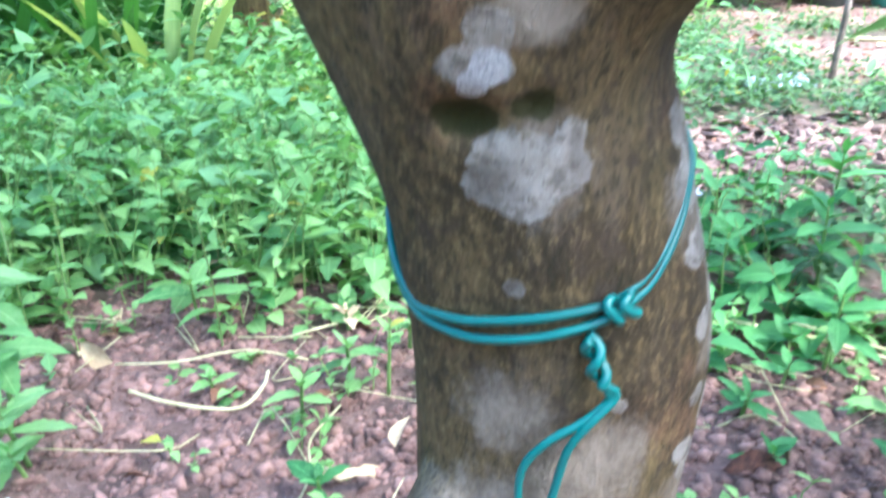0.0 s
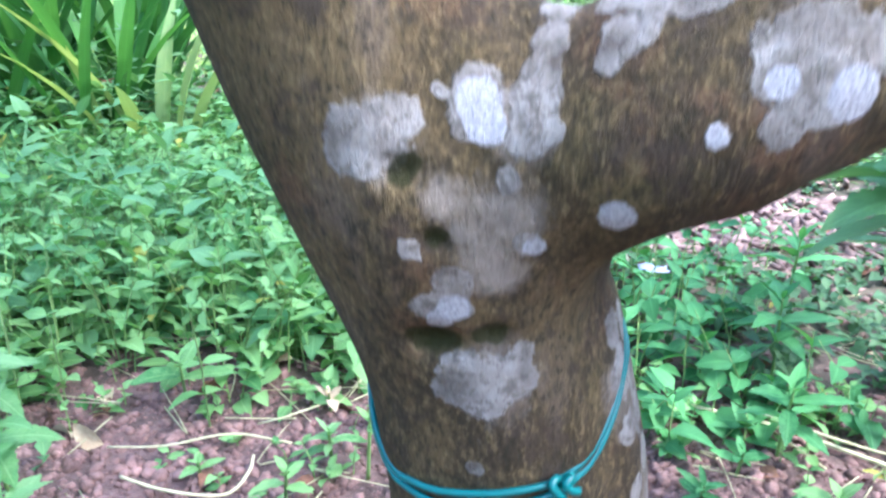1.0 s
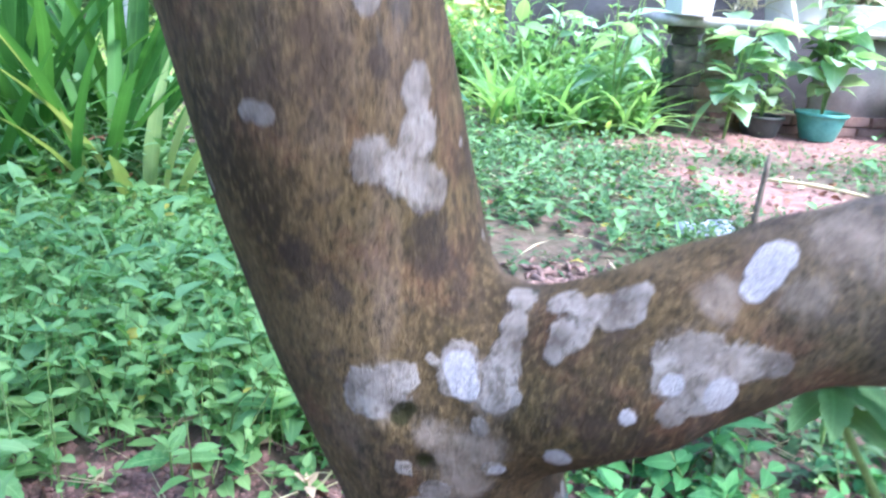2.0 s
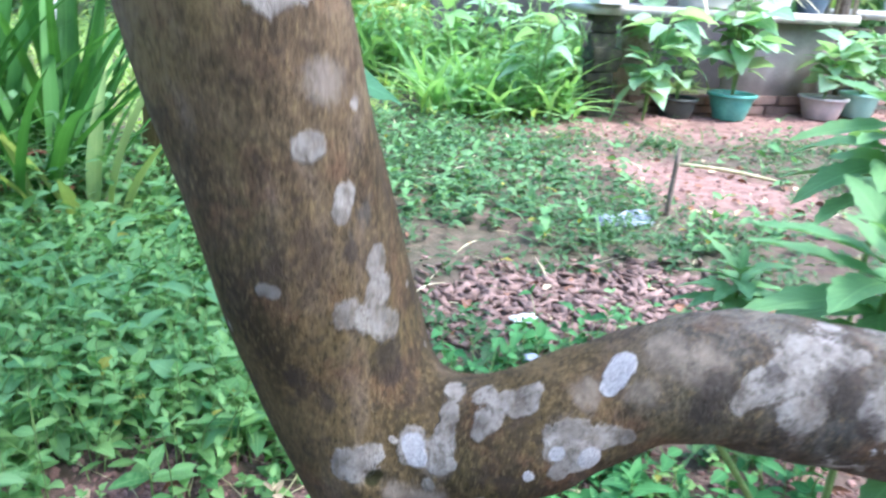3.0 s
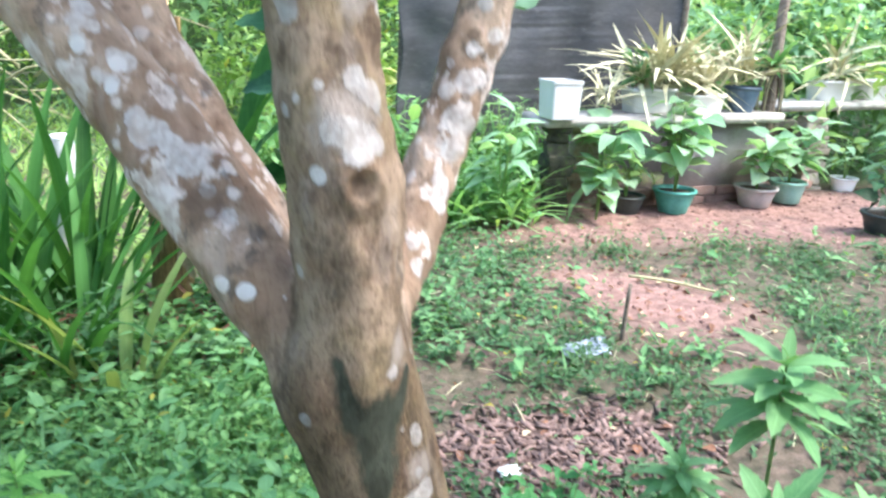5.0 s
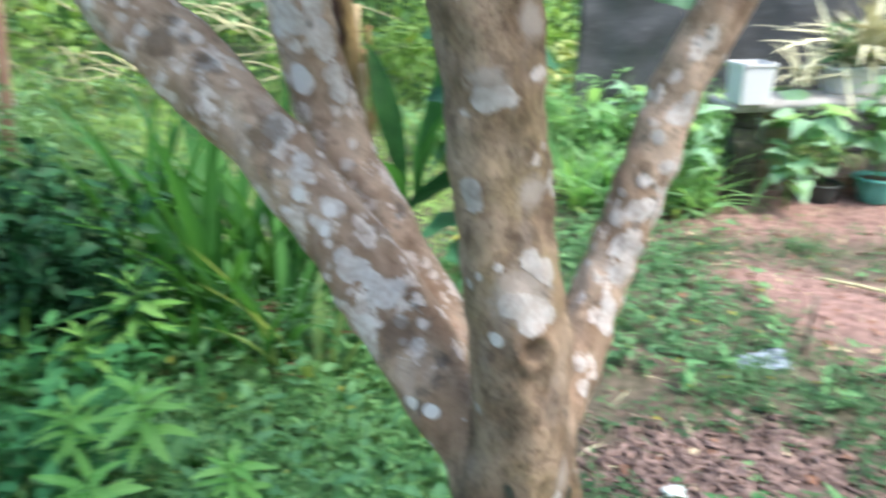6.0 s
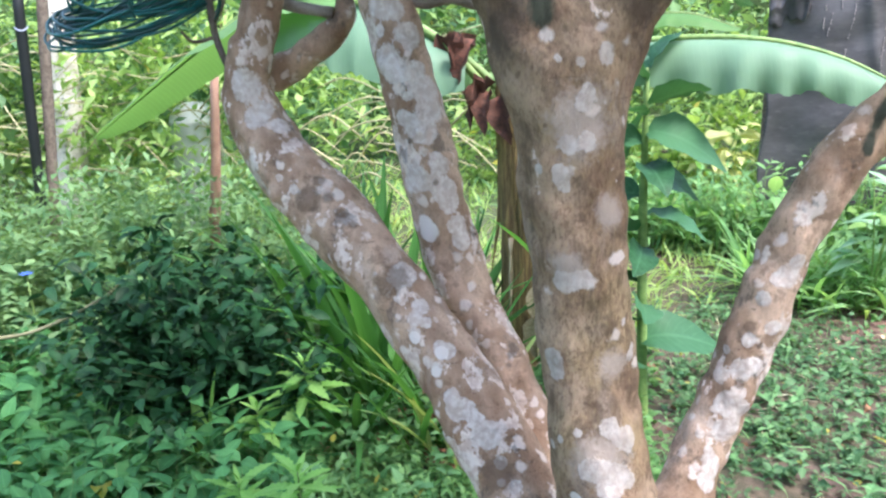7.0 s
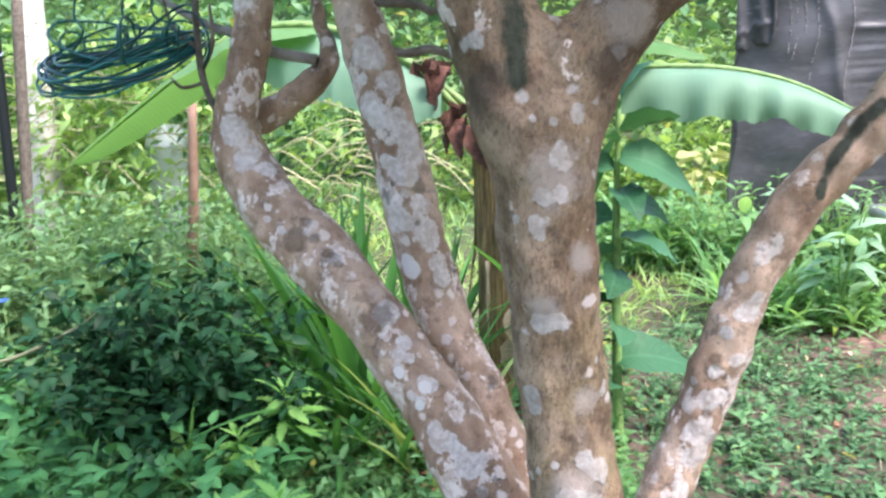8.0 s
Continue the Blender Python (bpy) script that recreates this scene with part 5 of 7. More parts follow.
_r = np.random.default_rng(21)
for at, top, leaf in (((0.57, 0.60, 0), (0.534, 0.540, 0.585), 0.150), ((0.80, 0.95, 0), (0.754, 0.894, 0.675), 0.135), ((0.61, 0.67, 0), (0.335, 0.560, 0.445), 0.085), ((0.66, 1.05, 0), (0.64, 1.03, 0.36), 0.10),
                      ((0.92, 0.80, 0), (0.90, 0.76, 0.40), 0.12), ((0.68, 0.62, 0), (0.66, 0.58, 0.36), 0.11)):
    whorl_weed(at, top, leaf, _r, "tall soft weed with whorls of light green toothed leaves", "tall weeds beside the low limb", tiers=4, low=0.30)
for at, top, leaf in (((-1.08, 1.34, 0), (-1.08, 1.33, 0.42), 0.15), ((-1.40, 1.96, 0), (-1.38, 1.95, 0.46), 0.17), ((-1.06, 1.02, 0), (-1.05, 1.00, 0.40), 0.13), ((-1.30, 1.34, 0), (-1.28, 1.33, 0.36), 0.12), ((-0.80, 1.22, 0), (-0.80, 1.21, 0.30), 0.11), ((-1.52, 1.80, 0), (-1.50, 1.80, 0.34), 0.12)):
    whorl_weed(at, top, leaf, _r, "bright green weed with a star of toothed leaves", "bright weeds among the ground cover", WEED_STAR, 3, "star", STEM, 0.003, 0.5, 0.72, 0.2)
for at, top, leaf in (((-0.43, 0.70, 0), (-0.43, 0.69, 0.11), 0.07), ((-0.37, 0.62, 0), (-0.38, 0.61, 0.07), 0.06), ((-0.50, 0.80, 0), (-0.50, 0.79, 0.13), 0.07), ((0.42, 0.82, 0), (0.42, 0.81, 0.10), 0.06), ((0.47, 0.98, 0), (0.46, 0.97, 0.14), 0.075),
                      ((0.36, 1.02, 0), (0.36, 1.01, 0.09), 0.06), ((0.50, 0.62, 0), (0.50, 0.61, 0.07), 0.06), ((0.30, 0.72, 0), (0.30, 0.71, 0.04), 0.035), ((-0.10, 0.78, 0), (-0.10, 0.77, 0.05), 0.035), ((-0.04, 0.84, 0), (-0.04, 0.84, 0.06), 0.04), ((0.56, 1.18, 0), (0.56, 1.17, 0.15), 0.08)):
    # right of the trunk a darker leaf paints the seedlings as shaded
    whorl_weed(at, top, leaf, _r, "small green weed seedling on the bare soil", "seedlings on the soil", WEED_MID if at[0] > 0.2 else WEED_FRESH, 1, "shaded_seedling" if at[0] > 0.2 else "seedling", STEM, 0.002)
for at, top, leaf, mat, text in (((-0.42, 0.66, 0), (-0.42, 0.65, 0.075), 0.085, WEED_FRESH, "pale broad-leaved seedling on the bare soil"), ((-0.36, 0.60, 0), (-0.365, 0.59, 0.04), 0.06, WEED_FRESH, "pale broad-leaved seedling on the bare soil"), ((-0.31, 0.90, 0), (-0.305, 0.88, 0.07), 0.075, WEED_NEAR, "small weed with slender upright leaves"),
                                 ((-0.12, 0.89, 0), (-0.12, 0.88, 0.03), 0.032, DRY_PALE, "bleached straw-coloured seedling on the soil"), ((-0.135, 0.70, 0), (-0.13, 0.69, 0.055), 0.042, WEED_NEAR, "small green weed seedling on the bare soil"), ((-0.055, 0.755, 0), (-0.05, 0.745, 0.09), 0.04, WEED_NEAR, "small green weed seedling on the bare soil"),
                                 ((-0.095, 0.59, 0), (-0.095, 0.585, 0.025), 0.042, WEED_MID, "small green weed seedling on the bare soil"), ((0.30, 0.64, 0), (0.30, 0.635, 0.03), 0.040, WEED_MID, "small green weed seedling on the bare soil"), ((0.40, 0.60, 0), (0.40, 0.595, 0.05), 0.060, WEED_MID, "small green weed seedling on the bare soil"),
                                 ((0.36, 0.78, 0), (0.36, 0.77, 0.04), 0.042, WEED_MID, "small green weed seedling on the bare soil"), ((0.30, 0.80, 0), (0.30, 0.80, 0.03), 0.035, WEED_NEAR, "small green weed seedling on the bare soil"), ((0.44, 0.72, 0), (0.44, 0.71, 0.03), 0.045, WEED_NEAR, "small green weed seedling on the bare soil"), ((-0.24, 0.745, 0), (-0.24, 0.74, 0.025), 0.03, WEED_NEAR, "small green weed seedling on the bare soil")):
    whorl_weed(at, top, leaf, _r, text, "seedlings on the soil", mat, 0, "low_" + mat.name, STEM, 0.0018, 0.62, 1.25, 0.0)
_spear = thing("spear_leaf_plant", (-1.73, 1.80, 0), "single upright spear-shaped green leaf among the weeds", "plant")
for k, (az, pitch, size) in enumerate(((0.4, 1.5, 0.48), (2.6, 1.35, 0.36), (4.4, 1.2, 0.30))):
    put_leaf(_spear, leaf_data("spear", WEED_STAR, 1.0, 0.19, 9, 0.06, 0.35, 0.5), (0, 0, 0), az, pitch, 0.2, size)


# ---- ground cover ----
def build_cover():
    rng = np.random.default_rng(31)
    near = lambda x, y: carpet(x, y) / (1 + np.exp((np.hypot(x + 0.2, y - 1.0) - 0.95) / 0.12))
    p = sow(rng, 6200, -1.5, 0.05, 0.80, 2.2, near)
    a, b = sprigs(rng, p, (0.04, 0.19), (0.026, 0.058), 3, 0.52, 0.3, 4)
    stuff("ground_cover", a, WEED_NEAR, "dense low weeds with small pointed green leaves", "weeds")
    stuff("ground_cover_stems", b, STEM, "thin green stems of the low weeds", "stems")
    outer = lambda x, y: carpet(x, y) - near(x, y)
    inner = lambda x, y: outer(x, y) / (1 + np.exp(np.clip((y - 1.95 - 0.3 * (x > -0.45)) / 0.05, -50, 50))) / (1 + np.exp(np.clip((-x - 1.35) / 0.06, -50, 50)))
    p = sow(rng, 5200, -1.7, 0.0, 0.9, 2.35, inner)
    a, b = sprigs(rng, p, (0.03, 0.13), (0.03, 0.075), 3, 0.52, 0.3, 4)
    stuff("middle_weeds", a, WEED_INNER, "low weeds with pointed green leaves behind the trunk", "weeds")
    stuff("middle_weed_stems", b, STEM, "stems of the low weeds behind the trunk", "stems")
    p = sow(rng, 5200, -4.6, 0.0, -0.6, 2.5, lambda x, y: outer(x, y) / (1 + np.exp(np.clip((x + 1.38) / 0.06, -50, 50))))
    a, b = sprigs(rng, p, (0.08, 0.38), (0.07, 0.145), 3, 0.56, 0.35, 4)
    stuff("leafy_weeds", a, WEED_MID, "knee-high weeds with pointed green leaves", "weeds")
    stuff("leafy_weed_stems", b, STEM, "stems of the leafy weeds", "stems")
    p = sow(rng, 270, 0.18, 0.75, 0.80, 1.5, lambda x, y: 0.75 * (hills(3 * x + 1, 3 * y) > -0.15))
    a, b = sprigs(rng, p, (0.03, 0.14), (0.03, 0.065), 2, 0.55, 0.3, 4)
    stuff("clumped_weeds", a, WEED_MID, "clumps of green weeds behind the trunk", "weeds")
    stuff("clumped_weed_stems", b, STEM, "stems of the clumped weeds", "stems")
    p = sow(rng, 430, -2.4, -0.1, 0.95, 2.3, carpet)
    a, b = sprigs(rng, p, (0.10, 0.24), (0.06, 0.10), 2, 0.5, 0.35, 4)
    stuff("broad_weeds", a, WEED_LIGHT, "broader light green leaves standing over the low weeds", "weeds")
    p = sow(rng, 3600, -5.0, -0.2, 2.2, 4.6, lambda x, y: carpet(x, y) * np.where((x > -1.95) & (y > 2.35), 0.0, 1.0))
    a, b = sprigs(rng, p, (0.10, 0.42), (0.045, 0.085), 4, 0.5, 0.3, 2)
    stuff("far_weeds", a, WEED, "thick green weeds behind the tree", "weeds")
    shade = lambda x, y: np.clip(0.55 + 0.6 * hills(2 * x, 2 * y), 0.15, 1) * np.where((x > -1.9) & (y > 1.85), 1.0, 0.0)
    p = sow(rng, 1500, -1.95, -0.15, 1.85, 3.25, shade)
    a, b = sprigs(rng, p, (0.05, 0.20), (0.045, 0.09), 3, 0.5, 0.35, 3)
    stuff("shade_weeds", a, WEED_INNER, "green weeds round the feet of the strap-leaved plants", "weeds")
    stuff("shade_weed_stems", b, STEM, "stems of the weeds among the strap-leaved plants", "stems")
    p = sow(rng, 420, -1.9, -0.6, 2.1, 2.9)
    stuff("dead_straps", blades(rng, p, (0.20, 0.50), 0.05, (-0.05, 0.7), 0.5, 4), DRY, "dead brown strap leaves lying at the foot of the plants", "dead leaves")
    bank = lambda x, y: np.exp(-(((x + 3.1) / 1.1) ** 2 + ((y - 3.1) / 0.8) ** 2) ** 2)
    p = sow(rng, 3000, -4.8, -1.7, 2.0, 4.2, bank)
    a, b = sprigs(rng, p, (0.40, 1.0), (0.06, 0.125), 8, 0.46, 0.25, 2, 0.0013, 0.15)
    stuff("weed_bank", a, THIN_WEED, "tall bank of fine-leaved green shrubby weeds", "weeds")
    stuff("weed_bank_stems", b, STEM, "thin stems of the tall weed bank", "stems")
    thin = lambda x, y: (1 - bare(x, y)) * np.clip(0.5 + 1.0 * hills(x * 2.6, y * 2.6), 0.16, 1) / (1 + np.exp(-(x + 0.05) / 0.05))
    p = sow(rng, 12500, -0.1, 3.4, 0.95, 4.4, thin)
    a, b = sprigs(rng, p, (0.02, 0.09), (0.022, 0.05), 2, 0.55, 0.3, 2, 0.001)
    stuff("thin_weeds", a, YARD, "scattered low green weeds over red soil", "weeds")
    p = sow(rng, 150, 0.1, 2.8, 1.6, 4.2, thin)
    a, b = sprigs(rng, p, (0.06, 0.18), (0.05, 0.10), 3, 0.5, 0.35, 3, 0.0015)
    stuff("yard_weeds", a, WEED_LIGHT, "taller pale green weeds standing about the yard", "weeds")
    p = sow(rng, 900, -0.1, 3.2, 1.2, 4.5, lambda x, y: 0.3 + 0.7 * (hills(x * 2.2, y * 2.2) > 0))
    stuff("dry_grass", blades(rng, p, (0.04, 0.16), 0.035, (0.0, 0.7), 0.4, 2), STRAW, "dry straw-coloured grass blades on the soil", "grass")
    p = sow(rng, 1500, -0.75, 0.75, 0.52, 1.15, lambda x, y: bare(x, y) * np.clip(0.05 + 0.5 * hills(x * 6, y * 6) + 0.45 * (y > 0.86), 0.02, 1))
    a, b = sprigs(rng, p, (0.008, 0.05), (0.012, 0.034), 2, 0.6, 0.3, 3, 0.0009)
    stuff("front_seedlings", a, WEED_NEAR, "small fresh seedlings scattered over the soil", "weeds")
    stuff("front_seedling_stems", b, STEM, "stems of the small seedlings", "stems")
    some = lambda x, y: bare(x, y) * 0.10 * (hills(x * 3.3, y * 3.3) > 0.1)
    p = sow(rng, 5200, -0.7, 2.4, 0.5, 4.4, some)
    a, b = sprigs(rng, p, (0.015, 0.06), (0.015, 0.04), 2, 0.6, 0.3, 2, 0.001)
    stuff("soil_seedlings", a, WEED_LIGHT, "tiny green seedlings on the bare soil", "weeds")
    turf = lambda x, y: np.exp(-(((x - 0.35) / 0.75) ** 2 + ((y - 3.3) / 0.95) ** 2) ** 2) * (1 - 0.85 * bare(x, y))
    p = sow(rng, 1300, -0.5, 1.1, 2.1, 4.5, turf)
    a, b = sprigs(rng, p, (0.02, 0.11), (0.03, 0.07), 2, 0.55, 0.3, 3, 0.001)
    stuff("turf_weeds", a, WEED, "green turf of small weeds beside the red soil", "weeds")
    lawn = lambda x, y: (1 - bare(x, y)) * np.clip(0.6 + 0.6 * hills(x, y), 0.1, 1)
    p = sow(rng, 18500, -6, 2.5, 3.4, 9.0, lambda x, y: lawn(x, y) * np.where((y > 4.2) | ((x > -2.6) & (x < -0.1)), 1.0, 0.0))
    stuff("lawn", blades(rng, p, (0.08, 0.26), 0.10, (0.5, 1.4), 0.5, 2), WEED_LIME_LIT, "sunlit yellow-green grass", "grass")
    p = sow(rng, 2600, -0.1, 2.6, 2.0, 4.4, thin)
    stuff("grass_tufts", blades(rng, p, (0.03, 0.14), 0.06, (0.3, 1.4), 0.5, 2), WEED_LIGHT, "short tufts of grass on the soil", "grass")
    wide = lambda x, y: np.clip(np.maximum(np.abs(x) - 2.6, np.maximum(-0.9 - y, y - 6.0)) / 0.8 + 0.2 * hills(x, y), 0, 1) * (1 - bare(x, y))
    p = sow(rng, 16000, -10, 10, -7, 12, wide)
    stuff("garden_grass", blades(rng, p, (0.10, 0.30), 0.16, (0.4, 1.3), 0.5, 2), WEED, "rough grass round the garden", "grass")
    p = sow(rng, 620, -2.6, -0.05, 1.15, 2.6, carpet)
    stuff("grass_blades", blades(rng, p, (0.12, 0.30), 0.05, (0.7, 1.4), 0.7, 4), WEED_LIGHT, "long grass blades among the weeds", "grass")


build_cover()


def build_bush():
    rng = np.random.default_rng(41)
    bush = thing("bush", (-1.95, 2.12, 0), "dark green leafy bush standing among weeds", "bush")
    spots = []
    for k in range(64):
        az, out = rng.uniform(0, 6.28), rng.uniform(0.08, 0.66)
        end = np.array([out * math.cos(az) * 1.1, out * math.sin(az), rng.uniform(0.46, 1.0) * (1 - 0.4 * out)])
        part("stem", tube([(0.02 * math.cos(az), 0.02 * math.sin(az), 0), end * (0.35, 0.35, 0.6), end], [0.004, 0.003, 0.0015], 5, 3), STEM_DARK, bush)
        for f in rng.uniform(0.2, 1.02, 85):
            spots.append(end * (f ** 1.2, f ** 1.2, f) + rng.normal(0, 0.045, 3))
    spots = np.array(spots)
    spots = spots[spots[:, 2] > 0.02]
    n = len(spots)
    # shaded gaps between the leaves are painted by their very dark green
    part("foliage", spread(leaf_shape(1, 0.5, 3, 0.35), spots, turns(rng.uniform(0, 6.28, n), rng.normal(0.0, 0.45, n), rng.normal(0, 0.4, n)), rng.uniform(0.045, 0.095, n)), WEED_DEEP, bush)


build_bush()


# ---- soil crumbs, litter, chips ----
def pebble_shape(rng, flat=0.7):
    bm = bmesh.new()
    bmesh.ops.create_icosphere(bm, subdivisions=1, radius=1.0)
    v = np.array([tuple(x.co) for x in bm.verts])
    f = np.array([[l.index for l in t.verts] for t in bm.faces])
    bm.free()
    v = v * (1 + rng.normal(0, 0.26, (len(v), 1))) * (1, rng.uniform(0.6, 1.0), flat)
    return v, f, np.zeros((len(v), 2))


def build_litter():
    rng = np.random.default_rng(51)
    p = sow(rng, 36000, -0.75, 1.2, 0.45, 1.4, lambda x, y: np.clip(bare(x, y), 0.08, 1))
    size = 0.0020 + 0.0095 * rng.uniform(0, 1, len(p)) ** 3.0
    which = rng.integers(0, 7, len(p))
    pieces = [spread(pebble_shape(rng), p[which == i], turns(rng.uniform(0, 6.28, (which == i).sum()), rng.normal(0, 0.3, (which == i).sum()), rng.normal(0, 0.3, (which == i).sum())), size[which == i]) for i in range(7)]
    stuff("soil_crumbs", pieces, CLOD, "crumbs and small clods of red soil", "soil")
    p = sow(rng, 2600, 0.8, 4.2, 2.2, 5.4, lambda x, y: bare(x, y))
    size = 0.004 + 0.014 * rng.uniform(0, 1, len(p)) ** 3
    stuff("yard_crumbs", [spread(pebble_shape(rng), p, turns(rng.uniform(0, 6.28, len(p)), rng.normal(0, 0.3, len(p)), rng.normal(0, 0.3, len(p))), size)], CLOD, "small red clods on the yard", "soil")
    chips = lambda x, y: np.exp(-(((x - 0.62) / 0.46) ** 2 + ((y - 1.68) / 0.30) ** 2) ** 2)
    p = sow(rng, 2400, 0.05, 1.25, 1.3, 2.1, chips) + (0, 0, 0.006)
    n = len(p)
    stick = (np.array([(sx * 0.5, sy * 0.12, sz * 0.05) for sx in (-1, 1) for sy in (-1, 1) for sz in (-1, 1)]), np.array([(0, 1, 3, 2), (4, 6, 7, 5), (0, 4, 5, 1), (2, 3, 7, 6), (0, 2, 6, 4), (1, 5, 7, 3)]), np.zeros((8, 2)))
    stuff("wood_chips", [spread(stick, p, turns(rng.uniform(0, 6.28, n), rng.normal(0, 0.22, n), rng.uniform(-1, 1, n)), rng.uniform(0.015, 0.075, n))], CHIP, "heap of reddish-brown wood chips and bark bits", "wood chips")
    p = sow(rng, 900, -0.7, 2.0, 0.45, 4.0, lambda x, y: np.clip(0.25 + bare(x, y), 0, 1)) + (0, 0, 0.008)
    n = len(p)
    half = rng.uniform(0, 1, n) < 0.6
    for name, sel, mat, text in (("dead_leaves", half, DRY, "curled brown dead leaves on the soil"), ("pale_leaves", ~half, DRY_PALE, "pale dry leaf scraps on the soil")):
        m = sel.sum()
        stuff(name, [spread(leaf_shape(1, 0.5, 4, 0.35, 0.6), p[sel], turns(rng.uniform(0, 6.28, m), rng.normal(0.1, 0.25, m), rng.normal(0, 0.6, m)), rng.uniform(0.015, 0.06, m))], mat, text, "dead leaves")
    p = sow(rng, 90, -0.6, 0.7, 0.5, 1.5) + (0, 0, 0.004)
    stuff("dry_stalks", [tube([q, q + (*(rng.normal(0, 0.04, 2)), rng.uniform(0, 0.02)), q + (*(rng.normal(0, 0.07, 2)), rng.uniform(0, 0.015))], [0.0011, 0.0010, 0.0006], 4, 3) for q in p], VINE, "thin dry pale stalks lying on the soil", "stalks")


build_litter()

# creeping pale stems, sticks and scraps
for pts, r in (([(-0.315, 0.715, 0.022), (-0.27, 0.700, 0.020), (-0.225, 0.697, 0.016), (-0.195, 0.705, 0.014), (-0.183, 0.735, 0.018), (-0.186, 0.768, 0.016)], 0.0018), ([(-0.36, 0.78, 0.012), (-0.29, 0.775, 0.020), (-0.22, 0.80, 0.022), (-0.15, 0.80, 0.012)], 0.0014),
               ([(0.33, 0.90, 0.02), (0.42, 0.86, 0.02), (0.52, 0.80, 0.015), (0.58, 0.76, 0.01)], 0.003), ([(-0.115, 0.56, 0.006), (-0.108, 0.61, 0.010), (-0.118, 0.66, 0.010), (-0.10, 0.72, 0.008)], 0.0012), ([(0.27, 0.70, 0.008), (0.31, 0.705, 0.02), (0.335, 0.67, 0.016), (0.325, 0.62, 0.008)], 0.0015),
               ([(0.40, 0.88, 0.03), (0.45, 0.83, 0.035), (0.53, 0.81, 0.02), (0.60, 0.80, 0.01)], 0.0018), ([(-0.20, 0.84, 0.01), (-0.165, 0.825, 0.03), (-0.13, 0.87, 0.02)], 0.0012)):
    _v = thing("creeping_stem", pts[0], "pale creeping stem lying on the soil", "stem", "creeping stems")
    part("runner", tube(np.array(pts) - np.array(pts[0]), r, 6, 5, 0.06), VINE, _v)
_v = thing("stake", (1.09, 2.475, 0), "short dark wooden stake stuck in the soil", "stake")
part("shaft", tube([(0, 0, -0.03), (0.004, 0, 0.1), (0.012, 0.004, 0.26)], [0.012, 0.010, 0.008], 7, 3, 0.12), TWIG, _v)
_v = thing("fallen_stick", (1.55, 3.15, 0.02), "thin pale stick lying on the red soil", "stick")
part("shaft", tube([(-0.12, 0.12, 0), (0.05, 0.0, 0.01), (0.28, -0.18, 0)], [0.008, 0.009, 0.005], 6, 3, 0.1), VINE, _v)


def scrap(name, at, size, material, label, seed, category):
    """A crumpled flat piece lying on the ground."""
    rng = np.random.default_rng(seed)
    n = 7
    g = np.linspace(-0.5, 0.5, n)
    x, y = np.meshgrid(g, g)
    z = 0.10 * np.sin(5 * x + seed) * np.cos(6 * y) + rng.normal(0, 0.05, x.shape) + 0.12
    edge = 1 + 0.12 * rng.normal(0, 1, x.shape)
    top = np.stack([x * edge * size[0], y * edge * size[1], z * size[0] * 0.6], -1).reshape(-1, 3)
    q = np.array([(j * n + i, j * n + i + 1, (j + 1) * n + i + 1, (j + 1) * n + i) for j in range(n - 1) for i in range(n - 1)])
    ob = thing(name, at, label, category)
    sheet = part("sheet", (top, q, None), material, ob)
    mod = sheet.modifiers.new("thickness", "SOLIDIFY")
    mod.thickness = 0.002
    return ob


scrap("plastic_scrap", (0.909, 2.405, 0.0), (0.20, 0.14), PLASTIC_BLUE, "crumpled pale blue plastic scrap on the soil", 3, "litter")
scrap("paper_scrap", (0.396, 1.557, 0.01), (0.06, 0.05), PAPER, "small pale scrap lying on the wood chips", 4, "litter")
scrap("bark_chip", (-0.072, 0.61, 0.012), (0.042, 0.012), DRY_PALE, "pale flat bark chip lying on the soil", 9, "wood chip")
scrap("fallen_petal", (0.322, 0.565, 0.012), (0.012, 0.012), PAPER, "small white fallen petal on the soil", 10, "petal")
scrap("fallen_petal", (-0.352, 0.545, 0.016), (0.014, 0.026), PAPER, "small white fallen petal on the soil", 11, "petal")
_v = thing("curled_leaf", (0.255, 0.625, 0.012), "curled brown dead leaf on the soil", "dead leaf")
put_leaf(_v, leaf_data("curled", DRY_DARK, 1.0, 0.45, 8, 0.25, 1.3, 0.5, 0.05), (0, 0, 0.004), -0.1, 0.05, 0.4, 0.065, "blade")
scrap("blue_scrap", (0.37, 1.28, 0.05), (0.05, 0.03), PLASTIC_BLUE, "small blue plastic scrap among weeds", 6, "litter")


# ---- strap-leaved clumps and the banana ----
def strap_clump(at, n, length, seed, label, material=None, key="strap", lift=(1.0, 1.5), width=0.06):
    rng = np.random.default_rng(seed)
    material = material or STRAP
    clump = thing("strap_plant", at, label, "plant", "strap-leaved clumps")
    meshes = [leaf_data(key + str(i), material, 1.0, width * w, 9, d, 0.45, 0.35, 0.0, 0.01) for i, (w, d) in enumerate(((1.0, 0.35), (0.8, 0.75), (1.2, 0.15), (0.9, 0.55)))]
    for k in range(n):
        az = rng.uniform(0, 6.28)
        rad = abs(rng.normal(0, 0.10))
        put_leaf(clump, meshes[k % 4], (rad * math.cos(az), rad * math.sin(az), -0.01), az + rng.normal(0, 0.4), rng.uniform(*lift), rng.normal(0, 0.4), rng.uniform(*length))
    return clump


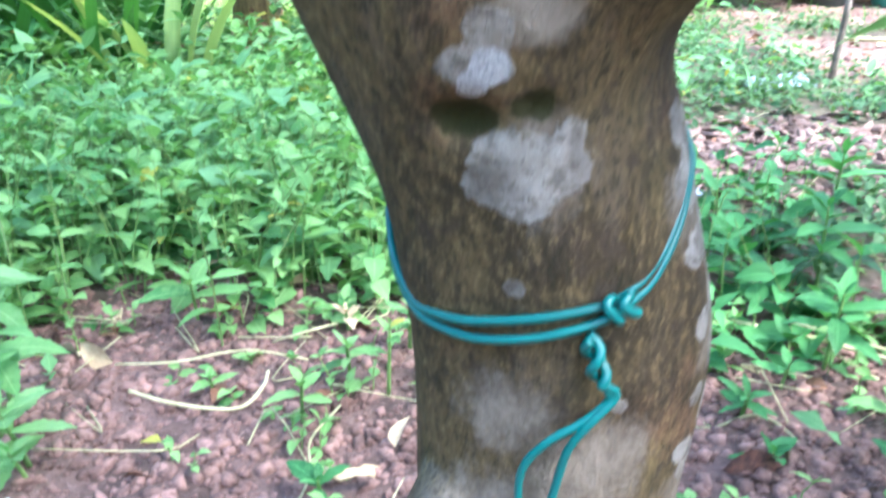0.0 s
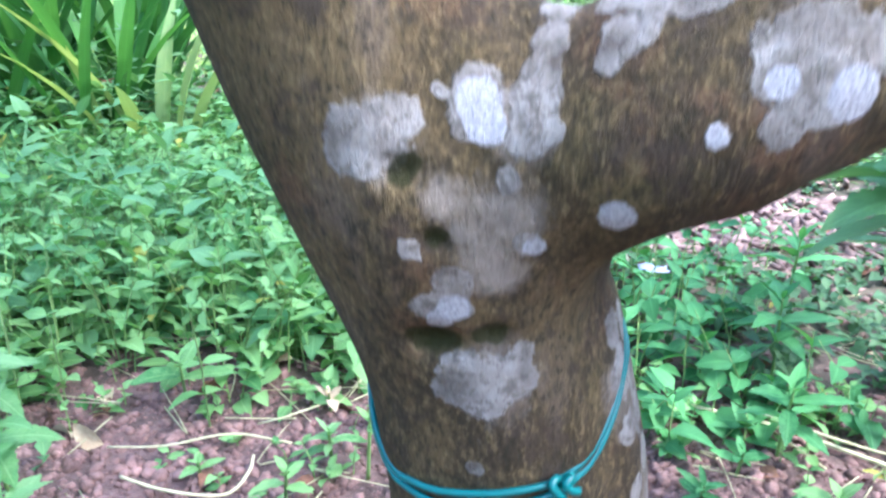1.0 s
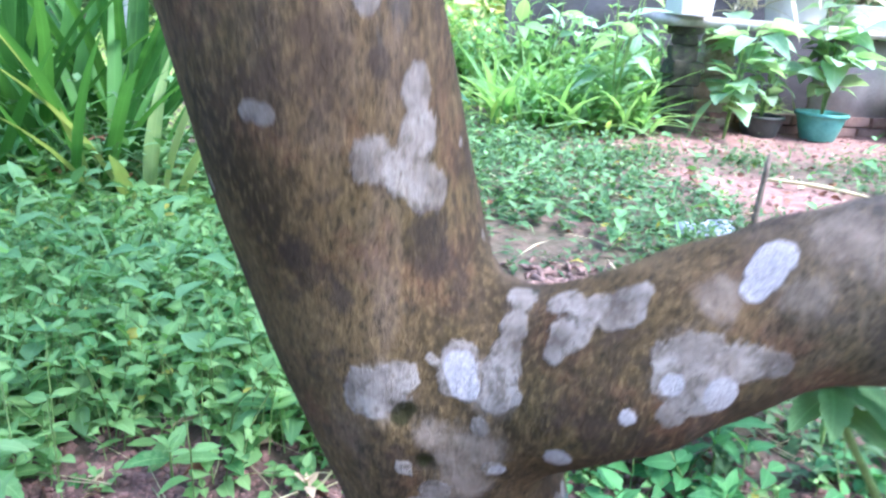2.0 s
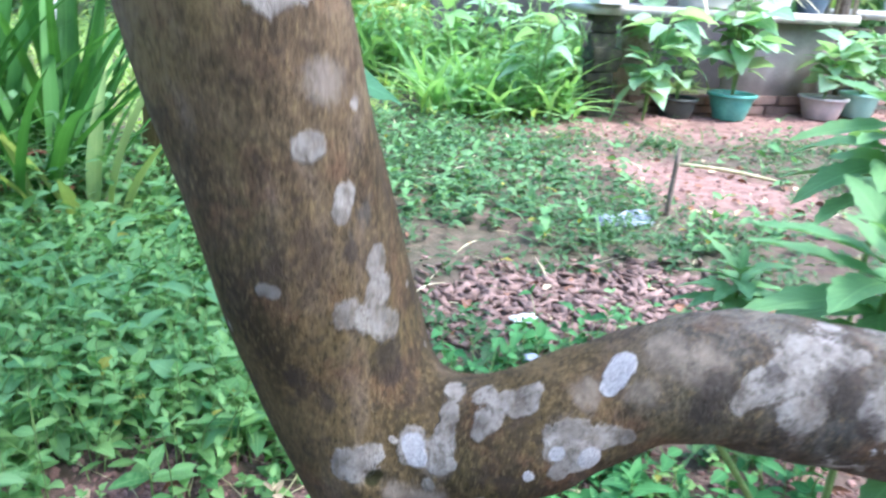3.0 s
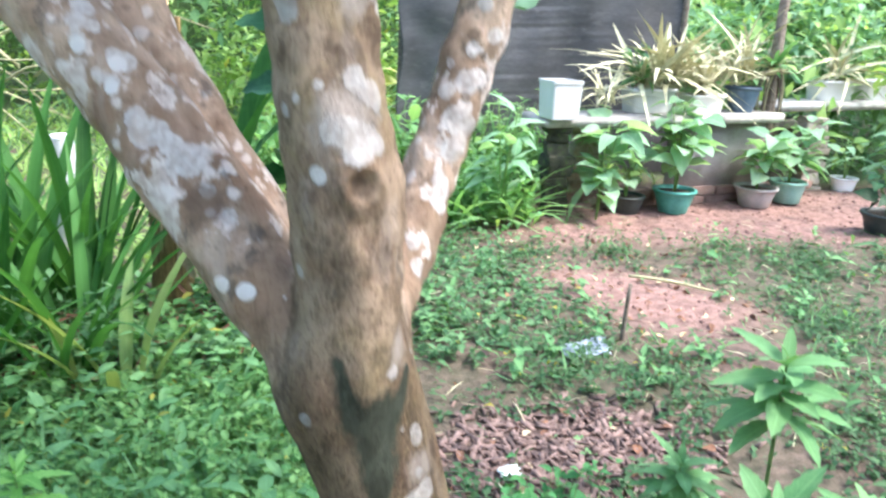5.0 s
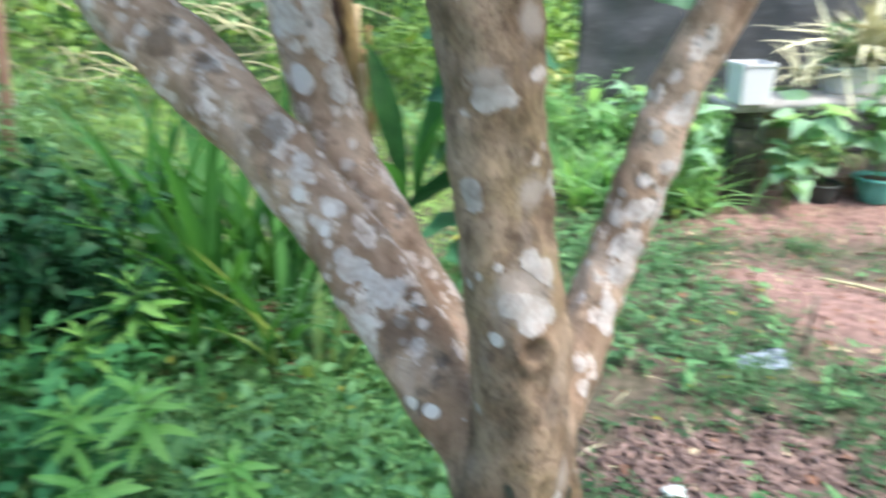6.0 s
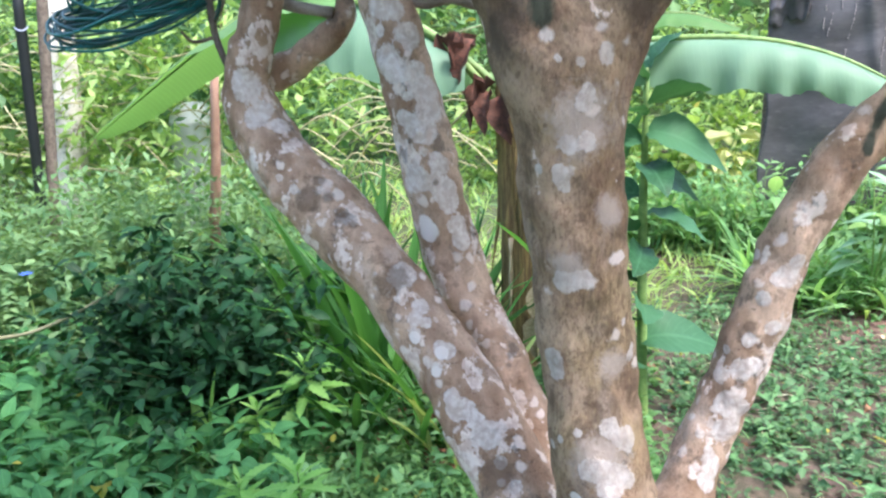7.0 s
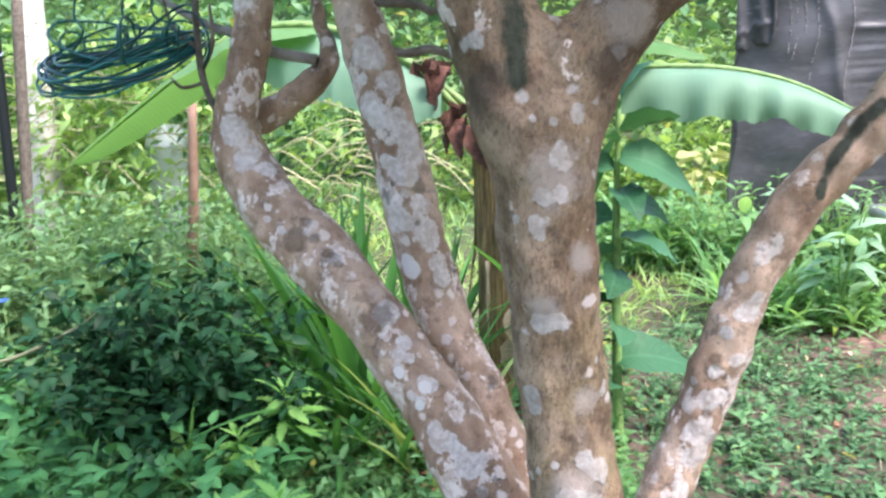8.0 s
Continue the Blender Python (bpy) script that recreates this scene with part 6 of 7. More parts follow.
strap_clump((-1.32, 2.46, 0), 32, (0.65, 1.2), 61, "clump of tall dark green strap-shaped leaves", lift=(1.12, 1.54), width=0.052)
strap_clump((-1.00, 2.30, 0), 30, (0.45, 0.95), 66, "clump of tall dark green strap-shaped leaves", lift=(1.05, 1.54), width=0.052)
strap_clump((-1.12, 2.80, 0), 34, (0.65, 1.15), 62, "clump of slender upright green strap leaves", None, "thin_strap", (1.15, 1.52), 0.052)
strap_clump((-1.72, 2.72, 0), 24, (0.65, 1.15), 63, "clump of tall dark green strap-shaped leaves", lift=(1.2, 1.55), width=0.052)
strap_clump((-1.30, 2.20, 0), 16, (0.40, 0.75), 65, "dark green strap leaves arching low over the weeds", None, "low_strap", (0.5, 1.2), 0.05)
_pale = thing("strap_plant", (-0.80, 2.12, 0), "pale yellowish strap leaves bending over the weeds", "plant", "strap-leaved clumps")
for dx, dy, az, pitch, roll, size in ((0.05, 0.0, 0.3, 1.50, 0.3, 0.64), (0.0, 0.03, 1.9, 1.42, -0.4, 0.52), (0.09, -0.02, 5.6, 1.30, 0.2, 0.46), (-0.04, 0.0, 3.3, 1.25, 0.5, 0.58), (-0.15, 0.0, 3.0, 1.46, 0.9, 0.66), (-0.13, 0.02, 4.2, 1.15, -0.2, 0.50), (-0.02, -0.04, 4.9, 1.05, 0.1, 0.42)):
    put_leaf(_pale, leaf_data("pale_strap", STRAP_PALE, 1.0, 0.095, 9, 0.35, 0.4, 0.42, 0.0, 0.01), (dx, dy, -0.01), az, pitch, roll, size)
_broad = thing("broad_leaf_plant", (-0.58, 2.72, 0), "plant with upright broad dark green blades beside the dry stem", "plant")
part("stem", tube([(0, 0, -0.02), (0.03, 0, 0.25), (0.07, 0, 0.52)], [0.014, 0.013, 0.011], 9, 4), STEM, _broad)
for az, pitch, roll, size in ((0.6, 1.40, 0.2, 1.25), (2.5, 1.34, -0.5, 1.05), (5.2, 1.25, 0.6, 0.85), (3.6, 1.10, 0.1, 0.75), (1.4, 1.15, -0.3, 0.80), (4.4, 0.95, 0.4, 0.62)):
    put_leaf(_broad, leaf_data("broad_blade", STRAP, 1.0, 0.15, 12, 0.22, 0.35, 0.6, 0.02), (0.07 + 0.02 * math.cos(az), 0.02 * math.sin(az), 0.50), az, pitch, roll, size * 0.7)


def hanging_blade(midrib, half, sag, seed, across=4, torn=0.10):
    """A banana blade: two halves that hang from a curved midrib, with a wavy lower edge."""
    rng = np.random.default_rng(seed)
    m = smooth_path(midrib, 16)
    n = len(m)
    t = np.gradient(m, axis=0)
    t /= np.linalg.norm(t, axis=1)[:, None]
    side = np.cross(t, (0, 0, 1.0))
    side /= np.linalg.norm(side, axis=1)[:, None]
    u = np.linspace(0, 1, n)
    w = half * np.clip(np.sin(math.pi * np.clip(u * 0.95 + 0.05, 0, 1)) ** 0.45, 0.05, 1)
    v, uv = [], []
    wave = 1 + torn * (1.5 * np.abs(np.sin(u * 6.4 + seed)) ** 0.7 - 0.9) + 0.3 * torn * np.sin(u * 34 + seed) + 0.02 * rng.normal(0, 1, n)
    for k in range(-across, across + 1):
        f = k / across
        reach = abs(f) * w * (wave if abs(k) == across else 1)
        ang = sag * (0.4 + 0.6 * abs(f)) + 0.6 * torn * np.sin(u * 30 + 0.5 * k) + 0.8 * torn * abs(f) * np.sin(u * 61 + seed)
        v.append(m + side * (np.sign(f) * reach * np.cos(ang))[:, None] - np.array([0, 0, 1.0]) * (reach * np.sin(ang))[:, None])
        uv.append(np.stack([np.full(n, 0.5 + 0.5 * f), u], 1))
    rows = 2 * across + 1
    q = [(a * n + i, a * n + i + 1, (a + 1) * n + i + 1, (a + 1) * n + i) for a in range(rows - 1) for i in range(n - 1)]
    return np.vstack(v), np.array(q), np.vstack(uv)


def build_banana():
    at = np.array([-0.80, 3.0, 0.0])
    plant = thing("banana_plant", tuple(at), "banana plant with a dry brown fibrous stem and drooping leaves", "plant")
    part("stem", tube([(0, 0, -0.02), (0.005, 0, 0.4), (-0.01, 0, 0.9), (-0.04, 0, 1.3), (-0.06, 0, 1.46)], [0.092, 0.085, 0.072, 0.058, 0.03], 18, 6, 0.05, 7), FIBRE, plant, "dry fibrous brown stem")
    rng = np.random.default_rng(71)
    for k in range(15):
        a = rng.uniform(0, 6.28)
        z0, ln = rng.uniform(0.25, 1.15), rng.uniform(0.25, 0.6)
        c, s = math.cos(a), math.sin(a)
        pts = [(0.080 * c, 0.080 * s, z0 + ln), (0.088 * c, 0.088 * s, z0 + ln * 0.5), (0.098 * c + rng.normal(0, 0.02), 0.098 * s + rng.normal(0, 0.02), z0)]
        part("sheath_strip", tube(pts, [0.012, 0.010, 0.003], 5, 4, 0.15, k), FIBRE if k % 3 else DRY_PALE, plant)
    left = [(-0.06, 0, 1.30), (-0.35, -0.05, 1.62), (-0.75, -0.12, 1.80), (-1.10, -0.20, 1.79), (-1.30, -0.25, 1.68), (-1.52, -0.25, 1.55), (-1.83, -0.25, 1.36), (-2.10, -0.25, 1.19)]
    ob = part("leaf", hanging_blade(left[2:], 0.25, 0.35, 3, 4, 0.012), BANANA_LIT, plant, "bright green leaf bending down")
    part("midrib", tube(left, [0.022, 0.02, 0.018, 0.015, 0.012, 0.009, 0.006, 0.003], 8, 5), STEM, ob)
    middle = [(-0.05, 0, 1.36), (-0.22, -0.02, 1.52), (-0.45, -0.05, 1.66), (-0.72, -0.08, 1.78), (-0.98, -0.10, 1.80), (-1.22, -0.12, 1.72)]
    ob = part("leaf", hanging_blade(middle[1:], 0.34, 1.05, 8, 4, 0.03), BANANA, plant, "broad pale green leaf bending over")
    part("midrib", tube(middle, [0.02, 0.017, 0.014, 0.011, 0.008, 0.004], 8, 5), STEM, ob)
    put_leaf(plant, leaf_data("pale_flap", DRY_PALE, 1.0, 0.36, 9, 0.3, 0.9, 0.4, 0.14), (0.085, -0.075, 0.50), 5.3, -1.25, 0.6, 0.20, "dry_flap")
    put_leaf(plant, leaf_data("pale_flap", DRY_PALE, 1.0, 0.36, 9, 0.3, 0.9, 0.4, 0.14), (0.09, -0.075, 0.36), 4.6, -1.3, 0.2, 0.22, "dry_flap")
    right = [(-0.04, -0.02, 1.40), (0.2, -0.12, 1.50), (0.5, -0.25, 1.57), (0.9, -0.30, 1.575), (1.2, -0.32, 1.51), (1.48, -0.34, 1.37)]
    ob = part("leaf", hanging_blade(right[1:], 0.20, 1.15, 5, 4, 0.11), BANANA, plant, "pale green leaf with a torn wavy edge")
    part("midrib", tube(right, [0.02, 0.017, 0.014, 0.011, 0.008, 0.004], 8, 5), STEM, ob)
    behind = [(0.0, 0.05, 1.42), (0.20, 0.10, 1.56), (0.48, 0.12, 1.66), (0.70, 0.12, 1.68), (0.92, 0.12, 1.61)]
    ob = part("leaf", hanging_blade(behind[1:], 0.10, 0.6, 9, 4, 0.04), BANANA_LIT, plant, "bright green leaf behind the others")
    part("midrib", tube(behind, [0.018, 0.014, 0.010, 0.007, 0.004], 8, 5), STEM, ob)
    for k, (x, y, z, ln, az) in enumerate(((-0.08, -0.06, 1.42, 0.22, 3.6), (-0.10, -0.07, 1.38, 0.18, 4.4), (-0.16, -0.05, 1.62, 0.26, 3.3), (-0.22, -0.06, 1.60, 0.22, 2.9), (-0.16, -0.07, 1.60, 0.20, 4.0), (-0.06, -0.07, 1.36, 0.20, 4.9))):
        put_leaf(plant, leaf_data("dry_banana" + str(k % 2), DRY_DARK, 1.0, 0.62, 8, 0.6, 1.1, 0.45, 0.16), (x, y, z), az, -0.5 - 0.15 * (k % 3), 0.7 * math.sin(3 * k), ln, "dry_leaf")


build_banana()


def build_canna():
    plant = thing("canna_plant", (-0.19, 2.62, 0), "green plant with a single stem and broad alternate leaves", "plant")
    part("stem", tube([(0, 0, -0.01), (-0.02, 0, 0.5), (-0.03, 0, 1.0), (-0.03, 0, 1.48)], [0.022, 0.020, 0.016, 0.007], 9, 5), STEM, plant)
    mesh = [leaf_data("canna" + str(i), CANNA, 1.0, w, 8, d, 0.35, 0.45, 0.05) for i, (w, d) in enumerate(((0.66, 0.45), (0.74, 0.95), (0.60, 0.25)))]
    for k, (z, az, pitch, size) in enumerate(((1.46, 0.5, 1.2, 0.24), (1.42, 2.8, 1.1, 0.22), (1.34, 0.1, 0.45, 0.27), (1.30, 3.9, 0.5, 0.24), (1.24, -0.3, 0.20, 0.30), (1.20, 3.3, 0.3, 0.27), (1.12, 5.2, 0.0, 0.24), (1.06, 0.25, 0.25, 0.28), (1.00, 3.0, 0.1, 0.27),
                                               (0.92, -0.2, 0.10, 0.28), (0.86, 3.5, 0.2, 0.28), (0.80, 4.8, -0.1, 0.26), (0.72, 1.9, 0.25, 0.28), (0.64, 2.7, 0.3, 0.32), (0.56, 5.0, 0.2, 0.28), (0.48, 3.8, 0.4, 0.32), (0.40, 0.0, 0.5, 0.34), (0.30, 4.4, 0.6, 0.34))):
        put_leaf(plant, mesh[k % 3], (-0.03, 0, z), az, pitch, 0.7 * math.sin(2.1 * k), size * 0.88)


build_canna()


# ---- poles, trunks and the hedge behind ----
def pole(name, at, pts, radii, material, label, category, sides=12, wobble=0.0, group=""):
    ob = thing(name, at, label, category, group)
    part("shaft", tube(pts, radii, sides, 3, wobble, len(label)), material, ob)
    return ob


_p = pole("garden_pole", (-3.82, 3.20, 0), [(0, 0, -0.05), (0.047, 0, 0.7), (0.16, 0, 2.4)], [0.031, 0.031, 0.030], PLASTIC_BLACK, "black plastic pipe used as an upright pole", "pole")
for z in (0.55, 1.75):
    part("tie", tube([(0.034 * math.cos(a) + 0.067 * z, 0.034 * math.sin(a), z + 0.01 * math.sin(2 * a)) for a in np.linspace(0, 6.28, 17)], 0.005, 6), PLASTIC_BLUE, _p, "blue string tied round the pole")
pole("wooden_pole", (-3.84, 3.27, 0), [(0, 0, -0.05), (0.105, 0, 0.8), (0.315, 0, 2.4)], [0.034, 0.032, 0.028], TWIG, "thin weathered wooden pole beside the black pipe", "pole", 9, 0.08)
pole("pale_tree", (-4.88, 4.6, 0), [(0, 0, -0.1), (0.06, 0, 0.8), (0.13, 0, 1.8), (0.20, 0, 3.4)], [0.15, 0.118, 0.110, 0.10], WHITEWASH, "pale smooth-barked tree trunk in the hedge", "tree", 14, 0.03)
pole("slim_tree", (-2.68, 3.25, 0), [(0, 0, -0.05), (0.06, 0, 0.5), (0.125, 0, 1.0), (0.18, 0, 1.5)], [0.036, 0.032, 0.028, 0.022], PALE_STICK, "slim reddish-brown sapling trunk", "tree", 10, 0.06)
_v = thing("bent_vine", (-3.403, 2.05, 0.0), "pale dry bent vine rising out of the weeds", "vine")
part("runner", tube([(0.0, 0.02, 0.02), (0.25, 0.0, 0.352), (0.456, 0.0, 0.387), (0.679, -0.02, 0.446), (0.891, -0.05, 0.533), (1.035, -0.05, 0.604), (1.147, -0.07, 0.662), (1.225, -0.08, 0.718)], [0.006, 0.009, 0.009, 0.009, 0.008, 0.007, 0.006, 0.004], 7, 6, 0.08), VINE, _v)
_v = thing("white_post", (-1.45, 3.75, 0), "short white-painted post standing in the grass", "post")
part("shaft", tube([(0, 0, -0.03), (0.004, 0, 0.3), (0.0, 0.004, 0.60), (0.0, 0.004, 0.62)], [0.062, 0.060, 0.058, 0.050], 16, 3, 0.03, 4), WHITE_PAINT, _v)
part("cap", lathe([(0.0, 0.605), (0.052, 0.605), (0.056, 0.615), (0.050, 0.63), (0.0, 0.635)], 18), WHITE_PAINT, _v)
_v = thing("blue_flower", (-2.95, 2.25, 0.0), "small blue flower on a thin stem", "flower")
part("stem", tube([(0, 0, 0), (0.01, 0, 0.3), (0, 0, 0.62)], 0.003, 5, 3), STEM, _v)
_bl = plain_material("blue_petal", (0.05, 0.12, 0.55), 0.5)
for k in range(5):
    put_leaf(_v, leaf_data("petal", _bl, 1.0, 0.8, 4, 0.2, 0.2, 0.6), (0, 0, 0.62), k * 1.257, 0.5, 0, 0.035, "petal")


def leaf_mass(rng, lumps, n, size, width=0.45, segments=2):
    """Leaves on and in uneven rounded lumps: rows of centre and radii."""
    lumps = np.asarray(lumps, float)
    area = lumps[:, 3] * lumps[:, 5]
    pick = rng.choice(len(lumps), n, p=area / area.sum())
    way = rng.normal(0, 1, (n, 3))
    way /= np.linalg.norm(way, axis=1)[:, None]
    way[:, 2] = np.abs(way[:, 2]) * np.where(rng.uniform(0, 1, n) < 0.75, 1, -0.6)
    bumps = 1 + 0.22 * np.sin(5 * way[:, 0] + 3 * way[:, 2] + pick) * np.sin(4 * way[:, 1] + 2 * pick)
    depth = 1 - 0.55 * rng.uniform(0, 1, n) ** 2.2
    p = lumps[pick, :3] + way * lumps[pick, 3:] * (bumps * depth)[:, None]
    gap = np.abs(p[:, 0] + 0.04 + 0.713 * (p[:, 1] + 0.42)) < 0.17
    keep = (p[:, 2] > 0.01) & ~(gap & (p[:, 1] > 3.9) & (p[:, 1] < 4.85) & (p[:, 2] > 0.92) & (p[:, 2] < 1.35))
    p = p[keep]
    m = len(p)
    which = rng.integers(0, 2, m)
    rot = turns(rng.uniform(0, 6.28, m), rng.normal(-0.1, 0.5, m), rng.normal(0, 0.5, m))
    sz = rng.uniform(*size, m)
    return [spread(leaf_shape(1, width * (0.8 + 0.5 * i), segments, 0.3, 0.3, 0.42), p[which == i], rot[which == i], sz[which == i]) for i in (0, 1)]


def build_hedges():
    rng = np.random.default_rng(81)
    # bright growth at the foot of the black sheet
    p = sow(rng, 520, -0.75, 1.7, 5.35, 5.85)
    stuff("sheet_grass", blades(rng, p, (0.30, 0.78), 0.05, (0.9, 1.5), 0.5, 4), WEED_LIGHT, "long pale green grass before the black sheet", "grass")
    p = sow(rng, 260, -0.75, 2.0, 5.3, 5.85)
    a, b = sprigs(rng, p, (0.25, 0.75), (0.07, 0.15), 5, 0.5, 0.35, 3, 0.003)
    stuff("sheet_weeds", a, WEED_FRESH, "tall leafy weeds before the black sheet", "weeds")
    stuff("sheet_weed_stems", b, STEM, "stems of the tall weeds before the black sheet", "stems")
    # broad-leaved bushes beside the shelf
    p = sow(rng, 330, 0.30, 1.22, 4.28, 4.95)
    stuff("shelf_grass", blades(rng, p, (0.22, 0.52), 0.07, (0.8, 1.5), 0.55, 4), WEED_FRESH, "fresh green long grass beside the shelf", "grass")
    p = sow(rng, 60, 0.40, 1.20, 4.25, 4.8)
    a, b = sprigs(rng, p, (0.15, 0.50), (0.07, 0.13), 4, 0.5, 0.35, 3)
    stuff("shelf_weeds", a, WEED_FRESH, "leafy fresh green weeds among the long grass", "weeds")
    stuff("shelf_weed_stems", b, STEM, "stems of the weeds among the long grass", "stems")
    # lime bushes at the far edge of the lawn
    stuff("lime_bushes", leaf_mass(rng, [(x, 8.4 + 0.5 * math.sin(3 * x), 0.35, 0.55, 0.45, 0.55 + 0.15 * math.sin(5 * x)) for x in np.arange(-2.2, 0.9, 0.62)], 2600, (0.08, 0.18), 0.4), WEED_LIME_LIT, "sunlit yellow-green bushes behind the lawn", "bushes")
    stuff("shelf_hedge", leaf_mass(rng, [(x, 6.9 + 0.15 * math.sin(4 * x), 0.9 + 0.2 * math.sin(3 * x), 0.5, 0.35, 0.9) for x in np.arange(3.1, 6.6, 0.5)], 2600, (0.09, 0.2), 0.42), POT_LEAF, "pale green shrubs behind the shelf", "bushes")
    # hedge all round, taller and darker with distance
    far = []
    for k in range(46):
        a = -1.25 + 2.5 * k / 45 + rng.normal(0, 0.02)
        d = rng.uniform(8.0, 11.5)
        far.append((-0.3 + d * math.sin(a), d * math.cos(a), rng.uniform(0.4, 1.6), rng.uniform(0.7, 1.3), rng.uniform(0.6, 1.0), rng.uniform(0.8, 1.6)))
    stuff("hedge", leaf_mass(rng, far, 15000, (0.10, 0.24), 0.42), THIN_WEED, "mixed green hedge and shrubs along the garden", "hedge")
    # lit copy of the hedge: sunlight is painted as lime leaves
    stuff("hedge_lights", leaf_mass(rng, [(x - 0.2, y - 0.5, z + 0.1, a, b, c) for x, y, z, a, b, c in far[::2]], 6500, (0.09, 0.2), 0.4), WEED_LIME_LIT, "sunlit yellow-green leaves in the hedge", "hedge")
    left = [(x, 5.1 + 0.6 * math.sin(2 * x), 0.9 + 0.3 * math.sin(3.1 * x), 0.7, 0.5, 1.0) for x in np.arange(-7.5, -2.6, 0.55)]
    stuff("left_hedge", leaf_mass(rng, left, 7000, (0.07, 0.15), 0.4), WEED_LIME_LIT, "tangled yellow-green shrubs behind the weeds", "hedge")
    # shaded copy of the left hedge: the gloom inside is put into darker leaves
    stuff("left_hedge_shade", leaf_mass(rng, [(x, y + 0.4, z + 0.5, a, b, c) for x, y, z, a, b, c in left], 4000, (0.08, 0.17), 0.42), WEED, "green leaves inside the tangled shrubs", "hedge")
    canopy = []
    for k in range(40):
        a = 2 * math.pi * k / 40
        d = rng.uniform(11, 15)
        canopy.append((d * math.sin(a), d * math.cos(a), rng.uniform(2.0, 4.5), rng.uniform(1.5, 2.4), rng.uniform(1.5, 2.4), rng.uniform(1.5, 2.8)))
    stuff("far_trees", leaf_mass(rng, canopy, 12000, (0.25, 0.6), 0.5), WEED, "leafy tree crowns round the garden", "trees")
    # closed green distance
    v, q, n = [], [], 64
    for k in range(n):
        a = 2 * math.pi * k / n
        d = 17 + 1.2 * math.sin(5 * a)
        for z in (-0.2, 2.5, 5.2 + 0.9 * math.sin(9 * a) + 0.6 * math.sin(23 * a)):
            v.append((d * math.sin(a), d * math.cos(a), z))
    for k in range(n):
        for j in range(2):
            a, b = 3 * k + j, 3 * ((k + 1) % n) + j
            q.append((a, b, b + 1, a + 1))
    ob = part("backdrop", (np.array(v), np.array(q), None), HEDGE_BACK)
    tagged(ob, "distant mass of green trees", "backdrop", kind="structure")


build_hedges()


def build_tangle():
    """Bare arching twigs that run through the shrubs behind the weeds."""
    rng = np.random.default_rng(86)
    runs = []
    for k in range(110):
        x, y, z = rng.uniform(-6.0, -1.6), rng.uniform(4.3, 5.0), rng.uniform(0.7, 1.7)
        way = rng.choice((-1, 1))
        ln = rng.uniform(0.3, 0.9)
        runs.append(tube([(x, y, z), (x + way * ln * 0.4, y - 0.1, z + rng.uniform(-0.05, 0.2)), (x + way * ln, y - 0.15, z + rng.uniform(-0.3, 0.15))], [0.008, 0.006, 0.003], 5, 4))
    stuff("twig_tangle", runs, VINE, "tangle of thin pale arching twigs in the shrubs", "twigs")


build_tangle()
_v = thing("water_tank", (-3.92, 5.02, 0.0), "pale round-topped tank behind the shrubs", "tank")
part("body", lathe([(0.0, 0.0), (0.19, 0.0), (0.20, 0.02), (0.20, 1.02), (0.205, 1.03), (0.205, 1.05)], 28), WHITE_PAINT, _v)
part("lid", lathe([(0.205, 1.05), (0.19, 1.10), (0.15, 1.16), (0.08, 1.20), (0.0, 1.21)], 28), WHITE_PAINT, _v)


# ---- dark sheet, shelf, posts ----
def sheet_depth(x, z):
    """How far the hung sheet stands out at a place on it: slack folds, a diagonal sag, flat creases across the far panel."""
    far = 1 / (1 + np.exp(-(x - 0.80) / 0.02))
    y = 0.022 * np.sin(5 * x + 1.5 * z) + 0.010 * np.sin(13 * x - 4 * z) * np.sin(5 * z + 2 * x) + 0.06 * x
    y = y + (1 - far) * (0.007 * np.sin(16 * z + 3 * np.sin(4 * x)) * np.sin(3 * x) - 0.020 * np.exp(-((x - 0.66 + 0.30 * (z - 1.7)) / 0.045) ** 2))
    creases = np.sin(38 * z + 2 * np.sin(3 * x)) + 0.6 * np.sin(71 * z - 3 * x + 1) + 0.5 * np.sin(117 * z + 5 * np.sin(2 * x))
    return y + far * (0.0036 * creases * np.clip(1.7 - x, 0.25, 1) * (0.6 + 0.4 * np.sin(7 * z + 4 * x)) - 0.016 * np.exp(-((z - 1.79 + 0.03 * x) / 0.03) ** 2))


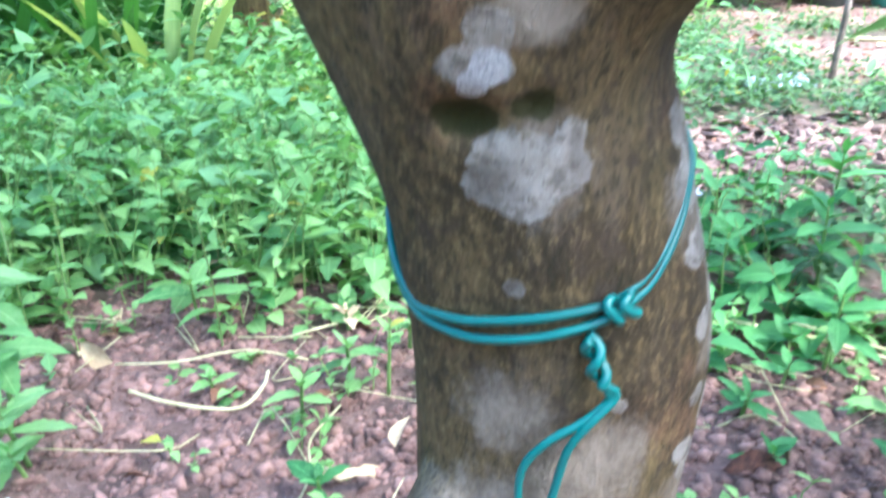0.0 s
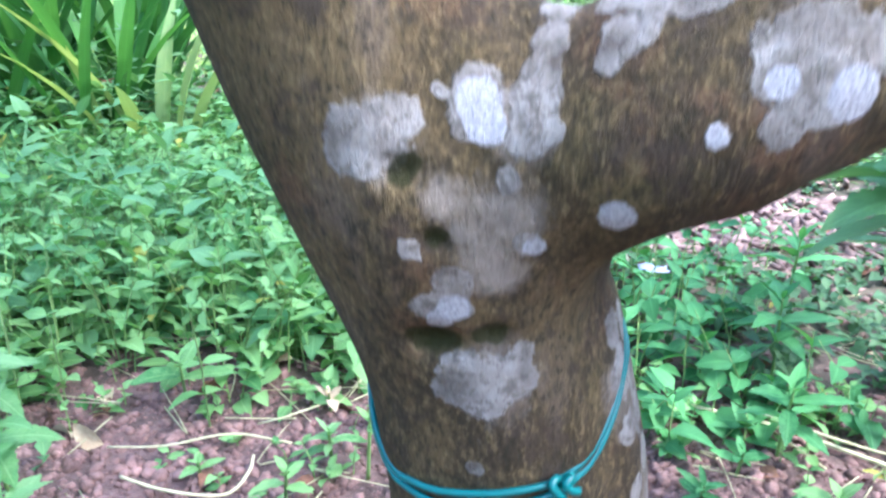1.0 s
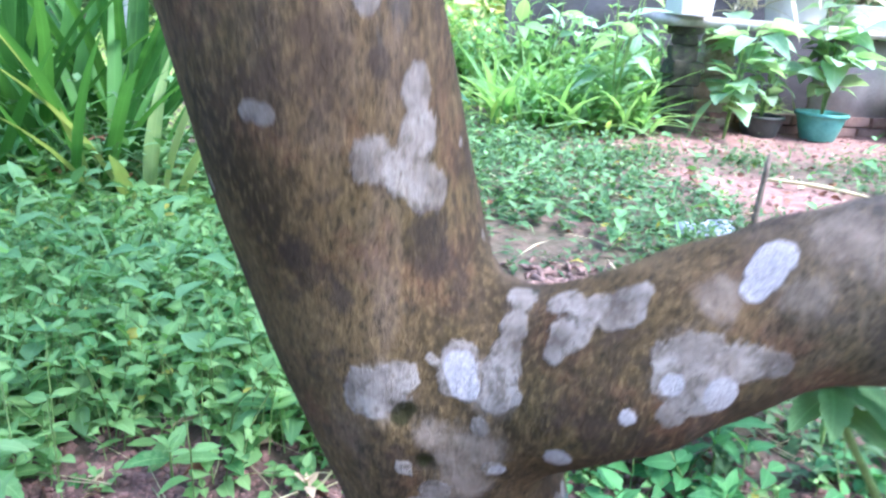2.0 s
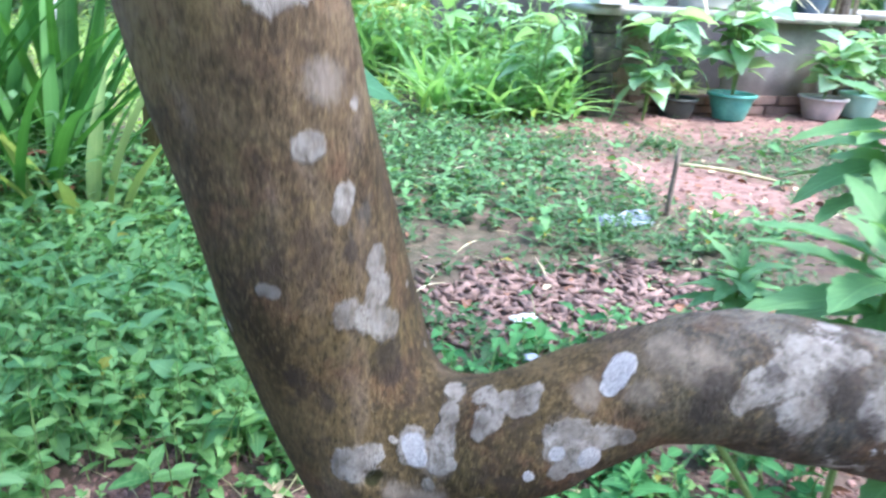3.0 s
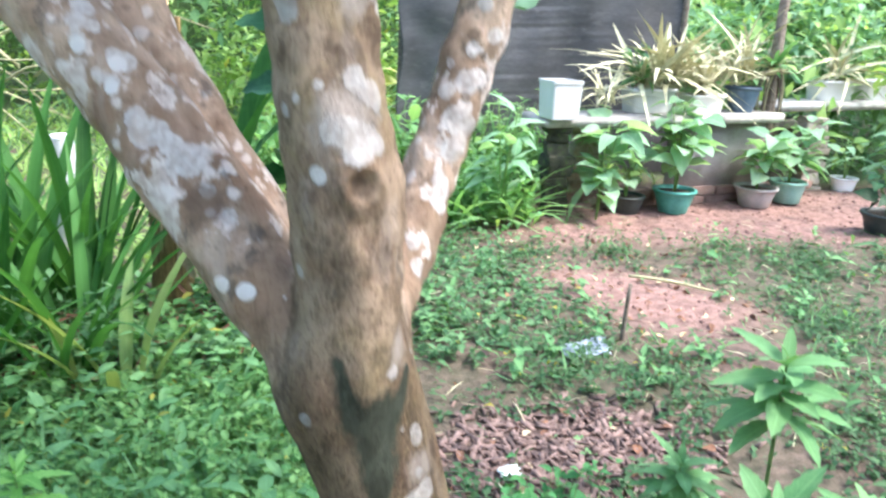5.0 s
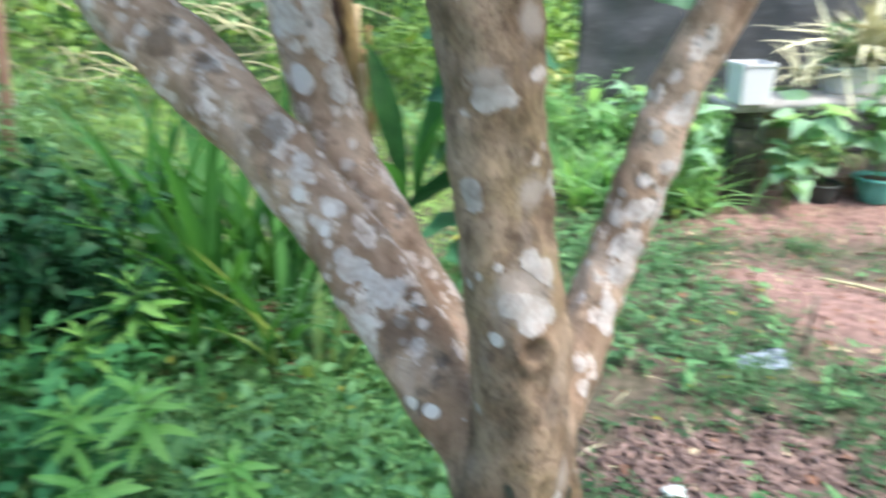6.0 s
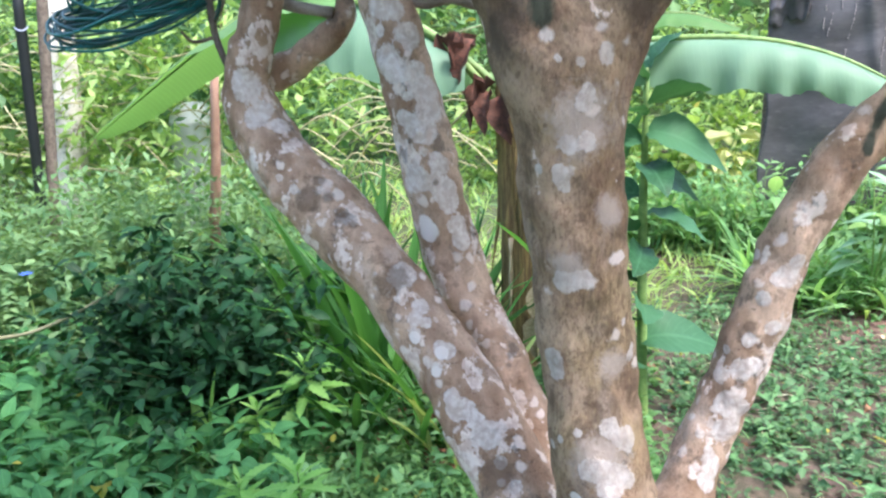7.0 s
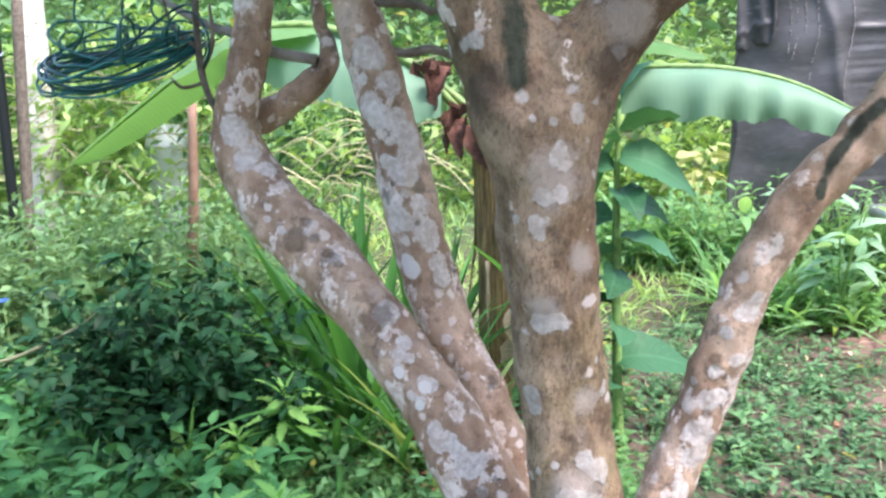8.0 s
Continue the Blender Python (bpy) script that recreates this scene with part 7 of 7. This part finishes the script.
def build_sheet():
    ob = thing("shade_sheet", (0.45, 5.95, 0), "wrinkled black plastic sheet hung up as a screen", "sheet")
    net = lambda n, m: np.array([(j * n + i, j * n + i + 1, (j + 1) * n + i + 1, (j + 1) * n + i) for j in range(m - 1) for i in range(n - 1)])
    n, m = 130, 190
    x, z = np.meshgrid(np.linspace(0, 2.45, n), np.linspace(0.02, 2.25, m))
    v = np.stack([x + 0.02 * np.sin(8 * z), sheet_depth(x, z), z], -1).reshape(-1, 3)
    cloth = part("cloth", (v, net(n, m), None), SHEET, ob)
    cloth.modifiers.new("thickness", "SOLIDIFY").thickness = 0.003
    # torn flap hanging over the edge
    n, m = 36, 40
    u, w = np.meshgrid(np.linspace(0, 1, n), np.linspace(0, 1, m))
    hem = 1.655 - 0.03 * np.sin(9 * u) - 0.022 * np.sin(23 * u + 1) + 0.05 * np.clip((u - 0.72) / 0.1, 0, 1)
    x, z = -0.015 + 0.27 * u + 0.012 * np.sin(7 * w) * u, hem + (2.26 - hem) * w
    y = sheet_depth(x, z) - 0.028 - 0.014 * np.sin(11 * u + 3 * w) - 0.030 * np.exp(-((u - 0.93) / 0.06) ** 2) - 0.012 * np.exp(-((w - 0.18 - 0.1 * u) / 0.04) ** 2)
    flap = part("flap", (np.stack([x, y, z], -1).reshape(-1, 3), net(n, m), None), SHEET, ob, "torn hanging flap of black plastic")
    flap.modifiers.new("thickness", "SOLIDIFY").thickness = 0.003
    for x in (0.02, 1.2, 2.42):
        part("post", tube([(x, 0.16, -0.05), (x + 0.01, 0.16, 1.2), (x, 0.16, 2.35)], 0.03, 9, 2, 0.06), TWIG, ob)
    # rows of pale stitches
    rng = np.random.default_rng(77)
    for row, low, high, gap in ((0.345, 1.58, 2.24, 0.7), (0.39, 1.55, 2.24, 0.55), (0.45, 1.72, 2.24, 0.6), (0.535, 1.40, 2.24, 0.75), (0.775, 0.95, 2.24, 0.95)):
        dots = []
        for z in np.arange(low, high, 0.021):
            if rng.uniform() < gap:
                x = row + 0.02 * math.sin(8 * z) + rng.normal(0, 0.002)
                dots.append(tube([(x, float(sheet_depth(row, z)) - 0.004, z), (x + 0.004, float(sheet_depth(row, z + 0.01)) - 0.006, z + 0.006), (x, float(sheet_depth(row, z + 0.012)) - 0.004, z + 0.012)], 0.0035, 4, 2))
        part("stitching", merged(dots), GREY_BOARD, ob, "row of pale stitches")


build_sheet()


def stone_stack(name, at, rows, w, material, label, seed, turn=0.0, group="shelf posts"):
    rng = np.random.default_rng(seed)
    ob = thing(name, at, label, "post", group, turn=turn)
    z = -0.02
    for h in rows:
        b = part("stone", box_bm(w * rng.uniform(0.85, 1.15), w * rng.uniform(0.85, 1.1), h, 0.007, 0.012, rng), material, ob, smooth=False)
        b.location, b.rotation_euler = (rng.normal(0, 0.008), rng.normal(0, 0.008), z), (0, 0, rng.normal(0, 0.12))
        z += h * 0.97
    return ob


stone_stack("stone_post", (1.40, 4.62, 0), (0.08, 0.07, 0.09, 0.06, 0.08, 0.07, 0.09, 0.06, 0.05), 0.17, STONE_DARK, "dark mossy stacked-stone post under the shelf", 91)
stone_stack("stone_post", (1.66, 4.86, 0), (0.06, 0.05, 0.07, 0.05, 0.08, 0.06, 0.05, 0.07, 0.06, 0.06), 0.17, STONE_PALE, "pale stacked-stone post under the shelf", 92)
stone_stack("stone_post", (3.88, 5.58, 0), (0.06, 0.07, 0.05, 0.08, 0.06, 0.07, 0.06, 0.08, 0.06, 0.05), 0.20, STONE_PALE, "pale stacked-stone post under the shelf", 93)
stone_stack("stone_post", (3.60, 5.62, 0), (0.09, 0.07, 0.08, 0.09, 0.07, 0.08, 0.07, 0.06), 0.20, STONE_DARK, "dark mossy stacked-stone post under the shelf", 94)


def slab(at, length, depth, thick, turn, label):
    ob = thing("shelf_slab", at, label, "shelf", "concrete shelf slabs", turn=turn)
    part("slab", box_bm(length, depth, thick, 0.008, 0.006, np.random.default_rng(int(length * 100))), CONCRETE, ob)
    return ob


slab((2.24, 4.95, 0.612), 2.12, 0.36, 0.06, 17, "weathered concrete slab shelf carrying plant pots")
slab((4.45, 5.98, 0.640), 2.1, 0.36, 0.06, 17, "weathered concrete slab shelf carrying white planters")
_v = thing("grey_panel", (2.80, 5.10, 0.0), "plain grey board standing under the shelf", "board", turn=17)
part("board", box_bm(0.95, 0.03, 0.60, 0.005), GREY_BOARD, _v)
_v = thing("brick_edge", (2.55, 5.02, 0.0), "low row of red bricks behind the ground pots", "bricks", turn=14)
_b = None
for k in range(16):
    for row in range(2):
        if _b is None:
            _b = bpy.data.meshes.new("brick")
            bm = box_bm(0.19, 0.09, 0.062, 0.006, 0.004, np.random.default_rng(5))
            bm.to_mesh(_b)
            bm.free()
            _b.materials.append(BRICK)
        o = new("brick", _b)
        o.parent, o.location, o.rotation_euler = _v, (-1.15 + 0.2 * (k % 12) + 0.1 * (row % 2), 0.015 * math.sin(5.1 * k + row), 0.068 * row - 0.01), (0, 0, 0.05 * math.sin(7.7 * k + 2 * row))
        if k >= 12:
            bpy.data.objects.remove(o)


# ---- pots and their plants ----
def pot(name, at, r0, r1, h, material, label, turn=0.0, group="plant pots"):
    ob = thing(name, at, label, "pot", group, turn=turn)
    part("body", lathe([(0.0, 0.0), (r0 * 0.94, 0.0), (r0, 0.008), (r1, h * 0.9), (r1, h * 0.92)]), material, ob)
    part("rim", lathe([(r1 * 0.98, h * 0.86), (r1 * 1.07, h * 0.87), (r1 * 1.08, h * 0.99), (r1 * 1.03, h), (r1 * 0.93, h), (r1 * 0.90, h * 0.8)]), material, ob)
    part("soil", lathe([(r1 * 0.94, h * 0.84), (r1 * 0.5, h * 0.88), (0.0, h * 0.89)], 16), POT_SOIL, ob, "dark potting soil")
    return ob


def planter(at, x, y, h, label, turn):
    """An oblong white planter with sloping sides, a rolled rim and soil."""
    ob = thing("planter", at, label, "planter", "white planters on the shelf", turn=turn)
    bm = bmesh.new()
    rings = []
    for sx, z in ((0.84, 0.0), (0.86, 0.01), (0.97, h * 0.88), (1.04, h * 0.89), (1.04, h), (0.95, h), (0.92, h * 0.8), (0.82, 0.03)):
        ring = []
        for k in range(24):
            a = 2 * math.pi * (k + 0.5) / 24
            c, s = math.cos(a), math.sin(a)
            ring.append(bm.verts.new((x / 2 * sx * math.copysign(abs(c) ** 0.35, c), y / 2 * sx * math.copysign(abs(s) ** 0.35, s), z)))
        rings.append(ring)
    for a, b in zip(rings[:-1], rings[1:]):
        for k in range(24):
            bm.faces.new((a[k], a[(k + 1) % 24], b[(k + 1) % 24], b[k]))
    bm.faces.new(rings[0][::-1])
    part("body", bm, POT_WHITE, ob)
    part("soil", box_bm(x * 0.84, y * 0.84, 0.02, 0.004), POT_SOIL, ob, "dark potting soil").location = (0, 0, h * 0.78)
    return ob


def pot_plant(at, height, leaf, n, seed, label, material=None, key="potleaf", width=0.75, spread_out=0.16, group="potted plants"):
    """A bushy plant: some stems and broad soft leaves on stalks."""
    rng = np.random.default_rng(seed)
    material = material or POT_LEAF
    ob = thing("potted_plant", at, label, "plant", group)
    meshes = [leaf_data(key + str(i), material, 1.0, width * w, 5, d, 0.22, 0.36, 0.03) for i, (w, d) in enumerate(((1.0, 0.4), (0.85, 0.7)))]
    for s in range(3):
        az = rng.uniform(0, 6.28)
        top = np.array([spread_out * 0.7 * math.cos(az), spread_out * 0.7 * math.sin(az), height * rng.uniform(0.75, 1.0)])
        curve = np.array([(0, 0, 0), top * (0.3, 0.3, 0.5), top])
        part("stem", tube(curve, [0.008, 0.006, 0.003], 6, 4), STEM, ob)
        for k in range(n // 3):
            u = rng.uniform(0.25, 1.0)
            p = top * (u ** 1.5, u ** 1.5, u)
            a = rng.uniform(0, 6.28)
            put_leaf(ob, meshes[k % 2], p + np.array([math.cos(a), math.sin(a), 0.3]) * 0.05, a, rng.normal(0.42, 0.3), rng.normal(0, 0.35), leaf * rng.uniform(0.5, 1.15))
    return ob


def box_planter(at, turn):
    """A square white box with slightly sloping sides and a hollow top."""
    ob = thing("white_box_planter", at, "square white plastic box planter on the shelf", "planter", turn=turn)
    bm = bmesh.new()
    rings = []
    for half, z in ((0.094, 0.0), (0.098, 0.004), (0.106, 0.225), (0.112, 0.226), (0.112, 0.245), (0.102, 0.245), (0.098, 0.19)):
        rings.append([bm.verts.new((half * math.copysign(abs(math.cos(a)) ** 0.14, math.cos(a)), half * math.copysign(abs(math.sin(a)) ** 0.14, math.sin(a)), z)) for a in (2 * math.pi * (k + 0.5) / 32 for k in range(32))])
    for lo, hi in zip(rings[:-1], rings[1:]):
        for k in range(32):
            bm.faces.new((lo[k], lo[(k + 1) % 32], hi[(k + 1) % 32], hi[k]))
    bm.faces.new(rings[0][::-1])
    part("body", bm, POT_WHITE, ob, smooth=False)
    part("soil", box_bm(0.185, 0.185, 0.02, 0.004), POT_SOIL, ob, "dark potting soil").location = (0, 0, 0.185)


box_planter((1.36, 4.52, 0.672), 12)
for at, x, y, h in (((2.16, 5.00, 0.672), 0.40, 0.20, 0.17), ((2.62, 5.10, 0.672), 0.34, 0.20, 0.13), ((4.28, 6.02, 0.702), 0.48, 0.22, 0.17), ((4.85, 6.15, 0.702), 0.5, 0.22, 0.18)):
    planter(at, x, y, h, "oblong white plastic planter on the concrete shelf", 17)
pot("plant_pot", (2.98, 5.17, 0.672), 0.085, 0.125, 0.19, POT_BLUE, "dark blue-grey plastic pot on the shelf")
pot("plant_pot", (2.32, 4.72, 0.0), 0.10, 0.145, 0.17, POT_TEAL, "teal plastic pot on the red soil")
pot("plant_pot", (1.95, 4.70, 0.0), 0.10, 0.13, 0.13, POT_DARK, "dark grey low pot on the red soil")
pot("plant_pot", (3.06, 4.92, 0.0), 0.11, 0.15, 0.15, POT_GREY, "grey plastic pot on the red soil")
pot("plant_pot", (3.40, 5.05, 0.0), 0.10, 0.13, 0.17, POT_MINT, "mint green plastic pot on the red soil")
pot("plant_pot", (4.16, 5.45, 0.0), 0.08, 0.105, 0.12, POT_WHITE, "small white pot on the red soil")
pot("plant_pot", (3.55, 4.12, 0.0), 0.12, 0.16, 0.15, POT_DARK, "dark green pot on the red soil")

pot_plant((2.32, 4.72, 0.14), 0.64, 0.215, 57, 101, "bushy plant with broad pale green leaves in a teal pot")
pot_plant((1.66, 4.46, 0.0), 0.72, 0.215, 54, 102, "bushy broad-leaved light green plant rooted in the soil", spread_out=0.2)
pot_plant((1.95, 4.70, 0.11), 0.42, 0.15, 33, 103, "leafy green plant in a dark pot")
pot_plant((3.06, 4.92, 0.12), 0.42, 0.185, 48, 104, "leafy pale green plant in a grey pot")
pot_plant((3.40, 5.05, 0.14), 0.48, 0.185, 48, 105, "leafy pale green plant in a mint pot", spread_out=0.2)
pot_plant((4.16, 5.45, 0.10), 0.35, 0.12, 18, 106, "small leafy plant in a white pot")
pot_plant((3.55, 4.12, 0.12), 0.30, 0.14, 21, 107, "dark leafy plant in a dark green pot", WEED_DEEP, "darkpot")
pot_plant((0.97, 4.36, 0.0), 0.86, 0.21, 30, 108, "tall pale green broad-leaved plant beside the shelf", POT_LEAF, "tallpot", 0.5, 0.2)
pot_plant((2.10, 4.98, 0.80), 0.34, 0.12, 39, 109, "green plant growing in a white planter", WEED, "shelfpot", 0.5)
pot_plant((4.45, 5.35, 0.0), 0.80, 0.19, 54, 110, "broad-leaved green plant beside the shelf", POT_LEAF, "tallpot", 0.5, 0.25)
pot_plant((4.55, 6.10, 0.82), 0.45, 0.10, 30, 111, "green plants growing in a white planter", WEED, "shelfpot", 0.5, 0.3)

pot_plant((0.20, 7.55, 0.0), 0.75, 0.22, 54, 112, "pale yellow-green leafy shrub at the edge of the lawn", STRAW_GREEN, "paleshrub", 0.6, 0.35)
pot_plant((-0.25, 7.8, 0.0), 0.85, 0.22, 48, 114, "pale yellow-green leafy shrub at the edge of the lawn", WEED_LIME_LIT, "limeshrub", 0.5, 0.4)
pot_plant((0.55, 5.30, 0.0), 0.55, 0.19, 36, 115, "pale green leafy shrub in front of the black sheet", WEED_FRESH, "freshshrub", 0.42, 0.3)
pot_plant((1.05, 5.50, 0.0), 0.66, 0.20, 36, 116, "pale green leafy shrub in front of the black sheet", POT_LEAF, "sheetshrub", 0.42, 0.3)
pot_plant((0.72, 5.45, 0.0), 0.74, 0.19, 36, 113, "pale green leafy shrub in front of the black sheet", POT_LEAF, "sheetshrub", 0.42, 0.25)


def straw_plant(at, n, length, seed, label):
    rng = np.random.default_rng(seed)
    ob = thing("dry_plant", at, label, "plant", "dry plants on the shelf")
    meshes = [leaf_data("straw" + str(i), STRAW, 1.0, 0.07, 6, d, 0.3, 0.35) for i, d in enumerate((0.5, 1.0, 0.25))]
    for k in range(n):
        put_leaf(ob, meshes[k % 3], (rng.normal(0, 0.05), rng.normal(0, 0.03), rng.uniform(0, 0.15)), rng.uniform(0, 6.28), rng.uniform(0.3, 1.4), rng.normal(0, 0.5), rng.uniform(*length))


straw_plant((2.16, 5.00, 0.82), 60, (0.3, 0.6), 124, "tall pale dry plant in a white planter")
straw_plant((2.62, 5.10, 0.77), 60, (0.25, 0.5), 121, "pale dry straw-like plant in a white planter")
straw_plant((2.90, 5.22, 0.83), 40, (0.25, 0.45), 122, "pale dry straw-like plant in a blue-grey pot")
straw_plant((2.40, 5.12, 0.80), 50, (0.35, 0.65), 125, "tall pale dry plant in a white planter")
straw_plant((3.05, 5.28, 0.86), 40, (0.35, 0.6), 126, "pale dry straw-like plant in a blue-grey pot")
straw_plant((4.35, 6.05, 0.84), 44, (0.3, 0.6), 127, "tall pale dry plant in a white planter")
straw_plant((1.78, 4.86, 0.68), 34, (0.2, 0.4), 123, "pale dry grassy plant on the shelf")


def build_root_fern():
    ob = thing("hanging_fern", (3.26, 5.22, 0.98), "fern with long hanging brown roots at the end of the shelf", "plant")
    rng = np.random.default_rng(131)
    part("trunk", tube([(0.0, 0.05, -1.0), (0.01, 0.05, -0.4), (0.0, 0.05, 0.25), (0.02, 0.05, 0.9)], [0.05, 0.045, 0.04, 0.035], 10, 4, 0.08), TWIG, ob, "dark slim trunk")
    for k in range(26):
        a = rng.uniform(0, 6.28)
        x, y = 0.10 * math.cos(a), 0.05 + 0.08 * math.sin(a)
        b = rng.uniform(-0.75, -0.35)
        part("root", tube([(x * 0.4, y, 0.02), (x, y, -0.15), (x + rng.normal(0, 0.02), y, b)], [0.009, 0.007, 0.003], 5, 3), TWIG if k % 3 else VINE, ob)
    mesh = leaf_data("fern", WEED_LIGHT, 1.0, 0.14, 7, 0.55, 0.3, 0.4)
    for k in range(26):
        put_leaf(ob, mesh, (0, 0.03, 0.02), rng.uniform(0, 6.28), rng.uniform(0.2, 1.3), rng.normal(0, 0.4), rng.uniform(0.16, 0.30))


build_root_fern()
